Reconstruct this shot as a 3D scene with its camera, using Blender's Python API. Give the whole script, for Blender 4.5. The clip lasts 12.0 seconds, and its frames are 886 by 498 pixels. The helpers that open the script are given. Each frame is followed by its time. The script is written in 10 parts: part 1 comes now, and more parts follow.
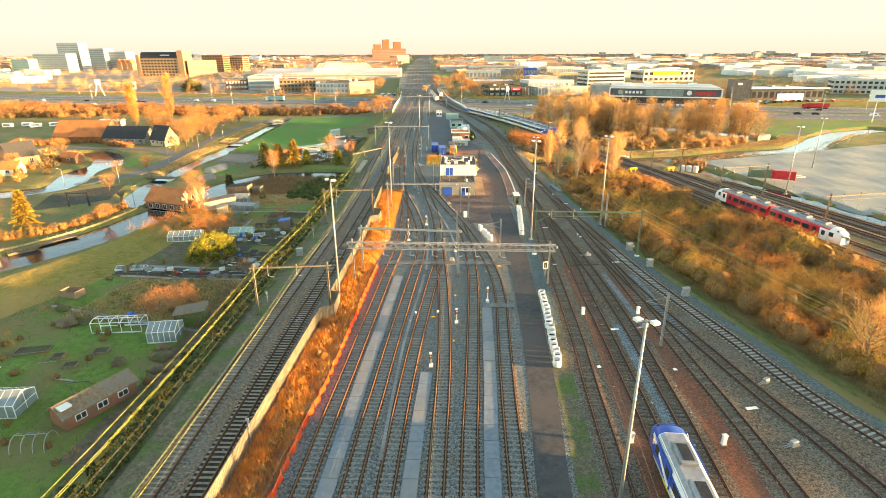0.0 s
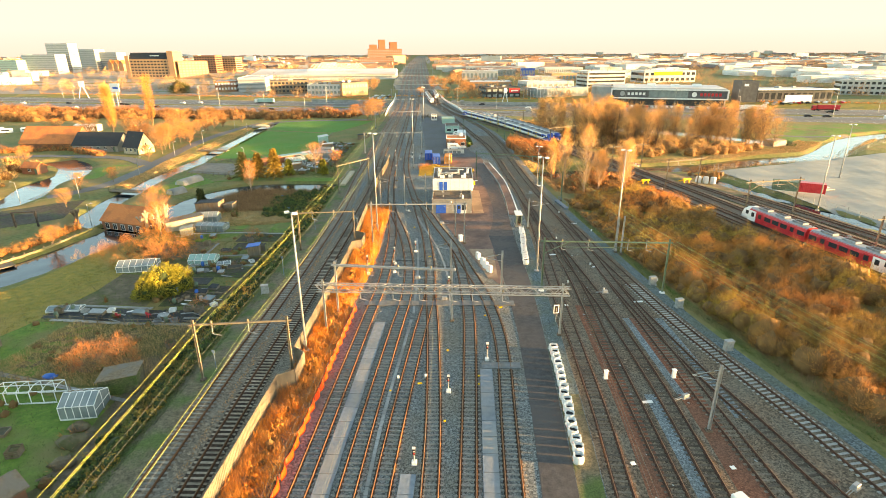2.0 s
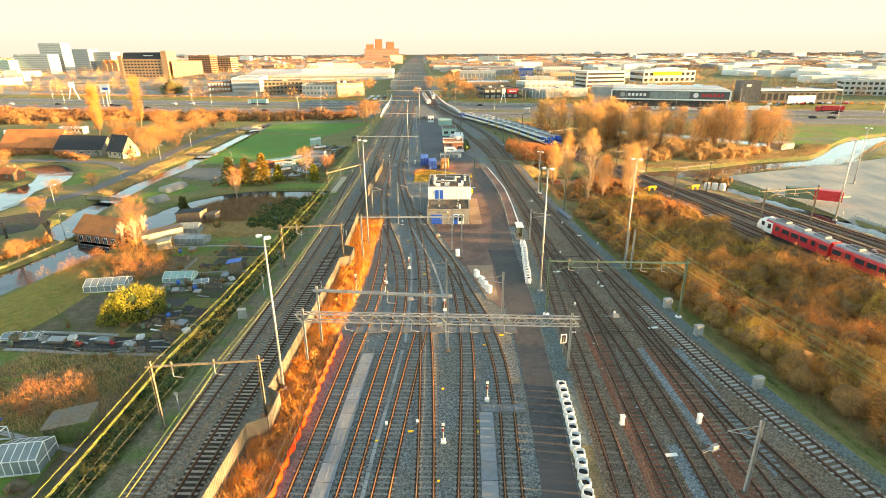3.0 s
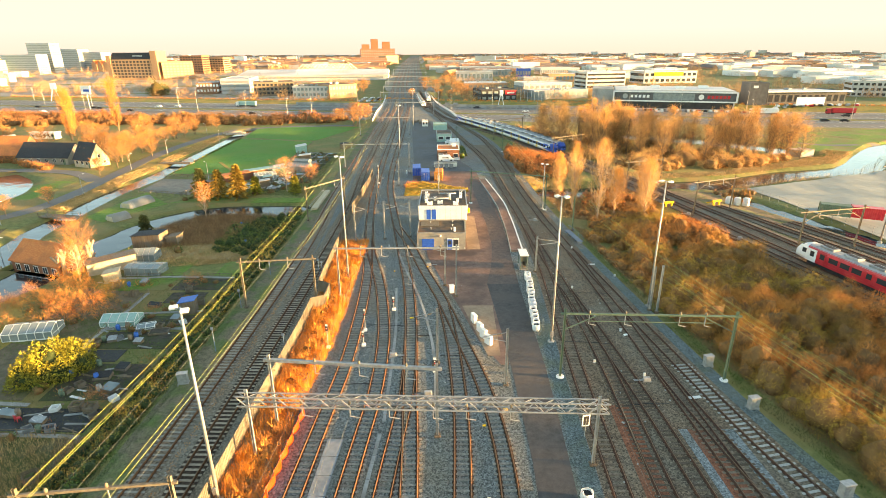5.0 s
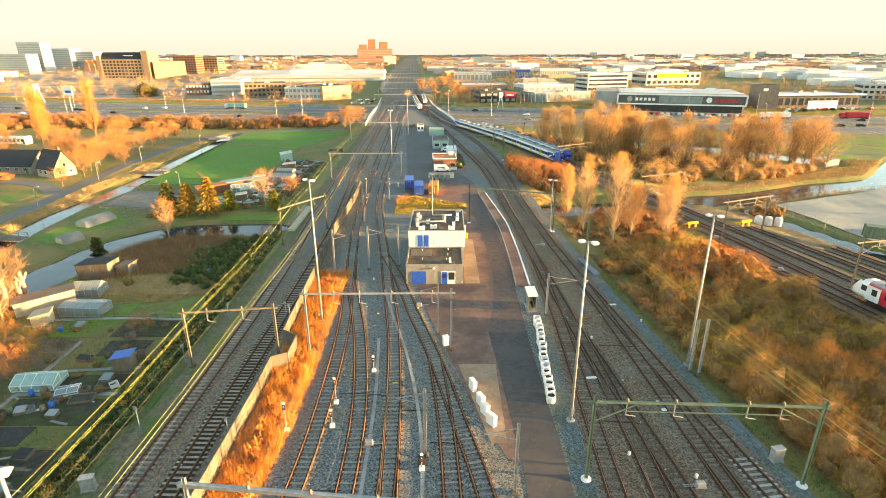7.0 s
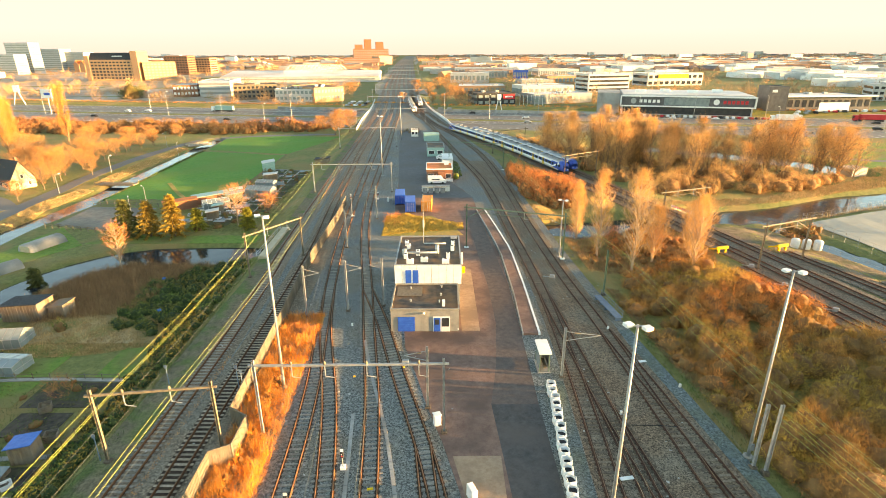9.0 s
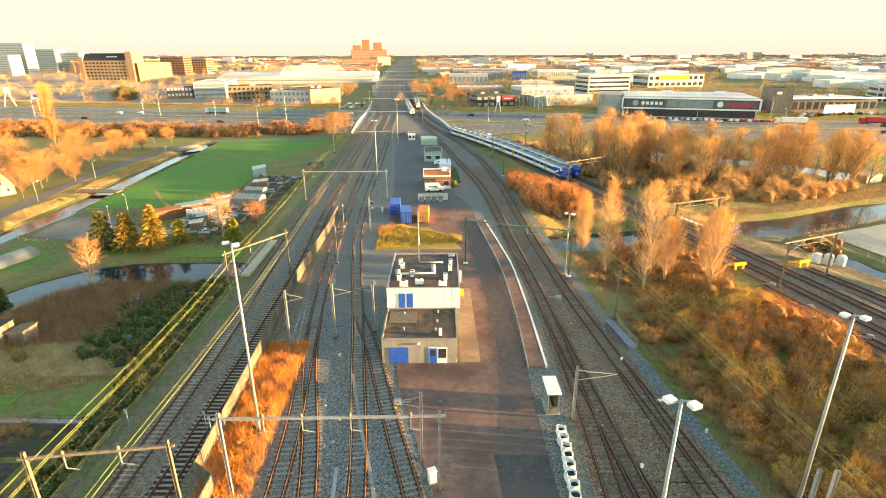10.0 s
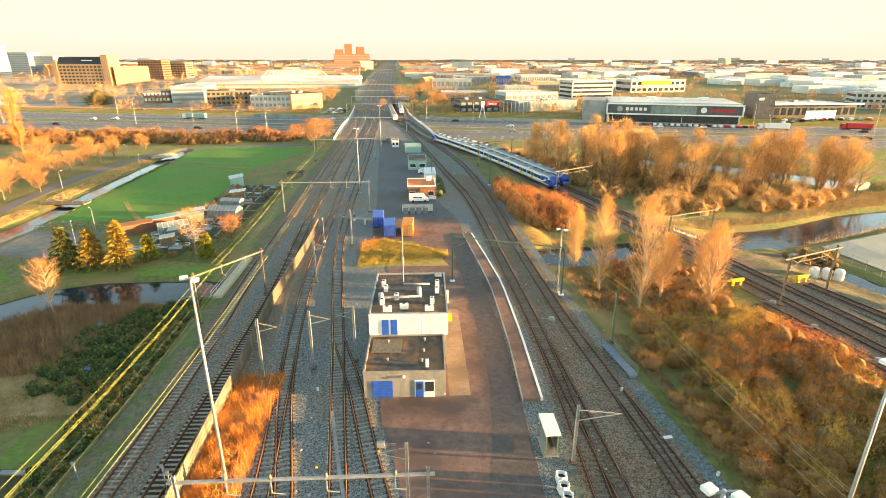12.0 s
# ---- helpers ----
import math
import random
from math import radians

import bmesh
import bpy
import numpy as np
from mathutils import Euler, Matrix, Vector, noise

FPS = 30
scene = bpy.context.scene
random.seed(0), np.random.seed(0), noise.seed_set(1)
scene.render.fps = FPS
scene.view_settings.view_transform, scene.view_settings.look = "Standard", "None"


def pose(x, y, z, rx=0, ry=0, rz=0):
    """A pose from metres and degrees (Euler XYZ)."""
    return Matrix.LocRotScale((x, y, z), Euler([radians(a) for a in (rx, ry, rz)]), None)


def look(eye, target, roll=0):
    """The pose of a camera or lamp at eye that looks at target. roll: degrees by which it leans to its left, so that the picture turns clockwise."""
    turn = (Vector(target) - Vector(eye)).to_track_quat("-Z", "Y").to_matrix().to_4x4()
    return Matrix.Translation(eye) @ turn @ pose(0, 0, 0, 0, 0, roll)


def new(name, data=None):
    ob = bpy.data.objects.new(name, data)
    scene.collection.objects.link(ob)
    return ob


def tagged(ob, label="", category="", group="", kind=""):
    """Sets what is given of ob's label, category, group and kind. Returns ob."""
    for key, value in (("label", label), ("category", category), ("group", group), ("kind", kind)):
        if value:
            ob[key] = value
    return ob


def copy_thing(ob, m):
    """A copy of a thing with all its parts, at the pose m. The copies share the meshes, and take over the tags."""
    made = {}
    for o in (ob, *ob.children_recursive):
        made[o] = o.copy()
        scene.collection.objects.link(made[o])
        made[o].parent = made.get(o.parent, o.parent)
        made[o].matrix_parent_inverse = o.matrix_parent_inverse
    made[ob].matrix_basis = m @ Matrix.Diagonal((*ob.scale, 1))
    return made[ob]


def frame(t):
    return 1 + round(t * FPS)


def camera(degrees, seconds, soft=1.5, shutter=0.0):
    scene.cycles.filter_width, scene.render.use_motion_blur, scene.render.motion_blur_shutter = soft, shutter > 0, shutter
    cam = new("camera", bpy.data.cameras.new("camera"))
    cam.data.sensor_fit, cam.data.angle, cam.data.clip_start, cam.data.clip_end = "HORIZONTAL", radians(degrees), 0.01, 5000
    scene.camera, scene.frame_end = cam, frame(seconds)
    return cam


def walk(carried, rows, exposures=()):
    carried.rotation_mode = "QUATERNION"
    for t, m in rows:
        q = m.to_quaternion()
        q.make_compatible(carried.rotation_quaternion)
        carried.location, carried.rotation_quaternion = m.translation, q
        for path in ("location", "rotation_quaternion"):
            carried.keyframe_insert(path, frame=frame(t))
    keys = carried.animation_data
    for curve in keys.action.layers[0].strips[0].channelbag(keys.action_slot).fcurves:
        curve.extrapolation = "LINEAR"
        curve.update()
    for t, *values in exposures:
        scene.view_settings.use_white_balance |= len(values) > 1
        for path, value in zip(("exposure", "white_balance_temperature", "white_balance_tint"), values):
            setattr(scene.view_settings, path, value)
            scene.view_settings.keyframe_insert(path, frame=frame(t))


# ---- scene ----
cam = camera(79.8, 12.0, soft=0.55)
METRES, EYE, TILT, LEAN, TURN = 85.0, 36.2, 0.8, 0.0, 0.9
ROWS = [
    (0.0, 0.0, 0.0, 0.0, -0.08, -21.48, 0.21),
    (0.5, 0.0032, 0.0472, -0.0004, -0.21, -21.48, 0.2),
    (1.0, 0.0066, 0.0943, -0.0015, -0.27, -21.48, 0.21),
    (1.5, 0.0093, 0.1418, -0.0023, -0.32, -21.48, 0.25),
    (2.0, 0.0125, 0.1893, -0.002, -0.4, -21.47, 0.28),
    (2.5, 0.0151, 0.237, -0.0021, -0.51, -21.47, 0.23),
    (3.0, 0.0179, 0.2844, -0.0019, -0.66, -21.5, 0.28),
    (5.0, 0.0308, 0.4712, -0.0047, -1.0, -21.5, 0.29),
    (5.5, 0.0341, 0.5179, -0.0064, -1.03, -21.47, 0.21),
    (6.0, 0.0369, 0.5648, -0.007, -1.1, -21.47, 0.2),
    (6.5, 0.0395, 0.6113, -0.0073, -1.17, -21.46, 0.18),
    (7.0, 0.0429, 0.6585, -0.0082, -1.17, -21.45, 0.14),
    (9.0, 0.0554, 0.8434, -0.0107, -1.48, -21.45, 0.18),
    (9.5, 0.0585, 0.8897, -0.0112, -1.55, -21.42, 0.18),
    (10.0, 0.0606, 0.9307, -0.0097, -1.63, -21.39, 0.15),
    (10.5, 0.0613, 0.9628, -0.0075, -1.79, -21.33, 0.12),
    (11.0, 0.0612, 0.9851, -0.0056, -2.42, -21.23, 0.01),
    (11.5, 0.0611, 0.996, -0.0047, -3.21, -21.06, -0.02),
    (12.0, 0.0598, 0.9954, -0.0055, -3.35, -20.98, -0.08),
]
walk(cam, [(t, pose(0, 0, EYE, TILT, LEAN, TURN) @ pose(METRES * x, METRES * y, METRES * z, 90 + pitch, roll, yaw)) for t, x, y, z, yaw, pitch, roll in ROWS], exposures=[(0.0, 2.75, 9300, 4), (12.0, 2.75, 9300, 4)])

# ---- light ----
SUN_EL, SUN_DIR = radians(4.3), Vector((0.99, -0.13, 0.0)).normalized()
world = bpy.data.worlds.new("world")
scene.world = world
world.use_nodes = True
wn = world.node_tree.nodes
sky = wn.new("ShaderNodeTexSky")
sky.sky_type, sky.sun_disc = "NISHITA", False
sky.sun_elevation, sky.sun_rotation = SUN_EL, math.atan2(SUN_DIR.x, SUN_DIR.y)
sky.air_density, sky.dust_density, sky.ozone_density = 0.65, 0.3, 1.0
world.node_tree.links.new(sky.outputs[0], wn["Background"].inputs[0])
wn["Background"].inputs[1].default_value = 0.15
sun_data = bpy.data.lights.new("sun", "SUN")
sun_data.energy, sun_data.angle, sun_data.color = 4.6, radians(0.9), (1.0, 0.66, 0.37)
sun = new("sun", sun_data)
sun.matrix_world = look(SUN_DIR * 300 + Vector((0, 100, 300 * math.tan(SUN_EL))), (0, 100, 0))

# the pale evening sky low over the horizon, ahead of the walk
haze = bpy.data.materials.new("haze_sky")
haze.use_nodes = True
hn, hl = haze.node_tree.nodes, haze.node_tree.links
hn.clear()
h_out, h_em, h_geo, h_sep, h_rng, h_mix = [hn.new(k) for k in ("ShaderNodeOutputMaterial", "ShaderNodeEmission", "ShaderNodeNewGeometry", "ShaderNodeSeparateXYZ", "ShaderNodeMapRange", "ShaderNodeMix")]
h_mix.data_type = "RGBA"
h_rng.inputs[1].default_value, h_rng.inputs[2].default_value = 20.0, 160.0
h_mix.inputs[6].default_value, h_mix.inputs[7].default_value = (0.158, 0.138, 0.142, 1), (0.162, 0.152, 0.165, 1)
hl.new(h_geo.outputs["Position"], h_sep.inputs[0])
hl.new(h_sep.outputs[2], h_rng.inputs[0])
hl.new(h_rng.outputs[0], h_mix.inputs[0])
hl.new(h_mix.outputs[2], h_em.inputs[0])
hl.new(h_em.outputs[0], h_out.inputs[0])
sky_ring = bpy.data.meshes.new("backdrop")
ring = [(4150 * math.sin(radians(a)), 4150 * math.cos(radians(a))) for a in range(-62, 63, 2)]
sky_ring.from_pydata([(x, y, z) for x, y in ring for z in (-30.0, 460.0)], [], [(2 * i, 2 * i + 2, 2 * i + 3, 2 * i + 1) for i in range(len(ring) - 1)])
sky_ring.materials.append(haze)
tagged(new("backdrop", sky_ring), "pale cream evening sky low over the horizon", "sky", "", "structure")

# ---- building tools ----
class Geo:
    """Vertices and faces of one mesh."""

    def __init__(self):
        self.v, self.f = [], []

    def add(self, vs, fs):
        n = len(self.v)
        self.v += [tuple(p) for p in vs]
        self.f += [tuple(n + i for i in q) for q in fs]
        return self

    def box(self, cx, cy, z0, sx, sy, sz, rz=0.0, c=0.0):
        """A box on z0, turned by rz degrees, with edges chamfered by c."""
        hx, hy, a = sx / 2, sy / 2, radians(rz)
        ca, sa = math.cos(a), math.sin(a)
        if c <= 0:
            raw = [(x, y, z) for z in (0, sz) for x, y in ((-hx, -hy), (hx, -hy), (hx, hy), (-hx, hy))]
            fs = [(0, 3, 2, 1), (4, 5, 6, 7), (0, 1, 5, 4), (1, 2, 6, 5), (2, 3, 7, 6), (3, 0, 4, 7)]
        else:
            raw, fs = [], []
            ring = lambda i, z: [(-hx + i, -hy, z), (hx - i, -hy, z), (hx, -hy + i, z), (hx, hy - i, z), (hx - i, hy, z), (-hx + i, hy, z), (-hx, hy - i, z), (-hx, -hy + i, z)]
            top = [(x * (hx - c) / hx, y * (hy - c) / hy, sz) for x, y, _ in ring(c, 0)]
            raw = ring(c, 0) + ring(c, sz - c) + top
            fs = [tuple(range(7, -1, -1)), tuple(range(16, 24))]
            for k in (0, 8):
                fs += [(k + i, k + (i + 1) % 8, k + 8 + (i + 1) % 8, k + 8 + i) for i in range(8)]
        return self.add([(cx + x * ca - y * sa, cy + x * sa + y * ca, z0 + z) for x, y, z in raw], fs)

    def tube(self, p, q, r0, r1=None, n=8, cap=True):
        p, q = Vector(p), Vector(q)
        r1 = r0 if r1 is None else r1
        d = (q - p).normalized()
        u = d.orthogonal().normalized()
        w = d.cross(u)
        vs = [o + r * (u * math.cos(2 * math.pi * i / n) + w * math.sin(2 * math.pi * i / n)) for o, r in ((p, r0), (q, r1)) for i in range(n)]
        fs = [(i, (i + 1) % n, n + (i + 1) % n, n + i) for i in range(n)]
        if cap:
            fs += [tuple(range(n - 1, -1, -1)), tuple(range(n, 2 * n))]
        return self.add(vs, fs)

    def bar(self, p, q, w, h):
        """A square bar from p to q, w wide and h high."""
        p, q = Vector(p), Vector(q)
        d = (q - p).normalized()
        s = d.cross(Vector((0, 0, 1)))
        s = (s.normalized() if s.length > 1e-4 else Vector((1, 0, 0))) * w / 2
        t = s.cross(d).normalized() * h / 2
        vs = [o + a * s + b * t for o in (p, q) for a, b in ((-1, -1), (1, -1), (1, 1), (-1, 1))]
        return self.add(vs, [(0, 3, 2, 1), (4, 5, 6, 7), (0, 1, 5, 4), (1, 2, 6, 5), (2, 3, 7, 6), (3, 0, 4, 7)])

    def prism(self, pts, z0, z1):
        """An upright body over a plan outline (counter-clockwise)."""
        n = len(pts)
        vs = [(x, y, z0) for x, y in pts] + [(x, y, z1) for x, y in pts]
        return self.add(vs, [tuple(range(n - 1, -1, -1)), tuple(range(n, 2 * n))] + [(i, (i + 1) % n, n + (i + 1) % n, n + i) for i in range(n)])

    def strip(self, left, right, z0, z1):
        """A slab between two plan lines of the same number of points."""
        n = len(left)
        vs = []
        for (a, b), (c, d) in zip(left, right):
            vs += [(a, b, z0), (c, d, z0), (c, d, z1), (a, b, z1)]
        fs = [(0, 1, 2, 3), (4 * n - 1, 4 * n - 2, 4 * n - 3, 4 * n - 4)]
        for i in range(n - 1):
            k = 4 * i
            fs += [(k + 3, k + 2, k + 6, k + 7), (k + 2, k + 1, k + 5, k + 6), (k, k + 3, k + 7, k + 4), (k + 1, k, k + 4, k + 5)]
        return self.add(vs, fs)

    def gable(self, w, d, z0, z1, over=0.3, thick=0.18):
        """A gable roof over w by d, the ridge along x."""
        hw, hd = w / 2 + over, d / 2 + over
        zo = z0 - over * (z1 - z0) / (d / 2)
        vs = [(s * hw, y, z + t) for t in (0, thick) for s in (-1, 1) for y, z in ((-hd, zo), (0, z1), (hd, zo))]
        return self.add(vs, [(0, 3, 4, 1), (1, 4, 5, 2), (6, 7, 10, 9), (7, 8, 11, 10), (0, 6, 9, 3), (2, 5, 11, 8), (0, 1, 7, 6), (1, 2, 8, 7), (3, 9, 10, 4), (4, 10, 11, 5)])

    def walls(self, w, d, z0, z1, ridge=0.0):
        """A closed wall body with gables if ridge is above z1."""
        hw, hd = w / 2, d / 2
        if ridge <= z1:
            return self.box(0, 0, z0, w, d, z1 - z0)
        vs = []
        for x in (-hw, hw):
            vs += [(x, -hd, z0), (x, hd, z0), (x, hd, z1), (x, 0, ridge), (x, -hd, z1)]
        return self.add(vs, [(0, 4, 3, 2, 1), (5, 6, 7, 8, 9), (0, 5, 9, 4), (1, 2, 7, 6), (2, 3, 8, 7), (3, 4, 9, 8), (0, 1, 6, 5)])

    def lathe(self, cx, cy, prof, n=12):
        vs = [(cx + r * math.cos(2 * math.pi * i / n), cy + r * math.sin(2 * math.pi * i / n), z) for r, z in prof for i in range(n)]
        fs = [(k * n + i, k * n + (i + 1) % n, (k + 1) * n + (i + 1) % n, (k + 1) * n + i) for k in range(len(prof) - 1) for i in range(n)]
        fs += [tuple(range(n - 1, -1, -1)), tuple(range((len(prof) - 1) * n, len(prof) * n))]
        return self.add(vs, fs)

    def blob(self, cx, cy, cz, rx, ry, rz, rough=0.2, n=8, m=5):
        """An uneven rounded lump."""
        vs, o = [], random.uniform(0, 99)
        for j in range(m + 1):
            th = math.pi * j / m
            for i in range(n):
                ph = 2 * math.pi * i / n
                p = Vector((math.sin(th) * math.cos(ph), math.sin(th) * math.sin(ph), math.cos(th)))
                k = 1 + rough * noise.noise(p * 2.1 + Vector((o, o, o)))
                vs.append((cx + rx * p.x * k, cy + ry * p.y * k, cz + rz * p.z * k))
        return self.add(vs, [(j * n + i, (j + 1) * n + i, (j + 1) * n + (i + 1) % n, j * n + (i + 1) % n) for j in range(m) for i in range(n)])

    def mesh(self, name, material, smooth=False):
        me = bpy.data.meshes.new(name)
        me.from_pydata(self.v, [], self.f)
        me.materials.append(material)
        if smooth:
            me.shade_smooth()
        return me


def part(name, geo, material, parent=None, label="", smooth=False, kind=""):
    """Links a Geo (or a ready mesh) as one mesh object under its parent."""
    me = geo if isinstance(geo, bpy.types.Mesh) else geo.mesh(name, material, smooth)
    ob = new(name, me)
    ob.parent = parent
    return tagged(ob, label, "", "", kind)


def thing(name, label, category, x=0.0, y=0.0, z=0.0, rz=0.0, group="", kind=""):
    """An Empty at a thing's base, which holds its parts."""
    ob = new(name)
    ob.empty_display_size = 0.2
    ob.matrix_basis = pose(x, y, z, 0, 0, rz)
    return tagged(ob, label, category, group, kind)


def solo(name, geo, material, label, category, x=0.0, y=0.0, z=0.0, rz=0.0, group="", kind="", smooth=False):
    """A thing that is one plain mesh."""
    ob = part(name, geo, material, None, label, smooth)
    ob.matrix_basis = pose(x, y, z, 0, 0, rz)
    return tagged(ob, "", category, group, kind)


def smooth_line(pts, step=3.0):
    """A Catmull-Rom line through plan points, in even steps."""
    p = [Vector(q) for q in pts]
    p = [2 * p[0] - p[1]] + p + [2 * p[-1] - p[-2]]
    out = []
    for i in range(1, len(p) - 2):
        n = max(1, int((p[i + 1] - p[i]).length / step))
        for k in range(n):
            t = k / n
            out.append(0.5 * (2 * p[i] + (p[i + 1] - p[i - 1]) * t + (2 * p[i - 1] - 5 * p[i] + 4 * p[i + 1] - p[i + 2]) * t * t + (3 * p[i] - p[i - 1] - 3 * p[i + 1] + p[i + 2]) * t ** 3))
    return out + [p[-2]]


def offset(line, d):
    """The plan line moved by d to its right."""
    out = []
    for i, q in enumerate(line):
        t = (line[min(i + 1, len(line) - 1)] - line[max(i - 1, 0)]).normalized()
        out.append((q.x + t.y * d, q.y - t.x * d))
    return out


def along(line, gap, start=0.0):
    """Places and headings (degrees) along a plan line at even gaps."""
    s, nxt, out = 0.0, start, []
    for a, b in zip(line, line[1:]):
        n = (b - a).length
        while n > 0 and nxt <= s + n:
            q = a + (b - a) * ((nxt - s) / n)
            out.append((q.x, q.y, math.degrees(math.atan2(b.y - a.y, b.x - a.x))))
            nxt += gap
        s += n
    return out


def x_at(line, y):
    for a, b in zip(line, line[1:]):
        if a.y <= y <= b.y:
            return a.x + (b.x - a.x) * (y - a.y) / max(b.y - a.y, 1e-6)
    return line[0].x if y < line[0].y else line[-1].x


# ---- materials ----
def surface(name, a, b, scale=1.0, rough=0.85, metal=0.0, bump=0.3, c=None, big=0.06, island=0.0, per_object=0.0, detail=6.0, stretch=None, spec=0.3, grit=0.5, stone=0.0, stone_scale=8.0):
    """Two tones mixed by fine noise, a third (c) by broad noise, with relief; pieces vary by island or object."""
    m = bpy.data.materials.new(name)
    m.use_nodes = True
    nt = m.node_tree
    nd, ln = nt.nodes, nt.links
    bs = nd["Principled BSDF"]
    bs.inputs["Roughness"].default_value, bs.inputs["Metallic"].default_value = rough, metal
    bs.inputs["Specular IOR Level"].default_value = spec
    geo = nd.new("ShaderNodeNewGeometry")
    src = geo.outputs["Position"]
    if stretch:
        mp = nd.new("ShaderNodeMapping")
        mp.inputs["Scale"].default_value = stretch
        ln.new(src, mp.inputs[0])
        src = mp.outputs[0]
    n1 = nd.new("ShaderNodeTexNoise")
    n1.inputs["Scale"].default_value, n1.inputs["Detail"].default_value = scale, detail
    n1.inputs["Roughness"].default_value = grit
    ln.new(src, n1.inputs["Vector"])
    r1 = nd.new("ShaderNodeMapRange")
    r1.inputs[1].default_value, r1.inputs[2].default_value = 0.33, 0.67
    ln.new(n1.outputs[0], r1.inputs[0])
    mix = nd.new("ShaderNodeMix")
    mix.data_type = "RGBA"
    mix.inputs[6].default_value, mix.inputs[7].default_value = (*a, 1), (*b, 1)
    ln.new(r1.outputs[0], mix.inputs[0])
    out = mix.outputs[2]
    if c:
        n2 = nd.new("ShaderNodeTexNoise")
        n2.inputs["Scale"].default_value, n2.inputs["Detail"].default_value = big, 4.0
        ln.new(geo.outputs["Position"], n2.inputs["Vector"])
        r2 = nd.new("ShaderNodeMapRange")
        r2.inputs[1].default_value, r2.inputs[2].default_value = 0.45, 0.62
        ln.new(n2.outputs[0], r2.inputs[0])
        m2 = nd.new("ShaderNodeMix")
        m2.data_type = "RGBA"
        m2.inputs[7].default_value = (*c, 1)
        ln.new(r2.outputs[0], m2.inputs[0])
        ln.new(out, m2.inputs[6])
        out = m2.outputs[2]
    if stone:
        vo = nd.new("ShaderNodeTexVoronoi")
        vo.inputs["Scale"].default_value = stone_scale
        ln.new(geo.outputs["Position"], vo.inputs["Vector"])
        sp = nd.new("ShaderNodeSeparateColor")
        ln.new(vo.outputs["Color"], sp.inputs[0])
        sr = nd.new("ShaderNodeMapRange")
        sr.inputs[3].default_value, sr.inputs[4].default_value = 1 - stone, 1 + stone
        ln.new(sp.outputs[0], sr.inputs[0])
        sh = nd.new("ShaderNodeHueSaturation")
        ln.new(sr.outputs[0], sh.inputs["Value"])
        ln.new(out, sh.inputs["Color"])
        out = sh.outputs[0]
    if island or per_object:
        hs = nd.new("ShaderNodeHueSaturation")
        mr = nd.new("ShaderNodeMapRange")
        k = island or per_object
        mr.inputs[3].default_value, mr.inputs[4].default_value = 1 - k, 1 + k
        if island:
            ln.new(geo.outputs["Random Per Island"], mr.inputs[0])
        else:
            ln.new(nd.new("ShaderNodeObjectInfo").outputs["Random"], mr.inputs[0])
        ln.new(mr.outputs[0], hs.inputs["Value"])
        ln.new(out, hs.inputs["Color"])
        out = hs.outputs[0]
    ln.new(out, bs.inputs["Base Color"])
    if bump:
        bp = nd.new("ShaderNodeBump")
        bp.inputs["Strength"].default_value, bp.inputs["Distance"].default_value = bump, 0.5 / scale if scale < 20 else 0.03
        ln.new(n1.outputs[0], bp.inputs["Height"])
        ln.new(bp.outputs[0], bs.inputs["Normal"])
    return m


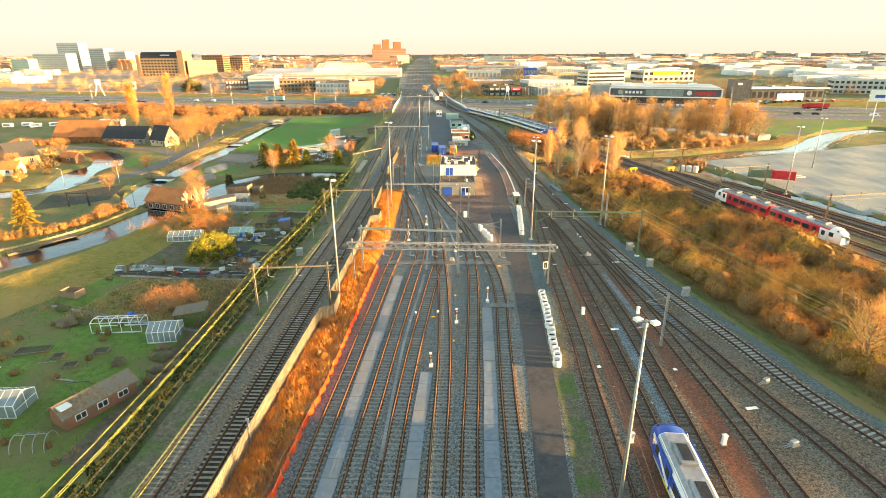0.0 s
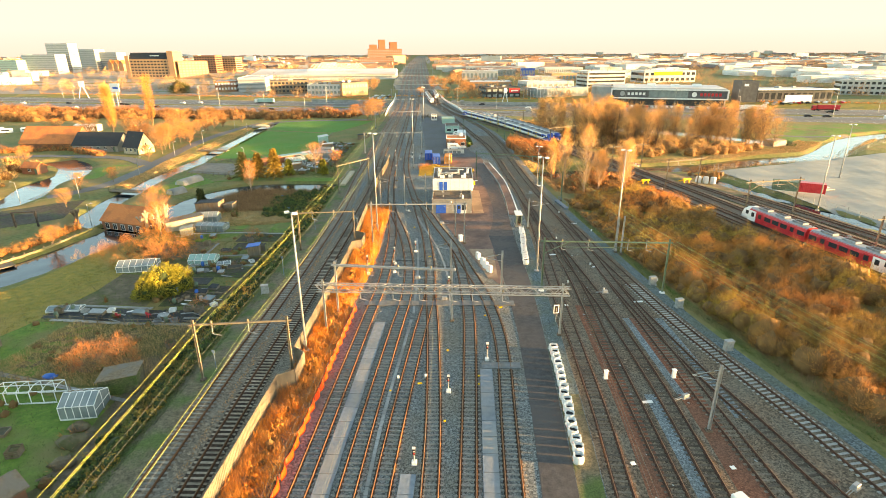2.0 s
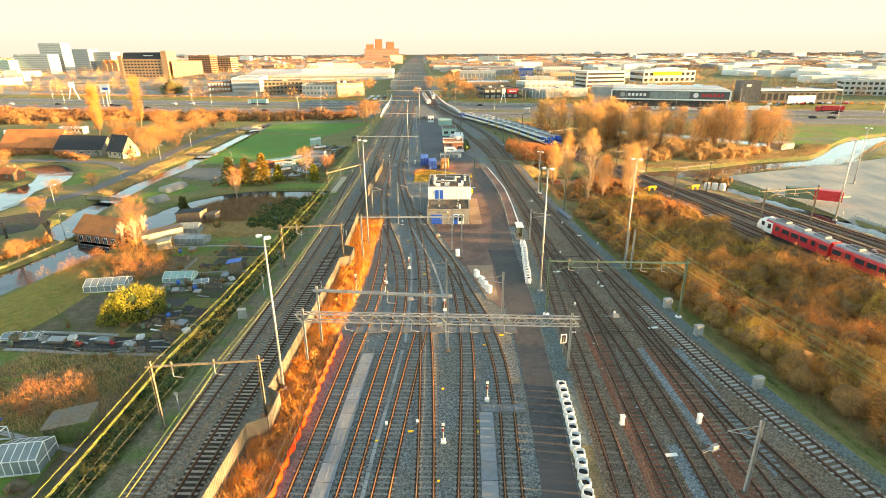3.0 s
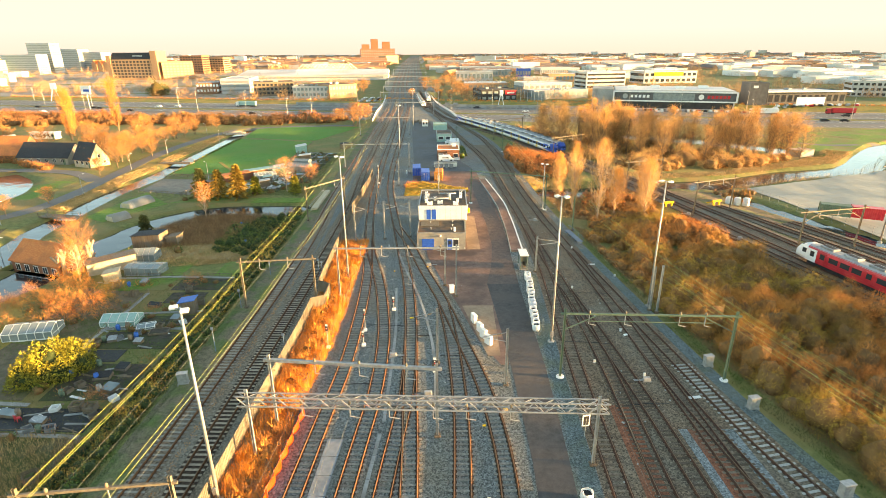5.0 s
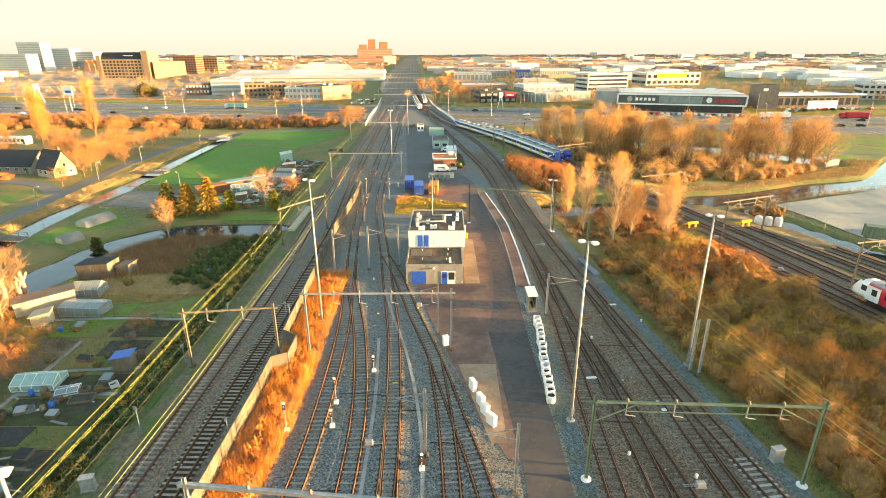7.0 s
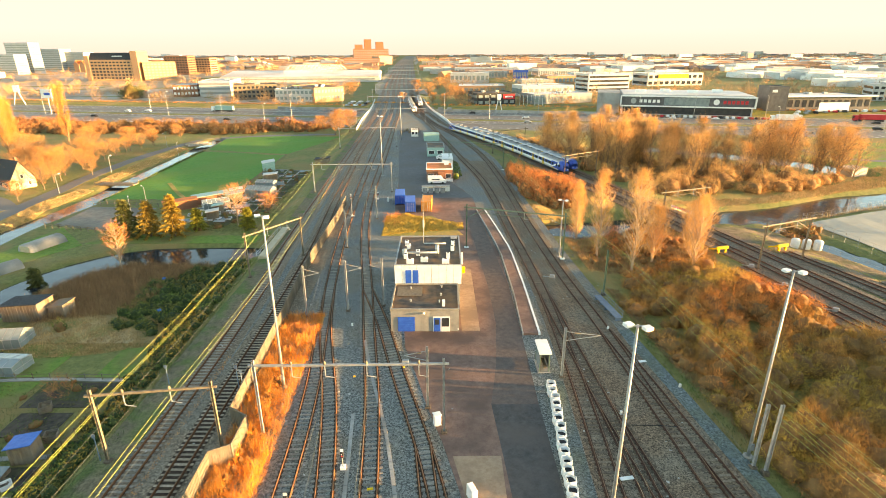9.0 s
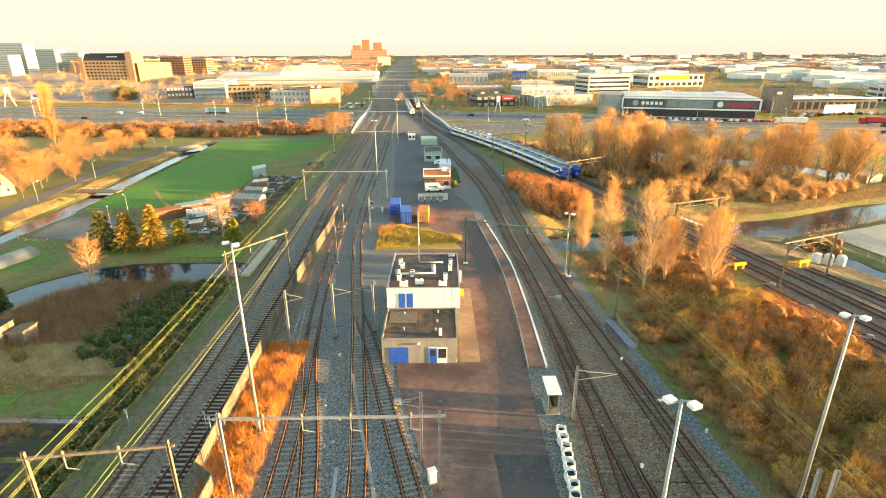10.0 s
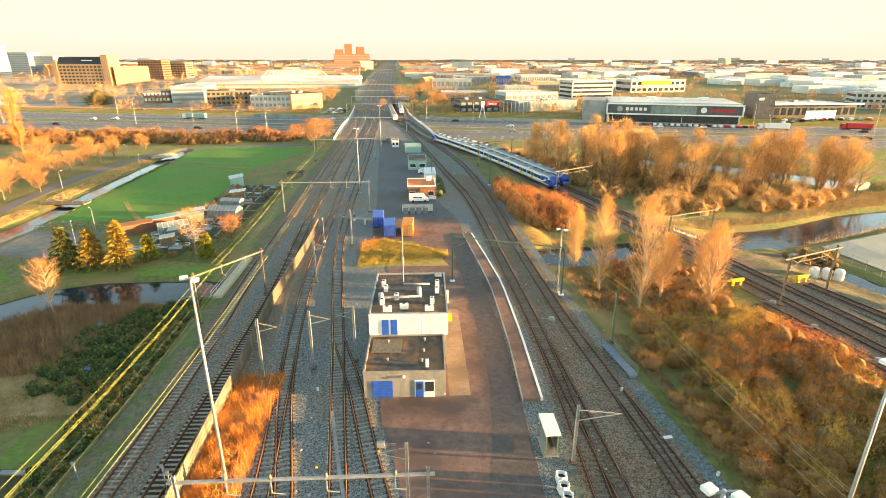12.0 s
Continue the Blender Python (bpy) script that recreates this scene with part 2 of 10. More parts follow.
MAT = {
    "grass": surface("grass", (0.09, 0.115, 0.03), (0.25, 0.235, 0.08), 0.9, c=(0.25, 0.185, 0.07), big=0.11, bump=0.5, grit=0.78),
    "lawn": surface("lawn", (0.07, 0.16, 0.022), (0.19, 0.28, 0.05), 0.9, c=(0.20, 0.18, 0.065), big=0.11, bump=0.3, grit=0.78),
    "rough_grass": surface("rough_grass", (0.34, 0.25, 0.06), (0.20, 0.19, 0.04), 0.9, c=(0.38, 0.25, 0.08), big=0.08, bump=0.6),
    "soil_grass": surface("soil_grass", (0.10, 0.078, 0.048), (0.25, 0.185, 0.12), 0.9, c=(0.10, 0.11, 0.035), big=0.2, bump=0.6, grit=0.72),
    "soil": surface("soil", (0.045, 0.037, 0.03), (0.10, 0.08, 0.06), 1.5, c=(0.075, 0.085, 0.035), big=0.3, bump=0.6),
    "ballast": surface("ballast", (0.058, 0.065, 0.064), (0.265, 0.28, 0.268), 3.2, c=(0.18, 0.165, 0.135), big=0.12, bump=0.3, detail=5, grit=0.82, stone=0.6),
    "blue_ballast": surface("blue_ballast", (0.095, 0.115, 0.122), (0.27, 0.305, 0.315), 3.0, bump=0.3, detail=5, grit=0.8, c=(0.17, 0.185, 0.18), big=0.15, stone=0.5),
    "brown_ballast": surface("brown_ballast", (0.07, 0.046, 0.03), (0.265, 0.19, 0.128), 3.0, c=(0.17, 0.14, 0.105), big=0.16, bump=0.3, detail=5, grit=0.82, stone=0.6),
    "red_ballast": surface("red_ballast", (0.15, 0.052, 0.03), (0.33, 0.125, 0.068), 2.4, c=(0.20, 0.09, 0.055), big=0.13, bump=0.3, detail=5, grit=0.78, stone=0.35),
    "mossy": surface("mossy", (0.09, 0.078, 0.045), (0.235, 0.19, 0.12), 1.4, c=(0.10, 0.14, 0.04), big=0.25, bump=0.4, grit=0.8, stone=0.3),
    "asphalt": surface("asphalt", (0.055, 0.05, 0.05), (0.115, 0.105, 0.10), 1.2, c=(0.12, 0.098, 0.088), big=0.09, bump=0.15, grit=0.78),
    "old_asphalt": surface("old_asphalt", (0.15, 0.086, 0.068), (0.27, 0.17, 0.135), 0.9, c=(0.13, 0.085, 0.07), big=0.16, bump=0.15, grit=0.78),
    "road": surface("road", (0.15, 0.145, 0.14), (0.20, 0.19, 0.18), 3.0, c=(0.17, 0.155, 0.14), big=0.02, bump=0.1),
    "lot": surface("lot", (0.285, 0.30, 0.27), (0.32, 0.335, 0.305), 0.3, bump=0.05),
    "concrete": surface("concrete", (0.30, 0.30, 0.29), (0.40, 0.39, 0.37), 3.0, c=(0.26, 0.25, 0.23), big=0.25, bump=0.2),
    "walkway": surface("walkway", (0.165, 0.20, 0.235), (0.225, 0.26, 0.295), 2.0, c=(0.27, 0.26, 0.245), big=0.1, bump=0.15, per_object=0.1),
    "fence_panel": surface("fence_panel", (0.145, 0.12, 0.09), (0.215, 0.18, 0.138), 1.2, c=(0.13, 0.115, 0.092), big=0.35, bump=0.25, per_object=0.12, stretch=(1, 1, 0.3)),
    "sleeper": surface("sleeper", (0.18, 0.165, 0.14), (0.33, 0.305, 0.262), 4.0, bump=0.3, island=0.22),
    "wood_sleeper": surface("wood_sleeper", (0.085, 0.062, 0.045), (0.17, 0.13, 0.095), 6.0, bump=0.4, island=0.3),
    "tan_sleeper": surface("tan_sleeper", (0.30, 0.235, 0.175), (0.48, 0.385, 0.29), 4.0, bump=0.3, island=0.25),
    "rust_edge": surface("rust_edge", (0.11, 0.058, 0.03), (0.34, 0.185, 0.10), 3.0, bump=0.3, detail=5, grit=0.8, stone=0.5),
    "pale_sleeper": surface("pale_sleeper", (0.32, 0.31, 0.29), (0.44, 0.43, 0.40), 6.0, bump=0.3, island=0.2),
    "dark_rail": surface("dark_rail", (0.05, 0.023, 0.015), (0.115, 0.052, 0.032), 5.0, rough=0.75, bump=0.2),
    "crossing_board": surface("crossing_board", (0.13, 0.14, 0.145), (0.19, 0.20, 0.205), 2.0, c=(0.16, 0.15, 0.135), big=0.3, bump=0.2, per_object=0.15),
    "yard_asphalt": surface("yard_asphalt", (0.09, 0.092, 0.098), (0.16, 0.16, 0.165), 1.0, c=(0.12, 0.115, 0.11), big=0.1, bump=0.15, grit=0.75),
    "rail": surface("rail", (0.11, 0.045, 0.02), (0.25, 0.105, 0.04), 5.0, rough=0.8, bump=0.2),
    "railhead": surface("railhead", (0.20, 0.12, 0.08), (0.28, 0.18, 0.12), 3.0, rough=0.5, metal=0.3, bump=0.05),
    "galv": surface("galv", (0.30, 0.31, 0.31), (0.41, 0.42, 0.42), 3.0, rough=0.5, metal=0.4, bump=0.1),
    "green_paint": surface("green_paint", (0.10, 0.15, 0.10), (0.15, 0.20, 0.14), 2.0, rough=0.6, bump=0.1),
    "rust_steel": surface("rust_steel", (0.15, 0.12, 0.085), (0.235, 0.195, 0.14), 3.0, rough=0.7, bump=0.2),
    "office_grey": surface("office_grey", (0.27, 0.31, 0.345), (0.35, 0.385, 0.41), 0.3, rough=0.5, bump=0.05),
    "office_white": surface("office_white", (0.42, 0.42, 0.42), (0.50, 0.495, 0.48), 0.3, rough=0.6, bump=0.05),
    "olive_twigs": surface("olive_twigs", (0.40, 0.24, 0.045), (0.52, 0.33, 0.075), 0.3, bump=0, island=0.45),
    "white_paint": surface("white_paint", (0.72, 0.72, 0.70), (0.82, 0.82, 0.80), 1.2, rough=0.5, bump=0.08),
    "cream": surface("cream", (0.44, 0.37, 0.26), (0.54, 0.46, 0.33), 1.5, rough=0.8, bump=0.1),
    "bag": surface("bag", (0.70, 0.70, 0.68), (0.84, 0.84, 0.82), 4.0, rough=0.8, bump=0.4),
    "dark": surface("dark", (0.02, 0.02, 0.022), (0.04, 0.04, 0.042), 3.0, rough=0.6, bump=0.15),
    "roof_felt": surface("roof_felt", (0.05, 0.046, 0.042), (0.095, 0.085, 0.075), 1.0, c=(0.185, 0.105, 0.055), big=0.25, rough=0.7, bump=0.2),
    "render_wall": surface("render_wall", (0.225, 0.215, 0.195), (0.285, 0.27, 0.24), 1.5, c=(0.30, 0.275, 0.235), big=0.3, bump=0.15),
    "blue_paint": surface("blue_paint", (0.02, 0.09, 0.42), (0.03, 0.12, 0.50), 1.5, rough=0.4, bump=0.05),
    "orange_paint": surface("orange_paint", (0.55, 0.20, 0.04), (0.65, 0.26, 0.06), 1.5, rough=0.6, bump=0.1),
    "orange_plastic": surface("orange_plastic", (0.56, 0.032, 0.006), (0.66, 0.06, 0.012), 2.0, rough=0.6, bump=0.2),
    "yellow_paint": surface("yellow_paint", (0.70, 0.42, 0.02), (0.80, 0.50, 0.03), 2.0, rough=0.5, bump=0.05),
    "red_paint": surface("red_paint", (0.50, 0.025, 0.035), (0.58, 0.045, 0.055), 1.0, rough=0.35, bump=0.04),
    "train_blue": surface("train_blue", (0.02, 0.08, 0.38), (0.03, 0.10, 0.45), 1.0, rough=0.3, bump=0.03),
    "train_roof": surface("train_roof", (0.26, 0.275, 0.295), (0.36, 0.375, 0.39), 2.0, rough=0.6, bump=0.15),
    "brick": surface("brick", (0.24, 0.095, 0.055), (0.33, 0.15, 0.09), 6.0, c=(0.22, 0.11, 0.07), big=0.3, bump=0.3),
    "pale_brick": surface("pale_brick", (0.40, 0.22, 0.125), (0.50, 0.30, 0.18), 4.0, bump=0.2),
    "red_tile": surface("red_tile", (0.58, 0.165, 0.055), (0.70, 0.255, 0.09), 3.0, c=(0.48, 0.16, 0.065), big=0.3, bump=0.5, stretch=(1, 1, 4)),
    "dark_tile": surface("dark_tile", (0.03, 0.032, 0.037), (0.06, 0.06, 0.065), 3.0, bump=0.4),
    "wood": surface("wood", (0.16, 0.11, 0.07), (0.27, 0.20, 0.13), 3.0, c=(0.20, 0.17, 0.14), big=0.5, bump=0.4, stretch=(1, 1, 0.15)),
    "bark": surface("bark", (0.13, 0.09, 0.06), (0.22, 0.16, 0.11), 6.0, bump=0.5),
    "birch_bark": surface("birch_bark", (0.40, 0.27, 0.18), (0.54, 0.40, 0.28), 4.0, bump=0.3),
    "twigs": surface("twigs", (0.55, 0.20, 0.052), (0.70, 0.305, 0.09), 0.25, c=(0.36, 0.215, 0.055), big=0.06, bump=0, island=0.4),
    "red_twigs": surface("red_twigs", (0.52, 0.17, 0.055), (0.58, 0.25, 0.09), 0.4, bump=0, island=0.3),
    "pale_twigs": surface("pale_twigs", (0.62, 0.315, 0.11), (0.76, 0.46, 0.19), 0.4, bump=0, island=0.4),
    "dry_grass": surface("dry_grass", (0.72, 0.235, 0.045), (0.80, 0.38, 0.095), 0.5, c=(0.64, 0.27, 0.09), big=0.2, bump=0, island=0.4),
    "yellow_grass": surface("yellow_grass", (0.42, 0.28, 0.06), (0.52, 0.36, 0.09), 0.5, bump=0, island=0.3),
    "brown_reed": surface("brown_reed", (0.25, 0.145, 0.075), (0.38, 0.235, 0.125), 0.5, bump=0, island=0.4),
    # distance haze is put into these roof colours: paler slate, duller tile
    "hazy_slate": surface("hazy_slate", (0.16, 0.13, 0.12), (0.24, 0.19, 0.17), 1.0, bump=0.2),
    "hazy_tile": surface("hazy_tile", (0.38, 0.18, 0.10), (0.50, 0.27, 0.16), 1.0, c=(0.34, 0.20, 0.13), big=0.01, bump=0.2),
    "reed": surface("reed", (0.44, 0.28, 0.13), (0.60, 0.41, 0.20), 0.5, bump=0, island=0.4),
    "evergreen": surface("evergreen", (0.075, 0.085, 0.024), (0.13, 0.13, 0.04), 0.8, bump=0, island=0.35),
    "ivy": surface("ivy", (0.07, 0.125, 0.028), (0.15, 0.20, 0.05), 0.5, c=(0.20, 0.17, 0.045), big=0.16, bump=0, island=0.5),
    "hedge_leaf": surface("hedge_leaf", (0.46, 0.27, 0.04), (0.62, 0.39, 0.07), 0.6, c=(0.26, 0.22, 0.045), big=0.3, bump=0, island=0.45),
    "yellow_leaf": surface("yellow_leaf", (0.20, 0.19, 0.028), (0.34, 0.29, 0.045), 0.8, bump=0, island=0.55),
    # heart of bare bushes, its warm brown holding light bounced inside
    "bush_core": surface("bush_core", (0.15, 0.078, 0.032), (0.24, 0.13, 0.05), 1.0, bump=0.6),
    # paved ground paled so that its colour carries the distance haze
    "hazy_paving": surface("hazy_paving", (0.30, 0.255, 0.21), (0.42, 0.36, 0.30), 0.05, c=(0.29, 0.245, 0.155), big=0.008, bump=0.05),
    # rust stain, with the shade along the rails darkened into it
    "rusty_ballast": surface("rusty_ballast", (0.022, 0.015, 0.01), (0.095, 0.058, 0.036), 2.6, bump=0.3, detail=5, grit=0.78, stone=0.45),
    "lane_asphalt": surface("lane_asphalt", (0.095, 0.072, 0.064), (0.17, 0.128, 0.112), 1.0, c=(0.15, 0.105, 0.088), big=0.12, bump=0.15, grit=0.78),
    "weeds": surface("weeds", (0.085, 0.11, 0.035), (0.20, 0.19, 0.08), 0.4, c=(0.09, 0.16, 0.03), big=0.15, bump=0, island=0.4),
    "straw": surface("straw", (0.28, 0.21, 0.11), (0.52, 0.41, 0.24), 0.8, c=(0.22, 0.22, 0.08), big=0.2, bump=0.5, grit=0.7),
    # heart of leafy bushes, darkened to paint the shade between the leaves
    "leaf_shade_core": surface("leaf_shade_core", (0.022, 0.036, 0.011), (0.045, 0.065, 0.02), 1.5, bump=0.6),
    "pitch": surface("pitch", (0.065, 0.20, 0.024), (0.12, 0.26, 0.04), 0.8, c=(0.115, 0.215, 0.033), big=0.05, bump=0.2, grit=0.7),
    "olive_leaf": surface("olive_leaf", (0.24, 0.15, 0.03), (0.38, 0.25, 0.05), 0.8, bump=0, island=0.4),
    "brown_sleeper": surface("brown_sleeper", (0.13, 0.098, 0.072), (0.25, 0.195, 0.145), 5.0, bump=0.4, island=0.3),
    "main_ballast": surface("main_ballast", (0.09, 0.066, 0.046), (0.34, 0.265, 0.19), 3.0, c=(0.21, 0.18, 0.14), big=0.16, bump=0.3, detail=5, grit=0.82, stone=0.55),
    "slate_paint": surface("slate_paint", (0.10, 0.15, 0.21), (0.15, 0.20, 0.27), 2.0, rough=0.5, bump=0.05),
    "grey_wire": surface("grey_wire", (0.14, 0.15, 0.13), (0.20, 0.21, 0.18), 1.0, rough=0.5, metal=0.2, bump=0),
    "far_ballast": surface("far_ballast", (0.16, 0.155, 0.135), (0.29, 0.275, 0.235), 0.4, c=(0.17, 0.18, 0.125), big=0.03, bump=0.1, stretch=(1, 0.05, 1)),
    "sandstone": surface("sandstone", (0.30, 0.20, 0.13), (0.42, 0.29, 0.20), 1.5, c=(0.24, 0.165, 0.115), big=0.2, bump=0.15, grit=0.7),
    "far_twigs": surface("far_twigs", (0.36, 0.20, 0.10), (0.48, 0.29, 0.15), 0.1, bump=0, island=0.4),
    "dull_twigs": surface("dull_twigs", (0.42, 0.175, 0.062), (0.55, 0.27, 0.10), 0.3, bump=0, island=0.4),
    "water": surface("water", (0.012, 0.022, 0.03), (0.02, 0.03, 0.038), 0.3, rough=0.05, bump=0.04, spec=0.32),
    "glass": surface("glass", (0.03, 0.035, 0.04), (0.05, 0.055, 0.06), 0.4, rough=0.12, bump=0, spec=0.7),
    "pale_glass": surface("pale_glass", (0.17, 0.21, 0.22), (0.26, 0.30, 0.30), 0.6, rough=0.2, bump=0.05, spec=0.5),
    # yellow-green of sunlit wires, put into their base colour
    "wire": surface("wire", (0.36, 0.42, 0.12), (0.46, 0.50, 0.16), 1.0, rough=0.5, metal=0.0, bump=0),
    "grey_metal": surface("grey_metal", (0.22, 0.23, 0.24), (0.30, 0.31, 0.32), 2.0, rough=0.5, metal=0.3, bump=0.1),
    # near white: the haze over the far sheds is in this colour
    "shed_roof": surface("shed_roof", (0.54, 0.53, 0.51), (0.68, 0.665, 0.635), 0.5, c=(0.48, 0.43, 0.38), big=0.02, rough=0.7, bump=0.1, island=0.3),
    "tank": surface("tank", (0.6, 0.6, 0.58), (0.7, 0.7, 0.68), 2.0, rough=0.6, bump=0.1),
    "tarp": surface("tarp", (0.02, 0.12, 0.45), (0.03, 0.16, 0.52), 2.0, rough=0.5, bump=0.3),
    "teal_gravel": surface("teal_gravel", (0.05, 0.072, 0.078), (0.165, 0.205, 0.21), 3.0, bump=0.3, detail=5, grit=0.8, c=(0.11, 0.13, 0.105), big=0.2, stone=0.5),
    "belt_twigs": surface("belt_twigs", (0.30, 0.115, 0.05), (0.44, 0.19, 0.08), 0.1, c=(0.36, 0.19, 0.07), big=0.02, bump=0, island=0.4),
    "teal": surface("teal", (0.24, 0.40, 0.36), (0.32, 0.48, 0.44), 2.0, rough=0.6, bump=0.1),
    "sign_grey": surface("sign_grey", (0.075, 0.076, 0.08), (0.11, 0.11, 0.115), 0.5, rough=0.5, bump=0.05),
    "paddock_sand": surface("paddock_sand", (0.20, 0.165, 0.135), (0.29, 0.245, 0.20), 0.8, c=(0.17, 0.15, 0.125), big=0.12, bump=0.2, grit=0.7),
    "lamp_glass": surface("lamp_glass", (0.70, 0.70, 0.66), (0.80, 0.80, 0.76), 3.0, rough=0.3, bump=0.05),
}

# ---- plan of the railway ----
TRACKS = {
    "M1": [(-26.6, -20), (-26.2, 50), (-25.2, 90), (-24.8, 128), (-25.4, 151), (-26.6, 172), (-27.6, 206), (-28.8, 240), (-30.3, 296), (-32, 350), (-36, 440), (-60, 800), (-125, 2000), (-180, 3400)],
    "M2": [(-22.4, -20), (-22.0, 50), (-21.1, 90), (-20.5, 124), (-20.4, 150), (-20.9, 172), (-22.6, 200), (-24.2, 238), (-25.8, 273), (-27.6, 340), (-31.5, 440), (-55, 800), (-118, 2000), (-172, 3400)],
    "T3": [(-14.6, -20), (-13, 37), (-12.2, 55), (-11.6, 68), (-10.8, 84), (-10.1, 97), (-10.4, 113), (-11.2, 125), (-12.3, 134), (-14.2, 151), (-16, 171), (-17.1, 190), (-18.2, 214), (-19.3, 243), (-20.6, 285), (-23, 345), (-27, 440), (-50, 800), (-111, 2000), (-164, 3400)],
    "T4": [(-10.5, -20), (-8.8, 37), (-8.2, 50), (-7.6, 62), (-6.5, 80), (-5.8, 91), (-6.2, 104), (-8.3, 119), (-10.7, 130), (-12.4, 138), (-14.2, 151)],
    "T5": [(-7.6, -20), (-5.7, 37), (-5.2, 50), (-4.5, 62), (-3.1, 80), (-2.2, 91), (-2.5, 104.6)],
    "T6": [(-2.8, -20), (-1.3, 37), (-0.9, 50), (-0.8, 62), (-1.3, 80), (-1.9, 91), (-2.5, 104.6), (-3.7, 119), (-5.2, 130), (-6.2, 137), (-8, 150), (-10.8, 169), (-12.8, 186), (-14.2, 208), (-15.2, 240), (-16.4, 285), (-18.6, 345), (-22.5, 440), (-45, 800), (-104, 2000), (-156, 3400)],
    "T7": [(-0.4, -20), (1.7, 37), (2.4, 50), (3.0, 62), (3.6, 76), (3.8, 85), (3.6, 93), (3.0, 103), (1.9, 113.6)],
    "T8": [(3.8, -20), (6.0, 37), (6.5, 50), (7.1, 62), (7.7, 73), (7.6, 82), (6.5, 92), (4.4, 102), (1.9, 113.6), (-1.4, 126), (-4.6, 139), (-8, 150)],
    "T9": [(11, -20), (15.2, 37), (16, 50), (16.9, 62), (17.5, 76), (18.0, 92), (18.8, 107), (19.6, 122), (20.1, 137), (20.1, 152), (19.6, 166), (18.9, 182), (18.2, 202), (16.4, 228), (11.3, 264), (2.9, 325), (-3, 365), (-14, 440), (-40, 800), (-98, 2000), (-149, 3400)],
    "T10": [(16, -20), (20.0, 37), (20.9, 56), (21.4, 76), (21.9, 93), (21.9, 107), (21.4, 122), (20.7, 138), (20.1, 152)],
    "T11": [(19.4, -20), (23.6, 37), (24.4, 52), (24.8, 64), (24.7, 75), (24.3, 86), (23.5, 98), (22.5, 110), (21.4, 122)],
    "T12": [(31, -20), (29.9, 40), (29.4, 55), (28.9, 68), (28.5, 81), (28.0, 94), (27.6, 108), (26.9, 124), (26.2, 138), (25, 152), (24.2, 166), (23.5, 182), (23, 200), (22.2, 228), (19.9, 262), (16.6, 285), (10, 318), (1, 355), (-10, 440), (-35, 800), (-91, 2000), (-141, 3400)],
    "T13": [(45, -10), (37.6, 36), (34.8, 49), (32.6, 61), (30.8, 71), (29.3, 83), (28.2, 95), (27.6, 108)],
    "T15": [(57, 0), (44.4, 37), (39.8, 50), (37.6, 61), (35.3, 71), (33.0, 82), (31.2, 94), (29.5, 108), (28.1, 121), (26.2, 138)],
    "R1": [(100, 0), (84, 65), (77, 88), (73.6, 102), (70, 118), (66, 138), (61.5, 160), (56, 183), (50, 206), (43, 232), (31.4, 272), (17.5, 310), (4.2, 344), (-6, 400), (-12, 440), (-30, 800), (-84, 2000), (-133, 3400)],
    "R2": [(105, 0), (89, 66), (82, 90), (78.4, 103), (74.6, 120), (70.5, 140), (65.5, 162), (60, 185), (54, 208.5), (47, 234.5), (35.3, 275), (21.3, 313), (8, 348), (-2, 402), (-8, 440), (-26, 800), (-80, 2000), (-129, 3400)],
    "R3": [(118, 0), (97, 68), (89, 94), (84, 112), (79, 132), (74, 150), (69.5, 165)],
    "R4": [(126, 0), (104, 70), (96, 96), (90.5, 114), (84.5, 134), (79, 152)],
    "R0": [(86, 20), (78, 65), (71, 96), (66.5, 118), (62, 138), (57, 158)],
}
LINE = {k: smooth_line(v, 3.0) for k, v in TRACKS.items()}
YS = [-40, 30, 60, 94, 121, 138, 165, 200, 228, 262, 300, 340, 372, 440, 560]
LEFT_EDGE = smooth_line(list(zip([-30.2, -30, -29.8, -29.2, -29, -28.9, -30, -31.4, -32.4, -33, -34.5, -36.5, -38.5, -41, -50], YS)), 4)
RIGHT_EDGE = smooth_line(list(zip([62, 49, 40.5, 35, 32.4, 31, 29, 27.5, 26.6, 24.5, 18, 12, 8, -2, -12], YS)), 4)
CREEK = smooth_line([(-73.5, 132), (-76, 122), (-79.5, 110), (-85.5, 98), (-96, 87), (-125, 72), (-190, 55)], 3)
CANAL = smooth_line([(-98.5, 320), (-97, 292), (-95, 252), (-92.8, 215), (-93.8, 189), (-92, 160), (-88, 140), (-80, 136)], 3)
POND = smooth_line([(-31, 172.5), (-46, 172.5), (-58, 171), (-66, 163), (-69.5, 150), (-71.5, 140), (-74, 131)], 3)
MOAT = smooth_line([(-146, 214), (-134, 204), (-126, 190), (-126, 176), (-120, 158), (-128, 148), (-170, 132)], 3)
CUT = smooth_line([(26, 183), (36, 184.5), (48, 187), (68, 191.5), (90, 196), (114, 206), (138, 213), (160, 234), (182, 254), (210, 268)], 3)
BACKPOND = smooth_line([(72, 292), (98, 281), (117, 267), (132, 253), (137, 240)], 3)
DITCH = smooth_line([(79.5, 184), (81.4, 174), (84.2, 165), (88.8, 151), (95, 133), (102, 112)], 3)
WATERS = [(CREEK, 4.6, -2.9), (CANAL, 2.5, -2.9), (POND, 4.2, -2.9), (MOAT, 4.6, -2.9), (CUT, 5.5, -2.1), (BACKPOND, 7.5, -2.1), (DITCH, 1.7, -1.75)]


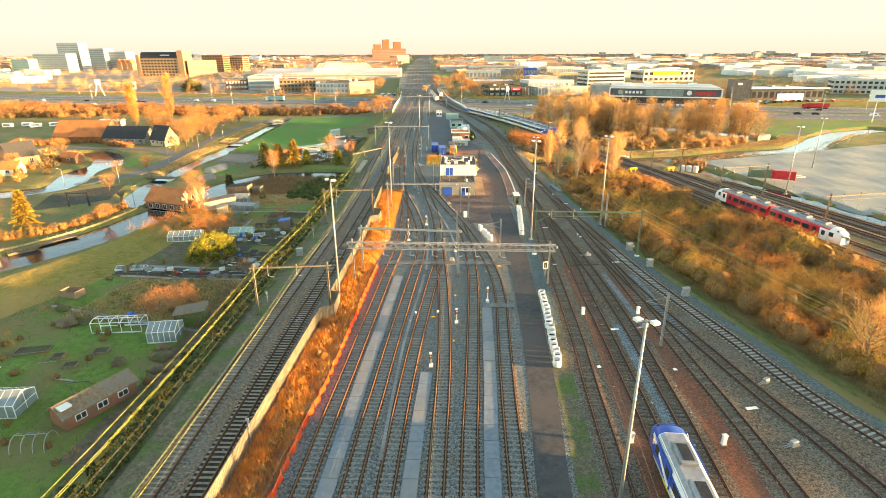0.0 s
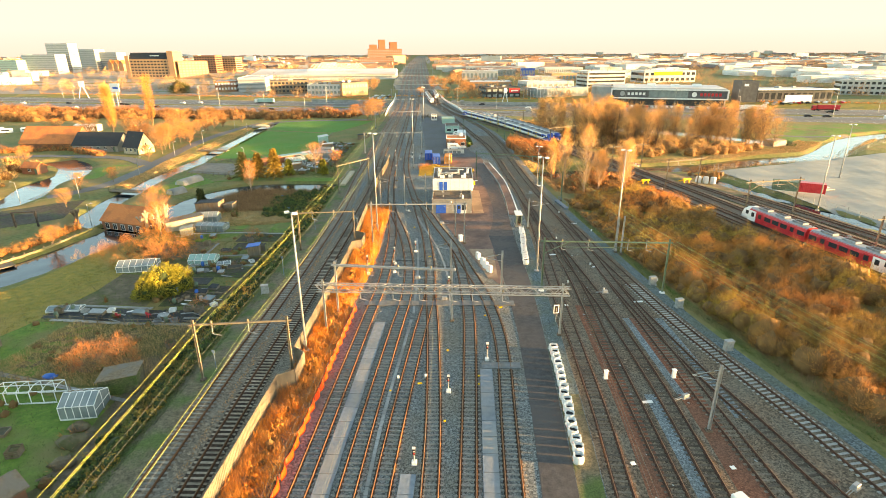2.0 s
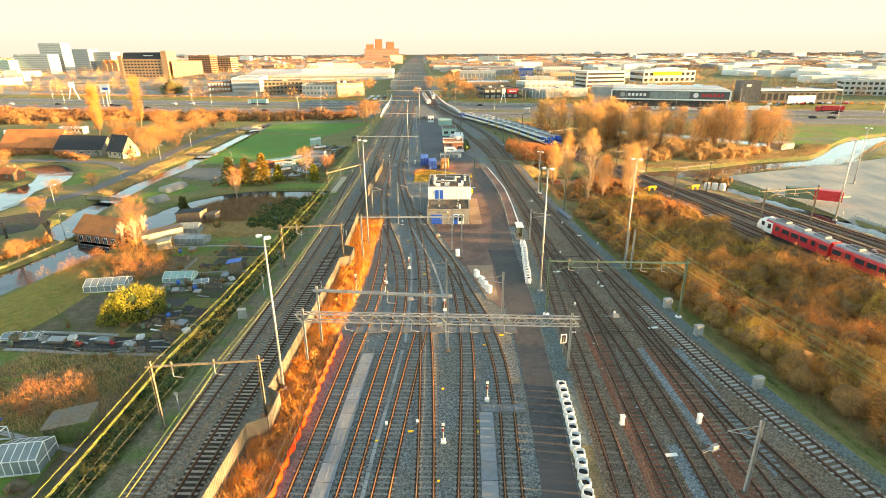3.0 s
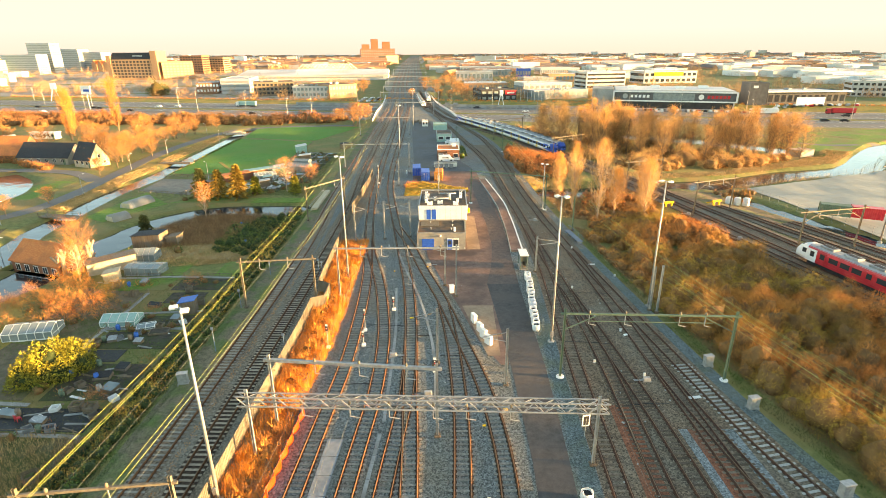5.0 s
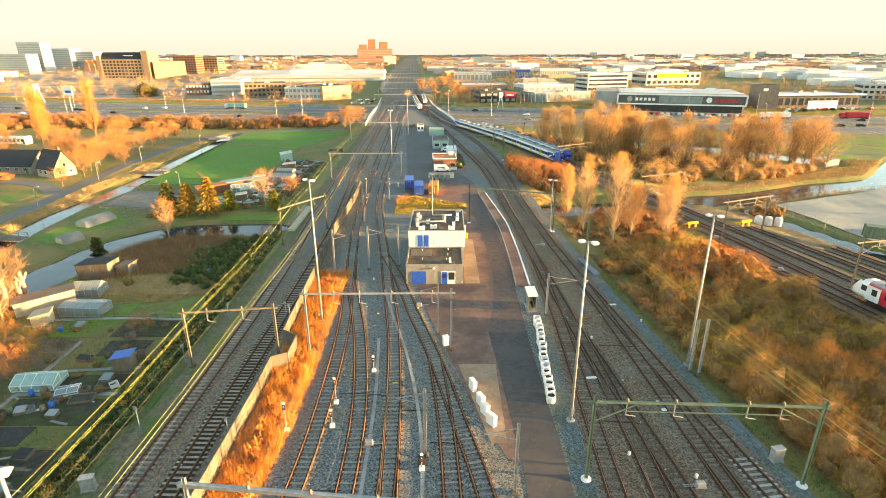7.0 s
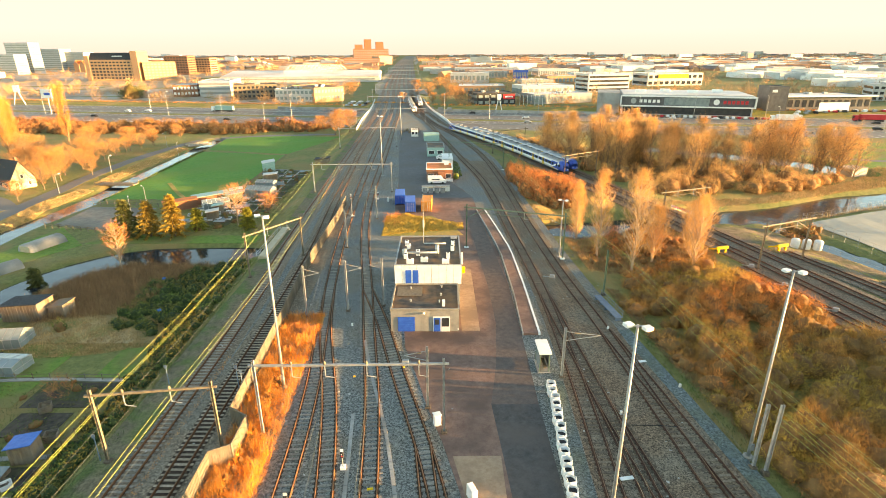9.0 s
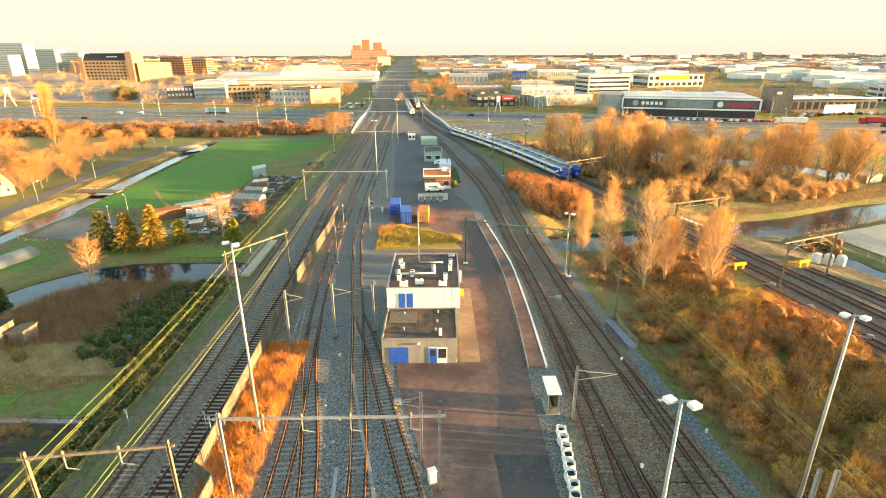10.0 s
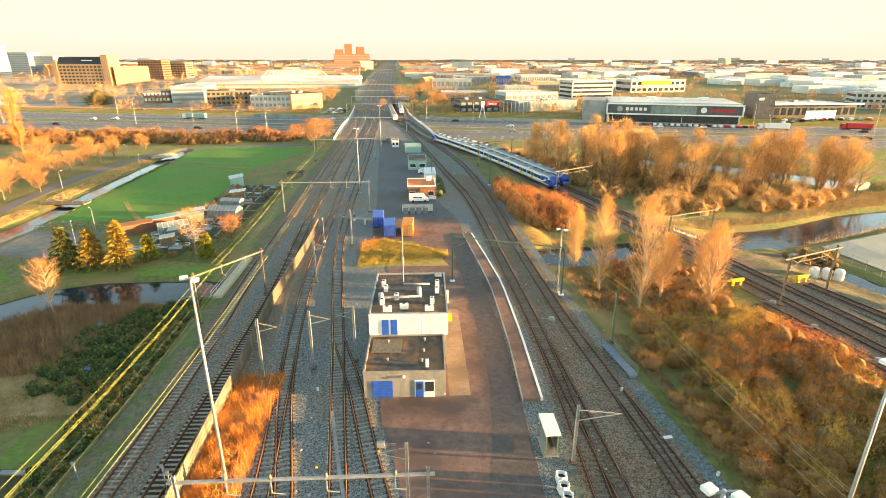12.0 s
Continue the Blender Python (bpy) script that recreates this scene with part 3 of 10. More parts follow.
def near_line(px, py, line, reach=1e9):
    """Distance from many plan places to a line."""
    best = np.full(px.shape, 1e9)
    for a, b in zip(line, line[1:]):
        dx, dy = b.x - a.x, b.y - a.y
        t = np.clip(((px - a.x) * dx + (py - a.y) * dy) / max(dx * dx + dy * dy, 1e-9), 0, 1)
        best = np.minimum(best, np.hypot(px - a.x - t * dx, py - a.y - t * dy))
    return best


def ease(v, a, b):
    t = np.clip((v - a) / (b - a), 0, 1)
    return t * t * (3 - 2 * t)


def hwy(x, y):
    """How far a place lies beyond the motorway's middle."""
    return (y - (402 - 0.2 * x)) * 0.981


def terrain(x, y):
    x, y = np.asarray(x, float), np.asarray(y, float)
    xl = np.interp(y, [q.y for q in LEFT_EDGE], [q.x for q in LEFT_EDGE])
    xr = np.interp(y, [q.y for q in RIGHT_EDGE], [q.x for q in RIGHT_EDGE])
    low = np.where(x < (xl + xr) / 2, -2.3, -1.2)
    out = ease(np.maximum(xl - x, x - xr), 0.5, 5.0)
    z = -0.25 + out * (low + 0.25)
    rd = near_line(x, y, [LINE["R1"][i] for i in range(0, 110, 4)])
    side = np.where((y < 345) & (y > -60), ease(rd, 11, 17), 1)
    z = np.maximum(z, -0.25 + side * (low + 0.25))
    z += 0.12 * out * np.sin(x * 0.31 + np.sin(y * 0.17)) * np.sin(y * 0.23)
    z += (-3.7 - z) * (1 - ease(np.abs(hwy(x, y)), 46, 54))
    for line, half, level in WATERS:
        box = (x > min(q.x for q in line) - 12) & (x < max(q.x for q in line) + 12) & (y > min(q.y for q in line) - 12) & (y < max(q.y for q in line) + 12)
        d = np.full(x.shape, 99.0)
        d[box] = near_line(x[box], y[box], line)
        z += (level - 1.0 - z) * (1 - ease(d, half - 1.2, half + 1.6))
    return z


gx = np.concatenate([-200 - np.cumsum(1.16 ** np.arange(31) * 8)[::-1], np.arange(-200, 216, 2.0), 216 + np.cumsum(1.16 ** np.arange(31) * 8)])
gy = np.concatenate([-40 - np.cumsum(1.3 ** np.arange(14) * 6)[::-1], np.arange(-40, 300, 2.0), np.arange(300, 560, 4.0), 560 + np.cumsum(1.16 ** np.arange(29) * 8)])
mx, my = np.meshgrid(gx, gy)
mz = terrain(mx.ravel(), my.ravel())
grid_z = mz.reshape(len(gy), len(gx))


def height(x, y):
    """The ground's height, from its grid."""
    i = min(max(int(np.searchsorted(gx, x)) - 1, 0), len(gx) - 2)
    j = min(max(int(np.searchsorted(gy, y)) - 1, 0), len(gy) - 2)
    u, v = (x - gx[i]) / (gx[i + 1] - gx[i]), (y - gy[j]) / (gy[j + 1] - gy[j])
    return float((grid_z[j, i] * (1 - u) + grid_z[j, i + 1] * u) * (1 - v) + (grid_z[j + 1, i] * (1 - u) + grid_z[j + 1, i + 1] * u) * v)


ground = Geo()
ground.v = list(zip(mx.ravel().tolist(), my.ravel().tolist(), mz.tolist()))
nx_ = len(gx)
ground.f = [(j * nx_ + i, j * nx_ + i + 1, (j + 1) * nx_ + i + 1, (j + 1) * nx_ + i) for j in range(len(gy) - 1) for i in range(nx_ - 1)]
solo("ground", ground, MAT["grass"], "flat polder ground of winter grass with ditches and banks", "ground", kind="structure", smooth=True)


def ribbon(name, line, half, z, material, label, category, kind="structure", drape=False, thick=0.1):
    a, b = offset(line, -half), offset(line, half)
    g = Geo().strip(a, b, z - thick, z)
    if drape:
        zz = terrain([p[0] for p in g.v], [p[1] for p in g.v])
        g.v = [(p[0], p[1], p[2] + float(k)) for p, k in zip(g.v, zz)]
    return solo(name, g, material, label, category, kind=kind)


for line, half, level in WATERS:
    ribbon("water", line, half + 1.0, level, MAT["water"], "still dark water of a ditch between grass banks", "water")

# trackbeds
ky = [y for y in np.arange(-40, 560, 6.0)]
g = Geo().strip([(x_at(LEFT_EDGE, y) + 1.9, y) for y in ky], [(x_at(RIGHT_EDGE, y) - 1.2, y) for y in ky], -0.3, 0.0)
solo("ballast_bed", g, MAT["ballast"], "grey crushed-stone ballast bed under the yard tracks", "ballast", kind="structure")
far = [q for q in smooth_line([(-26.6, 553), (-48, 800), (-104, 2000), (-156, 3400)], 40)]
ribbon("ballast_bed_far", far, 23, -0.006, MAT["far_ballast"], "grey ballast bed running to the horizon", "ballast", thick=2.4)
mid = [Vector(p) for p in offset([q for q in LINE["R1"] if q.y < 352], 2.1)]
ribbon("ballast_bed_branch", mid, 5.0, -0.004, MAT["brown_ballast"], "brown ballast bed of the curving branch line", "ballast", thick=1.2)
for k in ("R3", "R4", "R0"):
    ribbon("ballast_bed_siding", LINE[k], 2.4, -0.01, MAT["brown_ballast"], "brown ballast bed of a siding", "ballast", thick=1.2)


def patch(name, left, right, ys, z, material, label, category, thick=0.05):
    """A sheet between two plan lines, over a stretch of y."""
    g = Geo().strip([(np.interp(y, *zip(*[(b, a) for a, b in left])), y) for y in ys], [(np.interp(y, *zip(*[(b, a) for a, b in right])), y) for y in ys], z - thick, z)
    return solo(name, g, material, label, category, kind="structure")


def run(a, b, step=4.0):
    n = max(2, int((b - a) / step) + 1)
    return [a + (b - a) * i / (n - 1) for i in range(n)]


def between(k, d0, d1, a, b, name, z, material, label, category):
    """A sheet along track k, from d0 to d1 beside its middle."""
    ln = [(q.x, q.y) for q in LINE[k]]
    return patch(name, [(x + d0, y) for x, y in ln], [(x + d1, y) for x, y in ln], run(a, b), z, material, label, category)


between("M1", -1.25, 1.25, -20, 330, "ballast_strip", 0.014, MAT["brown_ballast"], "brown-grey ballast under the outer main line", "ballast")
between("M1", -3.6, -1.25, -20, 330, "mossy_strip", 0.006, MAT["mossy"], "mossy brown gravel beside the outer main line", "gravel")
between("M1", 1.25, 2.1, -20, 330, "ballast_strip", 0.006, MAT["main_ballast"], "brown stained ballast between the main lines", "ballast")
between("M2", -1.25, 1.25, -20, 340, "ballast_strip", 0.016, MAT["rusty_ballast"], "dark brown ballast between the inner rails", "ballast")
between("M2", -2.1, 3.6, -20, 340, "ballast_strip", 0.010, MAT["main_ballast"], "brown rusty ballast under the inner main line", "ballast")
patch("gravel_field", [(q.x - 1.6, q.y) for q in LINE["T9"]], [(q.x + 1.9, q.y) for q in LINE["T12"]], run(-10, 255), 0.004, MAT["brown_ballast"], "brown oily gravel under the eastern sidings", "gravel")
between("T9", -1.6, 2.0, -20, 260, "ballast_strip", 0.010, MAT["brown_ballast"], "brown oily ballast of a siding", "ballast")
between("T9", 2.0, 4.1, 30, 88, "red_gravel", 0.016, MAT["red_ballast"], "rust-red gravel between two sidings", "gravel")
between("T10", 1.5, 2.9, 40, 66, "blue_gravel", 0.018, MAT["blue_ballast"], "pale blue-grey gravel between two sidings", "gravel")
between("T11", 1.7, 4.2, 28, 84, "red_gravel", 0.014, MAT["red_ballast"], "rust-red gravel between two sidings", "gravel")
between("T12", -1.9, 1.9, 30, 240, "ballast_strip", 0.008, MAT["brown_ballast"], "brown oily ballast of a siding", "ballast")
between("T12", 1.7, 3.0, 62, 84, "blue_gravel", 0.02, MAT["blue_ballast"], "fresh blue-grey gravel beside a switch", "gravel")
between("T12", -2.6, -1.7, 66, 84, "blue_gravel", 0.02, MAT["blue_ballast"], "fresh blue-grey gravel beside a switch", "gravel")
between("T15", -1.9, 1.7, 20, 130, "ballast_strip", 0.009, MAT["brown_ballast"], "brown ballast of the outer siding", "ballast")
between("T15", 1.7, 3.4, 35, 136, "blue_gravel", 0.016, MAT["teal_gravel"], "blue-grey gravel path beside the outer siding", "gravel")
between("T9", -4.0, -1.7, 20, 66, "mossy_strip", 0.008, MAT["mossy"], "mossy gravel strip beside the service road", "gravel")
between("T9", -4.0, -1.7, 66, 124, "blue_gravel", 0.008, MAT["teal_gravel"], "dark blue-grey gravel strip beside the service road", "gravel")

t12 = [(q.x + 1.9, q.y) for q in LINE["T12"]]
t15 = [(q.x - 1.9, q.y) for q in LINE["T15"]]
patch("gravel_field", t12, t15, run(20, 118), 0.007, MAT["brown_ballast"], "brown oily gravel between the outer sidings", "gravel")
patch("gravel_field", [(q.x + 3.2, q.y) for q in LINE["T15"]], [(q.x - 1.3, q.y) for q in RIGHT_EDGE], run(36, 112), 0.006, MAT["mossy"], "mossy brown gravel beside the bushes", "gravel")

# service road, yard and platform
patch("service_road", [(6.4, 0), (7.6, 37), (8.8, 50), (9.6, 62), (10.3, 80), (10.2, 96), (9.7, 110), (9.2, 120)], [(8.6, 0), (10.6, 37), (12.0, 50), (13.0, 66), (13.8, 80), (14.4, 96), (14.4, 110), (14.4, 120)], run(-10, 120), 0.03, MAT["asphalt"], "dark grey asphalt service road along the sidings", "road")
patch("yard", [(9.0, 96), (6.6, 102), (5.2, 108), (3.9, 113.6), (2.1, 120), (0.7, 126), (-0.9, 132), (-1.2, 136), (-0.6, 158), (-1.5, 170), (-3, 176), (-6.5, 188), (-7.2, 200), (-8, 224), (-11, 270), (-15, 338)], [(10.0, 96), (10.2, 110), (11.4, 121), (14.8, 136), (15.0, 148), (15.0, 166), (13.6, 182), (12.9, 194), (12.6, 205), (10.5, 214), (7, 224), (5, 240), (2, 270), (-6, 338)], run(96, 336, 2.0), 0.028, MAT["old_asphalt"], "worn brownish asphalt yard round the service building", "yard")
patch("service_road", [(9.2, 119.8), (10.6, 128), (11.6, 138), (11.6, 150), (10.4, 180), (9.8, 196)], [(14.4, 119.8), (14.8, 136), (15.0, 150), (13.4, 182), (12.7, 196)], run(119.8, 196, 2.0), 0.034, MAT["lane_asphalt"], "dark asphalt lane past the loading platform", "road")
patch("yard_lane", [(-6.8, 206), (-8, 224), (-11, 270), (-15, 336)], [(12.4, 206), (10.3, 214), (6.9, 224), (4.8, 240), (1.9, 270), (-6.2, 336)], run(206, 336, 4.0), 0.036, MAT["yard_asphalt"], "grey asphalt yard before the low brick office", "yard")
# the paving's orange tan also holds the sun that falls through the gap
patch("paving", [(6.7, 136), (6.7, 158)], [(9.2, 136), (9.2, 158)], run(136, 158), 0.04, MAT["sandstone"], "pale sandy paving beside the service building with sunlight in its colour", "paving")
patch("paving", [(7.6, 98), (4.8, 112)], [(9.2, 98), (9.4, 112)], run(98, 112, 2.0), 0.036, MAT["sandstone"], "pale brown paved apron beside the switch", "paving")
PLAT_L = [(15.0, 134.7), (15.5, 148), (15.4, 166), (14.2, 180), (12.8, 194)]
PLAT_R = [(17.3, 134.7), (17.6, 150), (17.5, 167), (16.3, 180), (14.8, 194)]
platform = thing("loading_platform", "long low platform paved in brown with a white edge", "platform", kind="structure")
py_ = run(134.7, 194)
pl = [(float(np.interp(y, [b for a, b in PLAT_L], [a for a, b in PLAT_L])), y) for y in py_]
pr = [(float(np.interp(y, [b for a, b in PLAT_R], [a for a, b in PLAT_R])), y) for y in py_]
part("platform_body", Geo().strip(pl, [(x - 0.3, y) for x, y in pr], -0.1, 0.35), MAT["old_asphalt"], platform)
part("edge_kerb", Geo().strip([(x - 0.3, y) for x, y in pr], pr, -0.1, 0.38), MAT["white_paint"], platform, "white painted platform edge")
part("lane_kerb", Geo().strip([(x - 0.12, y) for x, y in pl], pl, -0.1, 0.37), MAT["concrete"], platform, "pale concrete kerb")

# walkways of concrete slabs between the tracks
def walkway(pts, half, a, b, label):
    w = thing("walkway", label, "walkway", kind="structure")
    line = smooth_line(pts, 2.0)
    slab = Geo().box(0, 0, 0, 2.36, half * 2, 0.12, 0, 0.02).mesh("slab", MAT["walkway"])
    for x, y, h in along([q for q in line if a <= q.y <= b], 2.4):
        s = part("slab", slab, None, w)
        s.matrix_basis = pose(x, y, 0.02, 0, 0, h)
    return w


walkway([(-12.9, -20), (-10.9, 37), (-10.2, 55), (-9.6, 66), (-8.8, 83), (-8.6, 88)], 0.78, 20, 86, "pale concrete slab walkway between two tracks")
walkway([(-5.2, -20), (-3.6, 37), (-2.8, 55)], 0.72, 20, 54.5, "pale concrete slab walkway ending at a signal")
walkway([(1.8, -20), (3.8, 37), (4.6, 52), (5.4, 72)], 0.74, 20, 72, "pale concrete slab walkway between two tracks")
cross = thing("track_crossing", "grey board crossing laid across the tracks", "crossing", kind="structure")
for i in range(19):
    part("board", Geo().box(-11.4 + i * 1.2, 88.6, 0.0, 1.18, 1.5, 0.18, 0, 0.02), MAT["crossing_board"], cross)
short = thing("track_crossing", "short grey board crossing from the walkway to the road", "crossing", kind="structure")
for i in range(4):
    part("board", Geo().box(5.4 + i * 1.2, 71.6, 0.0, 1.18, 1.3, 0.18, 0, 0.02), MAT["crossing_board"], short)

# ---- tracks ----
def sweep(line, prof):
    """Sweeps a profile of (aside, up) along a plan line."""
    n = len(prof)
    cols = [offset(line, d) for d, _ in prof]
    vs = [(cols[k][i][0], cols[k][i][1], prof[k][1]) for i in range(len(line)) for k in range(n)]
    fs = [(i * n + k, i * n + (k + 1) % n, (i + 1) * n + (k + 1) % n, (i + 1) * n + k) for i in range(len(line) - 1) for k in range(n)]
    fs += [tuple(range(n)), tuple(range(len(vs) - 1, len(vs) - n - 1, -1))]
    return Geo().add(vs, fs)


SLEEPER = {"M1": "sleeper", "M2": "tan_sleeper", "T9": "brown_sleeper", "T10": "wood_sleeper", "T11": "wood_sleeper", "T12": "brown_sleeper", "T13": "wood_sleeper", "T15": "brown_sleeper", "R1": "wood_sleeper", "R2": "wood_sleeper", "R3": "wood_sleeper", "R4": "wood_sleeper", "R0": "wood_sleeper"}
SINGLE = {"T5": (30, 60), "T6": (30, 75), "T7": (30, 60), "T8": (30, 60), "T4": (30, 60)}

RUSTY = ("T3", "T4", "T5", "T6", "T7", "T8", "M1", "M2", "T9", "T10", "T11", "T12", "T13", "T15")


DARK = ("T9", "T10", "T11", "T12", "T13", "T15", "R0", "R1", "R2", "R3", "R4")


def track(k):
    line = [q for i, q in enumerate(LINE[k]) if q.y < 460 or i % 8 == 0 or i == len(LINE[k]) - 1]
    far_end = 560
    w = thing("railway_track", "rusty rails on " + ("concrete" if SLEEPER.get(k, "sleeper") != "wood_sleeper" else "dark timber") + " sleepers in ballast", "railway track", kind="structure")
    for s in (-1, 1):
        o = s * 0.75
        part("rail", sweep(line, [(o - 0.075, 0.06), (o + 0.075, 0.06), (o + 0.04, 0.11), (o + 0.036, 0.21), (o - 0.036, 0.21), (o - 0.04, 0.11)]), MAT["dark_rail" if k in DARK else "rail"], w)
        # rust strips; outside the main lines their colour also holds the rail's shade
        if k in RUSTY:
            part("rusty_ballast", sweep([q for q in line if 20 < q.y < 330], [(o - 0.22, 0.0), (o + 0.22, 0.0), (o + 0.19, 0.022), (o - 0.19, 0.022)]), MAT["rust_edge" if k[0] == "M" else "rusty_ballast"], w, "rust-stained stones under the rail")
        # foot made wide and dark to include the shadow beside the rail
        part("rail_foot", sweep([q for q in line if q.y < 460], [(o - 0.17, 0.035), (o + 0.17, 0.035), (o + 0.13, 0.058), (o - 0.13, 0.058)]), MAT["dark_rail" if k in DARK else "rusty_ballast"], w, "rust-brown rail foot and fastenings with the rail shadow added")
        part("rail_head", sweep(line, [(o - 0.030, 0.206), (o + 0.030, 0.206), (o + 0.026, 0.216), (o - 0.026, 0.216)]), MAT["railhead"], w, "worn bright rail head")
    mat = MAT[SLEEPER.get(k, "sleeper")]
    one = Geo().box(0, 0, 0, 2.4, 0.25, 0.1, 0, 0.02).mesh("sleeper", mat)
    rest, pale = Geo(), Geo()
    for x, y, h in along([q for q in line if q.y < far_end], 0.65):
        lo, hi = SINGLE.get(k, (0, -1))
        if lo <= y <= hi:
            part("sleeper", one, None, w).matrix_basis = pose(x, y, -0.06 + random.uniform(0, 0.015), 0, 0, h + 90)
        elif y < 470:
            (pale if k == "T15" and y < 96 else rest).box(x, y, -0.06 + random.uniform(0, 0.015), 2.4, 0.25, 0.1, h + 90 + random.uniform(-0.5, 0.5))
    if line[-1].y > 900:
        part("dark_ballast", sweep([q for q in line if 325 < q.y < 2400], [(-1.45, -0.02), (1.45, -0.02), (1.35, 0.03), (-1.35, 0.03)]), MAT["main_ballast"], w, "brown rusty stones between the rails")
    if pale.v:
        part("sleepers", pale, MAT["pale_sleeper"], w, "pale new concrete sleepers", kind="stuff")
    if rest.v:
        part("sleepers", rest, mat, w, kind="stuff")


for k in TRACKS:
    track(k)

# ---- overhead line ----
def hpost(x, y, z, h, w=0.24):
    """An H-section post."""
    g = Geo()
    for s in (-1, 1):
        g.box(x + s * (w / 2 - 0.015), y, z, 0.03, w, h)
    return g.box(x, y, z, w - 0.07, 0.03, h)


def portal(xl, yl, xr, yr, h, material, label, beam="girder", droppers=(), zl=0.0, zr=0.0, overhang=0.5):
    """A portal over the tracks: two posts with footings, a beam and its hangers."""
    m = MAT[material]
    p = thing("overhead_portal", label, "catenary portal", group="overhead portals")
    for x, y, z in ((xl, yl, zl), (xr, yr, zr)):
        part("post", hpost(x, y, z - 0.2, h - z + 0.8), m, p)
        if material == "green_paint":
            part("footing", Geo().lathe(x, y, [(0.46, z - 0.3), (0.46, z + 0.14), (0.36, z + 0.2)], 14), MAT["white_paint"], p, "round white footing")
        else:
            part("footing", Geo().box(x, y, z - 0.3, 0.62, 0.62, 0.52, 0, 0.04), MAT["wood_sleeper"], p, "dark brown square footing")
    d = Vector((xr - xl, yr - yl, 0)).normalized()
    a, b = Vector((xl, yl, h)) - d * overhang, Vector((xr, yr, h)) + d * overhang
    n = d.cross(Vector((0, 0, 1)))
    if beam == "truss":
        for s in (-0.35, 0.35):
            for z in (0, -1.0):
                part("chord", Geo().bar(a + n * s + Vector((0, 0, z)), b + n * s + Vector((0, 0, z)), 0.11, 0.11), m, p)
        k = int((b - a).length / 0.95)
        br = Geo()
        for i in range(k):
            u, v = a + (b - a) * (i / k), a + (b - a) * ((i + 1) / k)
            lo = Vector((0, 0, -1.0))
            for s in (-0.35, 0.35):
                br.bar(u + n * s + (lo if i % 2 else lo * 0), v + n * s + (lo * 0 if i % 2 else lo), 0.06, 0.06)
            for z in (0, -1.0):
                br.bar(u + n * (0.35 if i % 2 else -0.35) + Vector((0, 0, z)), v + n * (-0.35 if i % 2 else 0.35) + Vector((0, 0, z)), 0.05, 0.05)
        part("lattice", br, m, p)
        low = -1.0
    else:
        w = 0.3 if beam == "girder" else 0.2
        part("beam", Geo().bar(a, b, w, w), m, p)
        if beam == "braced":
            br = Geo()
            for x, s in ((a + d * (overhang + 0.1), 1), (b - d * (overhang + 0.1), -1)):
                br.bar(x + Vector((0, 0, -2.0)), x + d * s * 3.6 + Vector((0, 0, -0.1)), 0.09, 0.09)
            br.bar(a + Vector((0, 0, -0.9)) + d * 3, b + Vector((0, 0, -0.9)) - d * 3, 0.08, 0.08)
            part("brace", br, m, p)
        low = -0.15
    for t in droppers:
        q = Vector((t, yl + (yr - yl) * (t - xl) / (xr - xl), h + low))
        g = Geo().bar(q, q + Vector((0, 0, -1.1)), 0.08, 0.08)
        g.bar(q + Vector((0, 0, -1.1)), q + Vector((0.9, 0.1, -1.35)), 0.06, 0.06)
        part("hanger", g, MAT["galv"], p)
        part("insulator", Geo().lathe(q.x, q.y, [(0.05, q.z + 0.15), (0.13, q.z + 0.25), (0.13, q.z + 0.45), (0.05, q.z + 0.6)], 8), MAT["rust_steel"], p, "brown ribbed insulator", smooth=True)
    return p


GREY = "galvanised steel overhead portal spanning the sidings"
portal(-16.0, 80.5, 15.8, 79.2, 7.0, "galv", "large galvanised lattice gantry spanning the sidings", "truss", (-11, -6.6, -3, 1, 4, 8), overhang=0.9)
portal(-15.2, 84.9, 1.3, 83.2, 7.9, "galv", "galvanised steel portal with a plain tubular beam", "girder", (-10.6, -6.2, -1.6))
portal(-14.2, 115.3, 4.0, 115.4, 8.1, "galv", GREY, "light", (-10.6, -7.4, -3.4, 1.6))
portal(-28.0, 68.7, -17.7, 69.8, 7.3, "rust_steel", "rusty steel portal over the two main lines", "light", (-26, -22))
portal(-27.7, 111.8, -17.4, 113.0, 7.4, "rust_steel", "rusty steel portal over the two main lines", "light", (-25, -21))
portal(-28.6, 155.0, -21.9, 165.0, 7.4, "rust_steel", "rusty steel portal over the two main lines", "light", (-26, -23.6))
portal(-30.0, 212.6, -9.0, 212.7, 7.6, "galv", GREY, "light", (-27.6, -23, -18.2, -14.4))
portal(-35.0, 282, -13.0, 284, 7.6, "galv", GREY, "light", (-30, -25, -20, -16))
portal(-38.5, 352, -3.0, 355, 7.6, "galv", GREY, "light", (-32, -28, -23, -19))
for y in (420, 480, 550, 640, 740, 860, 1000, 1200):
    portal(x_at(LINE["M1"], y) - 6, y, x_at(LINE["R2"], y) + 6, y, 8.5, "galv", "wide galvanised portal over the main lines", "light", (), overhang=0.5)
portal(15.7, 93.3, 34.6, 92.4, 8.4, "green_paint", "green painted steel portal over the eastern sidings", "braced", (18.4, 22.4, 28.4, 31.2))
portal(9.0, 168.8, 26.4, 162.5, 8.2, "green_paint", "green painted steel portal over the eastern sidings", "braced", (19.4, 24.3))
portal(7.2, 245, 24.4, 240, 8.2, "green_paint", "green painted steel portal over the eastern sidings", "braced", (15, 21))
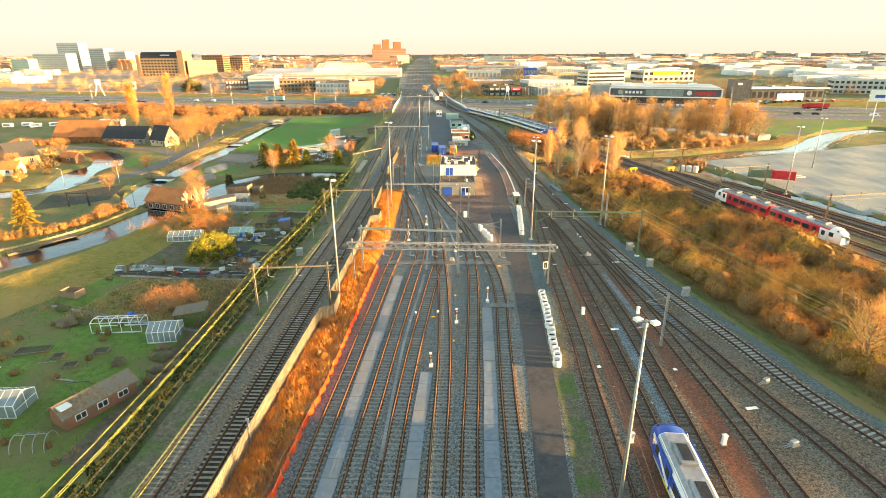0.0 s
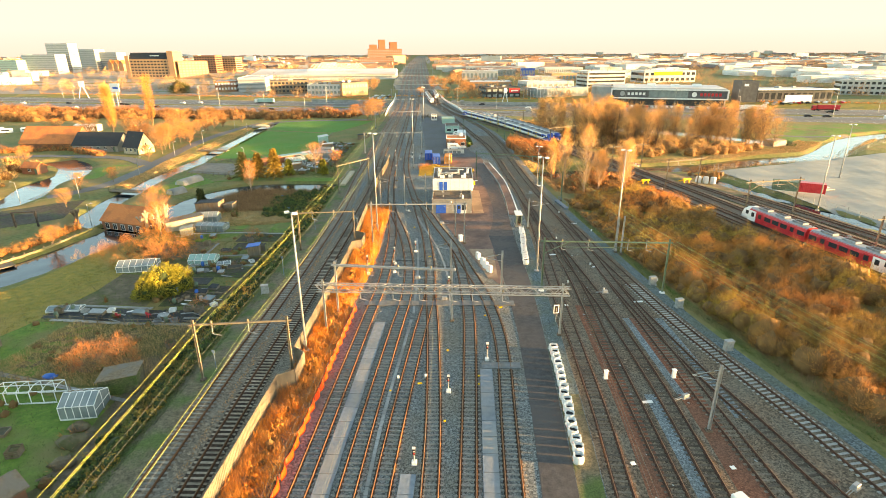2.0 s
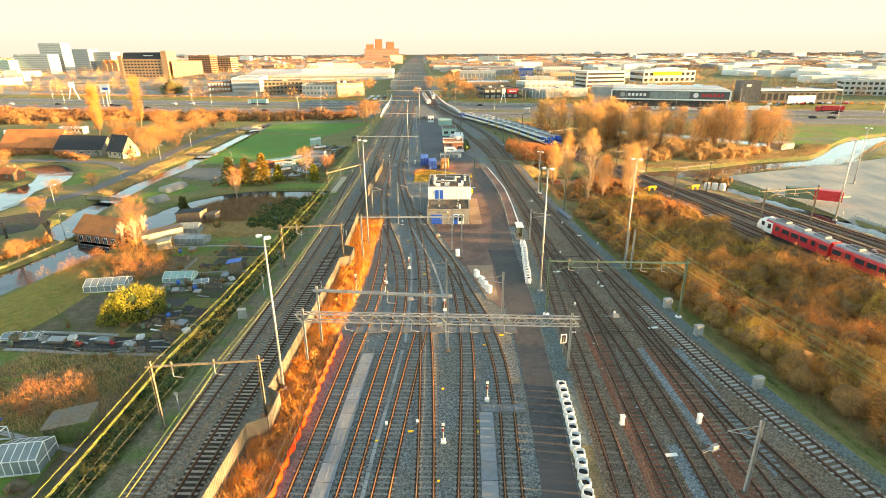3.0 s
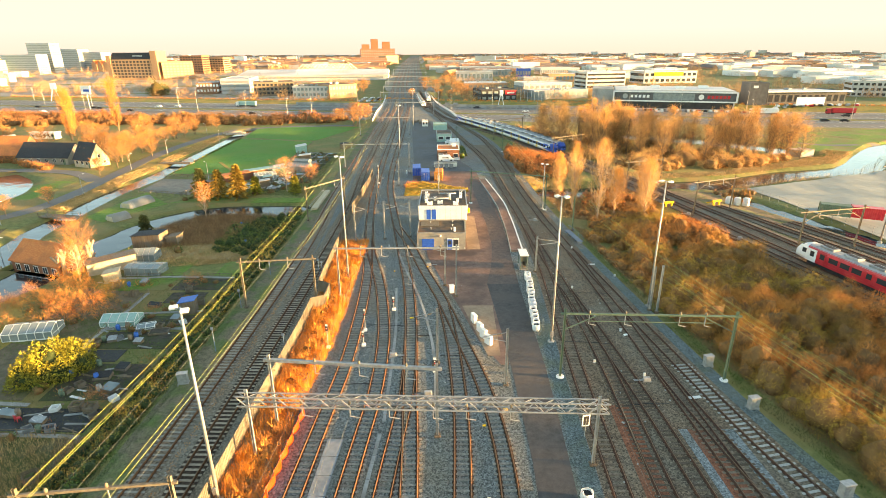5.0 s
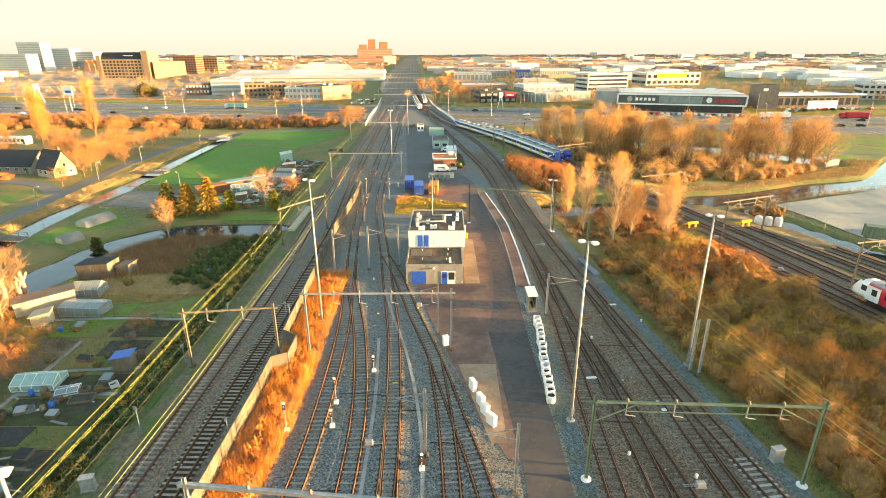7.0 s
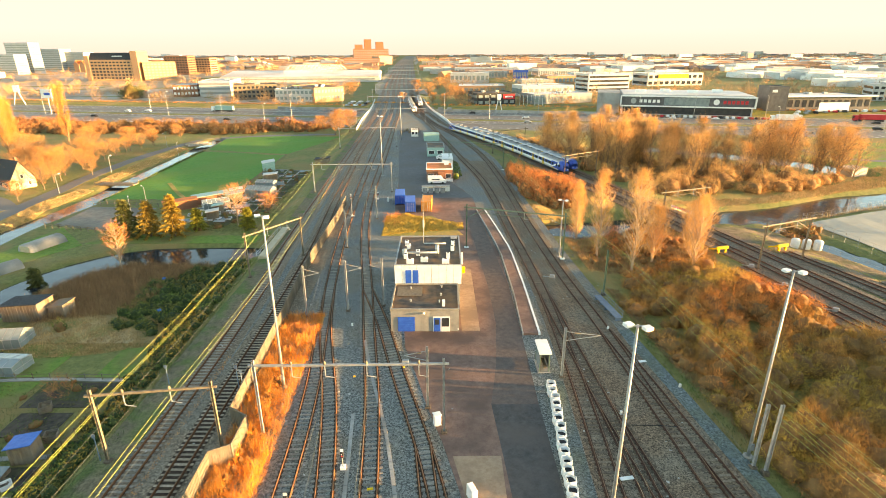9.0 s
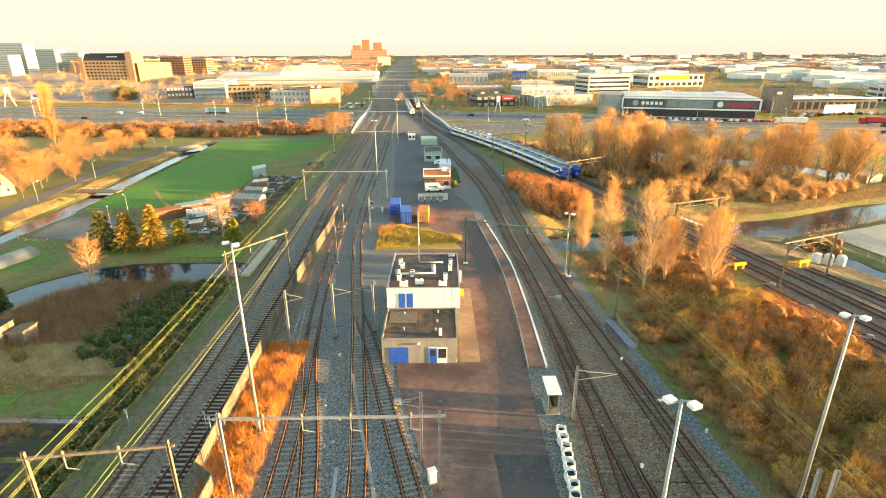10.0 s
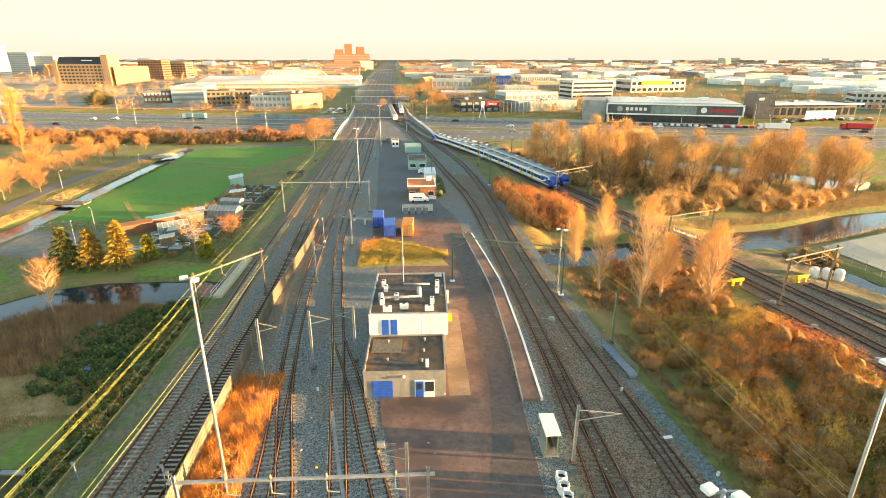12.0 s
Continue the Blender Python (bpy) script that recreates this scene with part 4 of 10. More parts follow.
for xl, yl, xr, yr in ((51.7, 180.3, 62.3, 184.3), (59.8, 157.4, 70.3, 161.6), (69.0, 133.8, 81.8, 136.5), (77.5, 106, 93.5, 109.5), (40.0, 222, 51.0, 229), (24, 270, 37, 277)):
    portal(xl, yl, xr, yr, 7.8, "rust_steel", "weathered steel portal over the branch line", "braced", (xl + 3.2, xl + 7.2), overhang=1.2)


def mast(x, y, h, material, label, arm=0.0, z=0.0):
    p = thing("catenary_mast", label, "mast", x, y, z, group="catenary masts")
    part("post", hpost(0, 0, -0.2, h + 0.2, 0.26), MAT[material], p)
    part("footing", Geo().box(0, 0, -0.3, 0.6, 0.6, 0.5, 0, 0.04), MAT["wood_sleeper"], p, "dark brown square footing")
    if arm:
        g = Geo().bar((0, 0, h - 0.5), (arm, 0.2, h - 1.2), 0.06, 0.06).bar((0, 0, h - 1.7), (arm, 0.2, h - 1.2), 0.06, 0.06)
        part("cantilever", g, MAT["galv"], p)
        part("insulator", Geo().tube((arm * 0.25, 0, h - 0.7), (arm * 0.42, 0, h - 0.82), 0.09, n=8), MAT["rust_steel"], p, "ribbed insulator")
    return p


mast(27.1, 60.0, 7.7, "galv", "tapered grey steel mast on a round footing", -2.6)
mast(1.2, 96.4, 7.6, "galv", "galvanised steel mast between the tracks with a black box", -2.6)
mast(-9.9, 142.3, 8.0, "galv", "galvanised steel mast between the tracks", 2.4)
mast(-15.6, 140.6, 8.0, "galv", "galvanised steel mast beside the barrier", 2.2)
mast(-14.4, 169.3, 7.6, "galv", "galvanised steel mast between the tracks", 2.0)
mast(-4.8, 143.8, 7.8, "galv", "galvanised steel mast beside the service building", -2.0)
mast(9.1, 91.8, 7.4, "galv", "galvanised steel mast with coiled cables beside the road", -2.8)
mast(2.3, 119.4, 7.6, "galv", "galvanised steel mast beside the yard", -2.4)
mast(18.0, 124.9, 6.6, "galv", "grey steel mast with a long cantilever", 4.2)
mast(29.6, 147.5, 7.4, "green_paint", "green steel mast beside the bushes")
mast(-10.5, 188, 7.6, "galv", "galvanised steel mast between the tracks", -2.4)
mast(33.3, 109.6, 7.4, "galv", "pair-braced grey steel tension mast", 0)
mast(32.5, 110.2, 7.0, "galv", "grey steel tension mast leaning on a stay", 0)


def wire(pts, r=0.022, sag=0.0, label="thin overhead contact wire", step=12.0, material="wire"):
    """One cable from post to post, hanging by sag between them."""
    q = []
    for a, b in zip(pts, pts[1:]):
        a, b = Vector(a), Vector(b)
        k = max(1, int((b - a).length / step)) if sag else 1
        q += [a + (b - a) * (i / k) - Vector((0, 0, sag * 4 * (i / k) * (1 - i / k))) for i in range(k)]
    q.append(Vector(pts[-1]))
    vs, n = [], len(q)
    for i, p in enumerate(q):
        d = (q[min(i + 1, n - 1)] - q[max(i - 1, 0)]).normalized()
        s = d.cross(Vector((0, 0, 1))).normalized() * r
        t = s.cross(d).normalized() * r
        vs += [p + s, p + t, p - s, p - t]
    fs = [(4 * i + j, 4 * i + (j + 1) % 4, 4 * i + 4 + (j + 1) % 4, 4 * i + 4 + j) for i in range(n - 1) for j in range(4)]
    return solo("overhead_wire", Geo().add(vs, fs + [(0, 1, 2, 3), (4 * n - 1, 4 * n - 2, 4 * n - 3, 4 * n - 4)]), MAT[material], label, "cable", group="overhead wires")


def catenary(k, a, b, dx=0.0, z0=5.5, z1=6.9):
    r = 0.013 if k[0] == "M" else 0.009
    ln = [q for q in LINE[k] if a <= q.y <= b]
    wire([(q.x + dx, q.y, z0) for q in ln[::6]], r, material="grey_wire")
    wire([(q.x + dx, q.y, z1) for q in ln[::14]], r, 0.5, "thin sagging overhead messenger wire", material="grey_wire")


for k, a, b in (("M1", -20, 420), ("M2", -20, 420), ("T3", -20, 400), ("T4", -20, 138), ("T6", -20, 400), ("T9", -10, 320), ("T12", -10, 330), ("R1", 30, 420), ("R2", 30, 420)):
    catenary(k, a, b)
for dx, z in ((-1.4, 8.1), (-0.7, 7.7), (-0.2, 8.4)):
    wire([(x_at(LINE["M1"], y) + dx, y, z) for y in (-20, 20, 69, 112, 155, 212, 282, 352)], 0.015, 0.6, "sagging feeder cable with yellow sunlight in its colour")
for dx, z in ((-1.6, 6.2), (1.2, 6.6)):
    wire([(x_at(LINE["M2"], y) + dx * 0.3, y, z + 0.7) for y in (-20, 20, 69, 112, 165, 212)], 0.015, 0.5, "thin sagging feeder cable")
for dx, z in ((4.2, 8.2), (4.9, 7.4), (3.4, 6.6), (6.0, 7.9)):
    wire([(52 + dx, 20, z), (34.6 + dx * 0.4, 92.4, z), (29.6 + dx * 0.3, 147.5, z - 0.4), (26.4 + dx * 0.2, 162.5, z), (24.4, 240, z)], 0.016, 0.8, "sagging feeder cable along the bushes")
for z in (7.2, 6.4, 5.8):
    wire([(33.0, 109, z), (45, 55, z + 0.4), (58, 5, z)], 0.016, 0.5, "tension wire running down beside the bushes")


# ---- yard lighting ----
def flood_mast(x, y, h, label, heads=((-0.55, 0.15), (0.5, -0.35)), z=0.0):
    p = thing("floodlight_mast", label, "lamp post", x, y, z, group="yard floodlights")
    part("pole", Geo().tube((0, 0, -0.2), (0, 0, h), 0.17, 0.085, 12), MAT["galv"], p, smooth=True)
    part("footing", Geo().lathe(0, 0, [(0.45, -0.2), (0.45, 0.12), (0.34, 0.2)], 12), MAT["concrete"], p, "pale round footing")
    part("crossarm", Geo().bar((-0.7, 0, h - 0.1), (0.7, 0, h - 0.1), 0.09, 0.09), MAT["galv"], p)
    for dx, dy in heads:
        hd = part("floodlight", Geo().box(dx, dy, h - 0.16, 0.6, 0.5, 0.22, 20, 0.05), MAT["white_paint"], p, "white floodlight housing")
        part("lamp_glass", Geo().box(dx, dy - 0.02, h - 0.19, 0.5, 0.4, 0.036, 20), MAT["lamp_glass"], hd)
    part("switch_box", Geo().box(0.0, -0.28, 1.0, 0.34, 0.2, 0.7, 0, 0.02), MAT["grey_metal"], p)
    return p


for x, y, h in ((-17.5, 75.2, 18.6), (-14.3, 123.4, 20.6), (16.2, 101.4, 19.9), (32.8, 111.6, 19.2), (13.9, 33.6, 18.2), (26.0, 163.5, 11)):
    flood_mast(x, y, h, "tall slim galvanised mast with two white floodlights")
for x, y, h, z in ((91, 141.5, 18, -1), (120, 176, 16, -1), (-13.5, 232, 18, 0), (-12, 300, 18, 0)):
    flood_mast(x, y, h, "tall thin pole with floodlights beside the paved lot", z=z)


# ---- barrier, screen and line-side things ----
FENCE = [(-21.2, -20), (-20.2, 28), (-18.5, 66.5), (-16.7, 67.6), (-16.7, 71.4), (-18.2, 72.6), (-17.5, 104), (-17.6, 110.5), (-15.8, 111.5), (-15.8, 115.6), (-17.9, 117), (-18.6, 139), (-19.1, 150), (-19.3, 155), (-19.6, 160), (-19.2, 187), (-19.6, 201)]
barrier = thing("noise_barrier", "beige ribbed concrete noise barrier beside the main line", "noise barrier", kind="structure")
g_post = Geo().box(0, 0, -0.2, 0.2, 0.16, 2.42, 0, 0.02).mesh("post", MAT["fence_panel"])
for a, b in zip(FENCE, FENCE[1:]):
    a, b = Vector(a), Vector(b)
    n = max(1, round((b - a).length / 2.6))
    h = math.degrees(math.atan2(b.y - a.y, b.x - a.x))
    ln = (b - a).length / n
    g = Geo().box(0, 0, 0, ln - 0.06, 0.10, 2.2)
    for i in range(9):
        for s in (-1, 1):
            g.box((i - 4) * ln / 9.5, s * 0.062, 0.04, ln / 19, 0.03, 2.12)
    panel = g.mesh("panel", MAT["fence_panel"])
    for i in range(n):
        q = a + (b - a) * ((i + 0.5) / n)
        part("panel", panel, None, barrier).matrix_basis = pose(q.x, q.y, 0, 0, random.uniform(-0.3, 0.3), h)
        q = a + (b - a) * (i / n)
        part("post", g_post, None, barrier).matrix_basis = pose(q.x, q.y, 0, 0, 0, h)

mesh_line = smooth_line([(-16.6, -20), (-15.3, 37), (-14.4, 50), (-13.9, 62), (-13.2, 82), (-12.9, 88)], 2)
screen = thing("safety_netting", "bright orange plastic safety netting on short stakes", "safety fence")
net = Geo()
for i in range(8):
    for k in range(4):
        u, v = -0.9 + i * 0.225, -0.9 + (i + 1) * 0.225
        z0, z1 = k * 0.21, (k + 1) * 0.21
        bulge = lambda s, z: 0.34 * math.cos(s * math.pi / 1.9) * (1 - 0.5 * z) - 0.12
        top = lambda s, z: z * (0.82 + 0.18 * math.cos(s * math.pi / 1.8))
        net.add([(u, -bulge(u, z0), top(u, z0)), (v, -bulge(v, z0), top(v, z0)), (v, -bulge(v, z1), top(v, z1)), (u, -bulge(u, z1), top(u, z1)),
                 (u, 0.03 - bulge(u, z0), top(u, z0)), (v, 0.03 - bulge(v, z0), top(v, z0)), (v, 0.03 - bulge(v, z1), top(v, z1)), (u, 0.03 - bulge(u, z1), top(u, z1))],
                [(0, 1, 2, 3), (7, 6, 5, 4), (3, 2, 6, 7)])
net = net.mesh("net_panel", MAT["orange_plastic"])
for x, y, h in along(mesh_line, 1.9):
    part("net_panel", net, None, screen).matrix_basis = pose(x, y, 0.0, 0, 0, h + random.uniform(-9, 9))
    part("stake", Geo().tube((0, 0, -0.1), (0, 0, 0.95), 0.03, n=6), MAT["wood"], screen).matrix_basis = pose(x - 0.1, y - 0.95, 0, random.uniform(-3, 3), 0, 0)


def big_bag(x, y, rz, full):
    p = thing("bulk_bag", "white woven bulk bag with open dark top and loops", "bulk bag", x, y, 0.0, rz, "bulk bags beside the road")
    w = 0.47
    g = Geo()
    vs = []
    for k, z in ((0.9, 0), (1.06, 0.3), (1.0, 0.75), (0.97, 0.98), (0.88, 0.98), (0.84, 0.98 - full)):
        for cx, cy in ((-1, -0.6), (-0.6, -1), (0.6, -1), (1, -0.6), (1, 0.6), (0.6, 1), (-0.6, 1), (-1, 0.6)):
            vs.append((cx * w * k + random.uniform(-0.03, 0.03), cy * w * k + random.uniform(-0.03, 0.03), z + (random.uniform(-0.05, 0.05) if z else 0)))
    fs = [(8 * j + i, 8 * j + (i + 1) % 8, 8 * j + 8 + (i + 1) % 8, 8 * j + 8 + i) for j in range(5) for i in range(8)] + [tuple(range(7, -1, -1))]
    part("sack", g.add(vs, fs), MAT["bag"], p, smooth=True)
    part("dark_inside", Geo().add([v for v in vs[-8:]], [tuple(range(8))]), MAT["dark"], p, "dark surface inside the open bag")
    for sx in (-1, 1):
        part("loop", Geo().bar((sx * 0.4, -0.4, 0.95), (sx * 0.43, -0.1, 1.2), 0.06, 0.03).bar((sx * 0.43, -0.1, 1.2), (sx * 0.42, 0.3, 0.95), 0.06, 0.03), MAT["bag"], p)


for (x0, y0, x1, y1, n) in ((13.0, 55.6, 14.2, 75.0, 17), (14.7, 104.5, 16.3, 122.5, 16)):
    for i in range(n):
        t = i / (n - 1)
        big_bag(x0 + (x1 - x0) * t + random.uniform(-0.12, 0.12), y0 + (y1 - y0) * t, random.uniform(-14, 14), random.uniform(0.2, 0.5))


def shelter(x, y):
    p = thing("shelter", "small green glazed shelter with a white flat roof", "shelter", x, y, 0.03)
    for sx in (-1, 1):
        for sy in (-1, 1):
            part("post", Geo().box(sx * 0.55, sy * 1.35, 0, 0.1, 0.1, 2.6), MAT["green_paint"], p)
        part("pane", Geo().box(sx * 0.55, 0, 0.3, 0.02, 2.5, 2.1), MAT["pale_glass"], p)
    part("back_pane", Geo().box(0, 1.35, 0.3, 1.0, 0.02, 2.1), MAT["pale_glass"], p)
    part("roof", Geo().box(0, 0, 2.6, 1.5, 3.3, 0.18, 0, 0.03), MAT["white_paint"], p, "flat white roof")
    part("floor_slab", Geo().box(0, 0, -0.02, 1.5, 3.0, 0.1, 0, 0.02), MAT["concrete"], p)
    part("bench", Geo().box(0.25, 0.2, 0.42, 0.4, 1.8, 0.06).box(0.25, -0.6, 0, 0.36, 0.06, 0.42).box(0.25, 1.0, 0, 0.36, 0.06, 0.42), MAT["wood"], p)


shelter(16.1, 127.2)


def signal(x, y, h, label="low trackside signal on a short white post"):
    p = thing("signal", label, "railway signal", x, y, 0.0, group="signals")
    part("base", Geo().box(0, 0, -0.05, 0.5, 0.5, 0.4, 0, 0.04), MAT["white_paint"], p, "white base box")
    part("post", Geo().tube((0, 0, 0.3), (0, 0, h), 0.05, n=8), MAT["galv"], p)
    hd = part("signal_head", Geo().box(0, -0.05, h - 0.55, 0.3, 0.22, 0.62, 0, 0.04), MAT["dark"], p, "black signal head")
    part("lens", Geo().tube((0, -0.17, h - 0.12), (0, -0.19, h - 0.12), 0.07, n=10), MAT["lamp_glass"], hd)
    part("lens", Geo().tube((0, -0.17, h - 0.34), (0, -0.19, h - 0.34), 0.07, n=10), MAT["red_paint"], hd)
    part("plate", Geo().box(0, -0.06, h + 0.06, 0.3, 0.03, 0.3), MAT["white_paint"], p, "white square plate")


for x, y, h in ((-2.4, 55.3, 1.7), (0.8, 66.4, 2.0), (5.6, 73.0, 2.2), (-8.5, 100.6, 1.9), (-5.4, 110.6, 1.9), (-8.8, 104.5, 3.0), (0.9, 94.6, 1.6), (-13.0, 100, 3.2), (-16.5, 190, 5.0), (-12.0, 205, 1.6)):
    signal(x, y, h)


def cabinet(x, y, w, d, h, rz, material, label):
    p = thing("equipment_cabinet", label, "cabinet", x, y, 0.0, rz, "line-side cabinets")
    part("plinth", Geo().box(0, 0, -0.2, w + 0.12, d + 0.12, 0.3), MAT["concrete"], p)
    part("body", Geo().box(0, 0, 0.1, w, d, h, 0, 0.03), MAT[material], p)
    part("lid", Geo().box(0, 0, h + 0.1, w + 0.1, d + 0.1, 0.07, 0, 0.02), MAT[material], p)
    part("door", Geo().box(-w / 4 + 0.01, -d / 2 - 0.012, 0.2, w / 2 - 0.06, 0.022, h - 0.2), MAT[material], p)
    part("door", Geo().box(w / 4 - 0.01, -d / 2 - 0.012, 0.2, w / 2 - 0.06, 0.022, h - 0.2), MAT[material], p)


for x, y in ((35.2, 87.4), (34.2, 95.6), (36.6, 75.4), (-28.4, 92.5)):
    cabinet(x, y, 1.1, 0.6, 1.25, 12, "galv", "grey steel equipment cabinet on a plinth")
for x, y in ((17.7, 42.2), (26.6, 42.0), (19.2, 69.0), (27.2, 69.2), (-9.2, 202)):
    cabinet(x, y, 0.42, 0.34, 1.0, 5, "white_paint", "slim white track-side cabinet")


def switch_motor(x, y, rz):
    p = thing("switch_machine", "grey switch machine with white rods beside a track", "switch machine", x, y, 0.02, rz, "switch machines")
    part("case", Geo().box(0, 0, 0.1, 0.8, 0.45, 0.4, 0, 0.05), MAT["galv"], p)
    part("foot", Geo().box(0, 0, -0.05, 1.0, 0.6, 0.15), MAT["concrete"], p)
    part("rod", Geo().bar((0.3, 0.1, 0.15), (1.5, 0.12, 0.12), 0.06, 0.05), MAT["galv"], p)
    part("rod", Geo().bar((0.3, -0.1, 0.15), (1.5, -0.08, 0.12), 0.06, 0.05), MAT["galv"], p)


for x, y, r in ((27.0, 65.4, 200), (25.6, 92.4, 180), (22.8, 154, 170), (36.5, 52.5, 210), (33.4, 42.0, 200), (-4.4, 98, 0), (0.2, 90, 180), (-0.6, 128, 0), (69, 133, 160), (59, 158, 150)):
    switch_motor(x, y, r)
solo("junction_box", Geo().box(0, 0, 0, 0.7, 0.5, 0.9, 0, 0.03).box(0, 0, 0.9, 0.78, 0.58, 0.06, 0, 0.01), MAT["dark"], "black steel junction box at the foot of a mast", "cabinet", 0.9, 95.2, 0.0, 6)
for x, y, s in ((18.0, 55.4, 0.45), (27.0, 54.9, 0.45), (32.3, 47.6, 1.3), (22.5, 64.6, 1.3), (29.8, 89.2, 1.4), (20.4, 109.0, 1.3), (26.6, 103, 0.5), (28.6, 128, 1.2), (18.6, 88, 0.5)):
    solo("track_plate", Geo().box(0, 0, 0, s, 0.4, 0.08, 0, 0.015), MAT["white_paint"], "white painted plate lying on the ballast", "plate", x, y, 0.02, 8, "track plates")
for i, (x, y) in enumerate(((6.3, 106.9), (7.0, 104.2), (7.35, 102.6), (7.9, 100.9))):
    solo("concrete_block", Geo().box(0, 0, 0, 0.55, 1.15, 1.3, 0, 0.05), MAT["white_paint"], "white painted concrete barrier block", "concrete block", x, y, 0.02, 22 + 5 * i, "concrete blocks")
cabinet(3.3, 116.6, 0.7, 0.6, 1.2, 20, "white_paint", "white cabinet at the foot of the mast")
sb = thing("sign_board", "white framed notice board on a post beside the road", "sign", 16.0, 83.0, 0.02, 10)
part("post", Geo().tube((0, 0, 0), (0, 0, 2.2), 0.05, n=8), MAT["galv"], sb)
part("board", Geo().box(0, 0, 1.3, 0.8, 0.05, 1.3), MAT["white_paint"], sb)
part("panel", Geo().box(0, -0.03, 1.42, 0.55, 0.02, 1.05), MAT["dark"], sb)
st = thing("inspection_stairs", "grey steel inspection platform with a handrail beside the siding", "platform", 28.6, 142.0, 0.0, 98)
part("deck", Geo().box(0, 0, 0.55, 7.5, 1.1, 0.08), MAT["slate_paint"], st)
for i in range(5):
    part("leg", Geo().box(-3.4 + i * 1.7, 0, 0, 0.08, 0.9, 0.55), MAT["slate_paint"], st)
part("handrail", Geo().bar((-3.7, -0.5, 1.55), (3.7, -0.5, 1.55), 0.05, 0.05).bar((-3.7, -0.5, 1.1), (3.7, -0.5, 1.1), 0.04, 0.04), MAT["slate_paint"], st)
for i in range(4):
    part("rail_post", Geo().box(-3.6 + i * 2.4, -0.5, 0.6, 0.05, 0.05, 0.97), MAT["slate_paint"], st)
for x, y, h in ((-19.4, 41.3, 3.2), (-27.3, 70.8, 2.6), (-18.9, 122.1, 3.6), (-27.8, 124.1, 2.4), (-18.2, 121.5, 3.4), (-28.6, 112, 2.8), (-18.0, 98, 3.2), (-27.4, 99.4, 3.4)):
    p = thing("trackside_post", "thin grey post with a small plate beside the main line", "post", x, y, 0, group="line-side posts")
    part("post", Geo().tube((0, 0, -0.1), (0, 0, h), 0.05, n=8), MAT["slate_paint"], p)
    part("plate", Geo().box(0, -0.06, h - 0.2, 0.34, 0.04, 0.42, 0, 0.01), MAT["slate_paint"], p)
cul = thing("culvert_rail", "pale concrete culvert headwall with a steel railing over the ditch", "culvert", kind="structure")
part("headwall", Geo().prism([(-29.9, 163.5), (-28.5, 163.5), (-28.7, 181), (-30.1, 181)], -2.6, 0.5), MAT["cream"], cul)
for i in range(8):
    part("rail_post", Geo().box(-30.3, 164 + i * 2.3, -0.5, 0.06, 0.06, 1.6), MAT["galv"], cul)
part("railing", Geo().bar((-30.3, 163.6, 1.05), (-30.3, 180.6, 1.05), 0.06, 0.06).bar((-30.3, 163.6, 0.6), (-30.3, 180.6, 0.6), 0.05, 0.05), MAT["galv"], cul)


# ---- service building ----
def flat_roof(p, x0, x1, y0, y1, z, rim=0.25, inner="roof_felt", edge="galv"):
    part("roof", Geo().box((x0 + x1) / 2, (y0 + y1) / 2, z - rim - 0.1, x1 - x0 - 0.3, y1 - y0 - 0.3, 0.12), MAT[inner], p, "dark bitumen flat roof")
    g = Geo()
    for cx, cy, sx, sy in (((x0 + x1) / 2, y0 + 0.1, x1 - x0, 0.2), ((x0 + x1) / 2, y1 - 0.1, x1 - x0, 0.2), (x0 + 0.1, (y0 + y1) / 2, 0.2, y1 - y0 - 0.4), (x1 - 0.1, (y0 + y1) / 2, 0.2, y1 - y0 - 0.4)):
        g.box(cx, cy, z - rim, sx, sy, rim)
    part("parapet", g, MAT[edge], p)


sb = thing("service_building", "two-storey grey service building with white upper cladding and blue doors", "building", -3.0, 136.0, 0.0, -0.6)
part("lower_wall", Geo().box(4.65, 4.2, -0.2, 9.3, 8.4, 3.4, 0).box(4.85, 14.9, -0.2, 9.7, 13.0, 6.0), MAT["render_wall"], sb)
flat_roof(sb, -0.05, 9.35, -0.05, 8.45, 3.5, edge="render_wall")
for i in range(9):
    part("cladding_panel", Geo().box(0.45 + i * 1.1, 8.35, 3.4, 1.07, 0.12, 3.0, 0, 0.015), MAT["white_paint"], sb, "white corrugated cladding panel" if i == 0 else "")
part("side_cladding", Geo().box(-0.02, 14.9, 3.4, 0.12, 13.0, 3.0).box(9.8, 14.9, 3.4, 0.12, 13.0, 3.0), MAT["white_paint"], sb)
flat_roof(sb, -0.08, 9.88, 8.3, 21.4, 6.5)
for x in (1.95, 3.05):
    part("upper_door", Geo().box(x, 8.26, 3.55, 0.85, 0.06, 2.1), MAT["blue_paint"], sb, "blue steel door")
gd = part("garage_door", Geo().box(2.1, -0.03, 0.05, 2.3, 0.06, 2.2), MAT["blue_paint"], sb, "blue roller door")
for i in range(6):
    part("slat", Geo().box(2.1, -0.07, 0.1 + i * 0.36, 2.2, 0.03, 0.3), MAT["blue_paint"], gd)
dr = part("entrance_frame", Geo().box(6.9, -0.03, 0.0, 2.3, 0.06, 2.3), MAT["white_paint"], sb, "white door and window frame")
part("door", Geo().box(6.3, -0.07, 0.05, 0.9, 0.03, 2.1), MAT["blue_paint"], dr, "blue door")
part("door_pane", Geo().box(6.3, -0.09, 1.1, 0.6, 0.02, 0.8), MAT["glass"], dr)
part("window_pane", Geo().box(7.45, -0.07, 0.75, 1.0, 0.03, 1.35), MAT["glass"], dr)
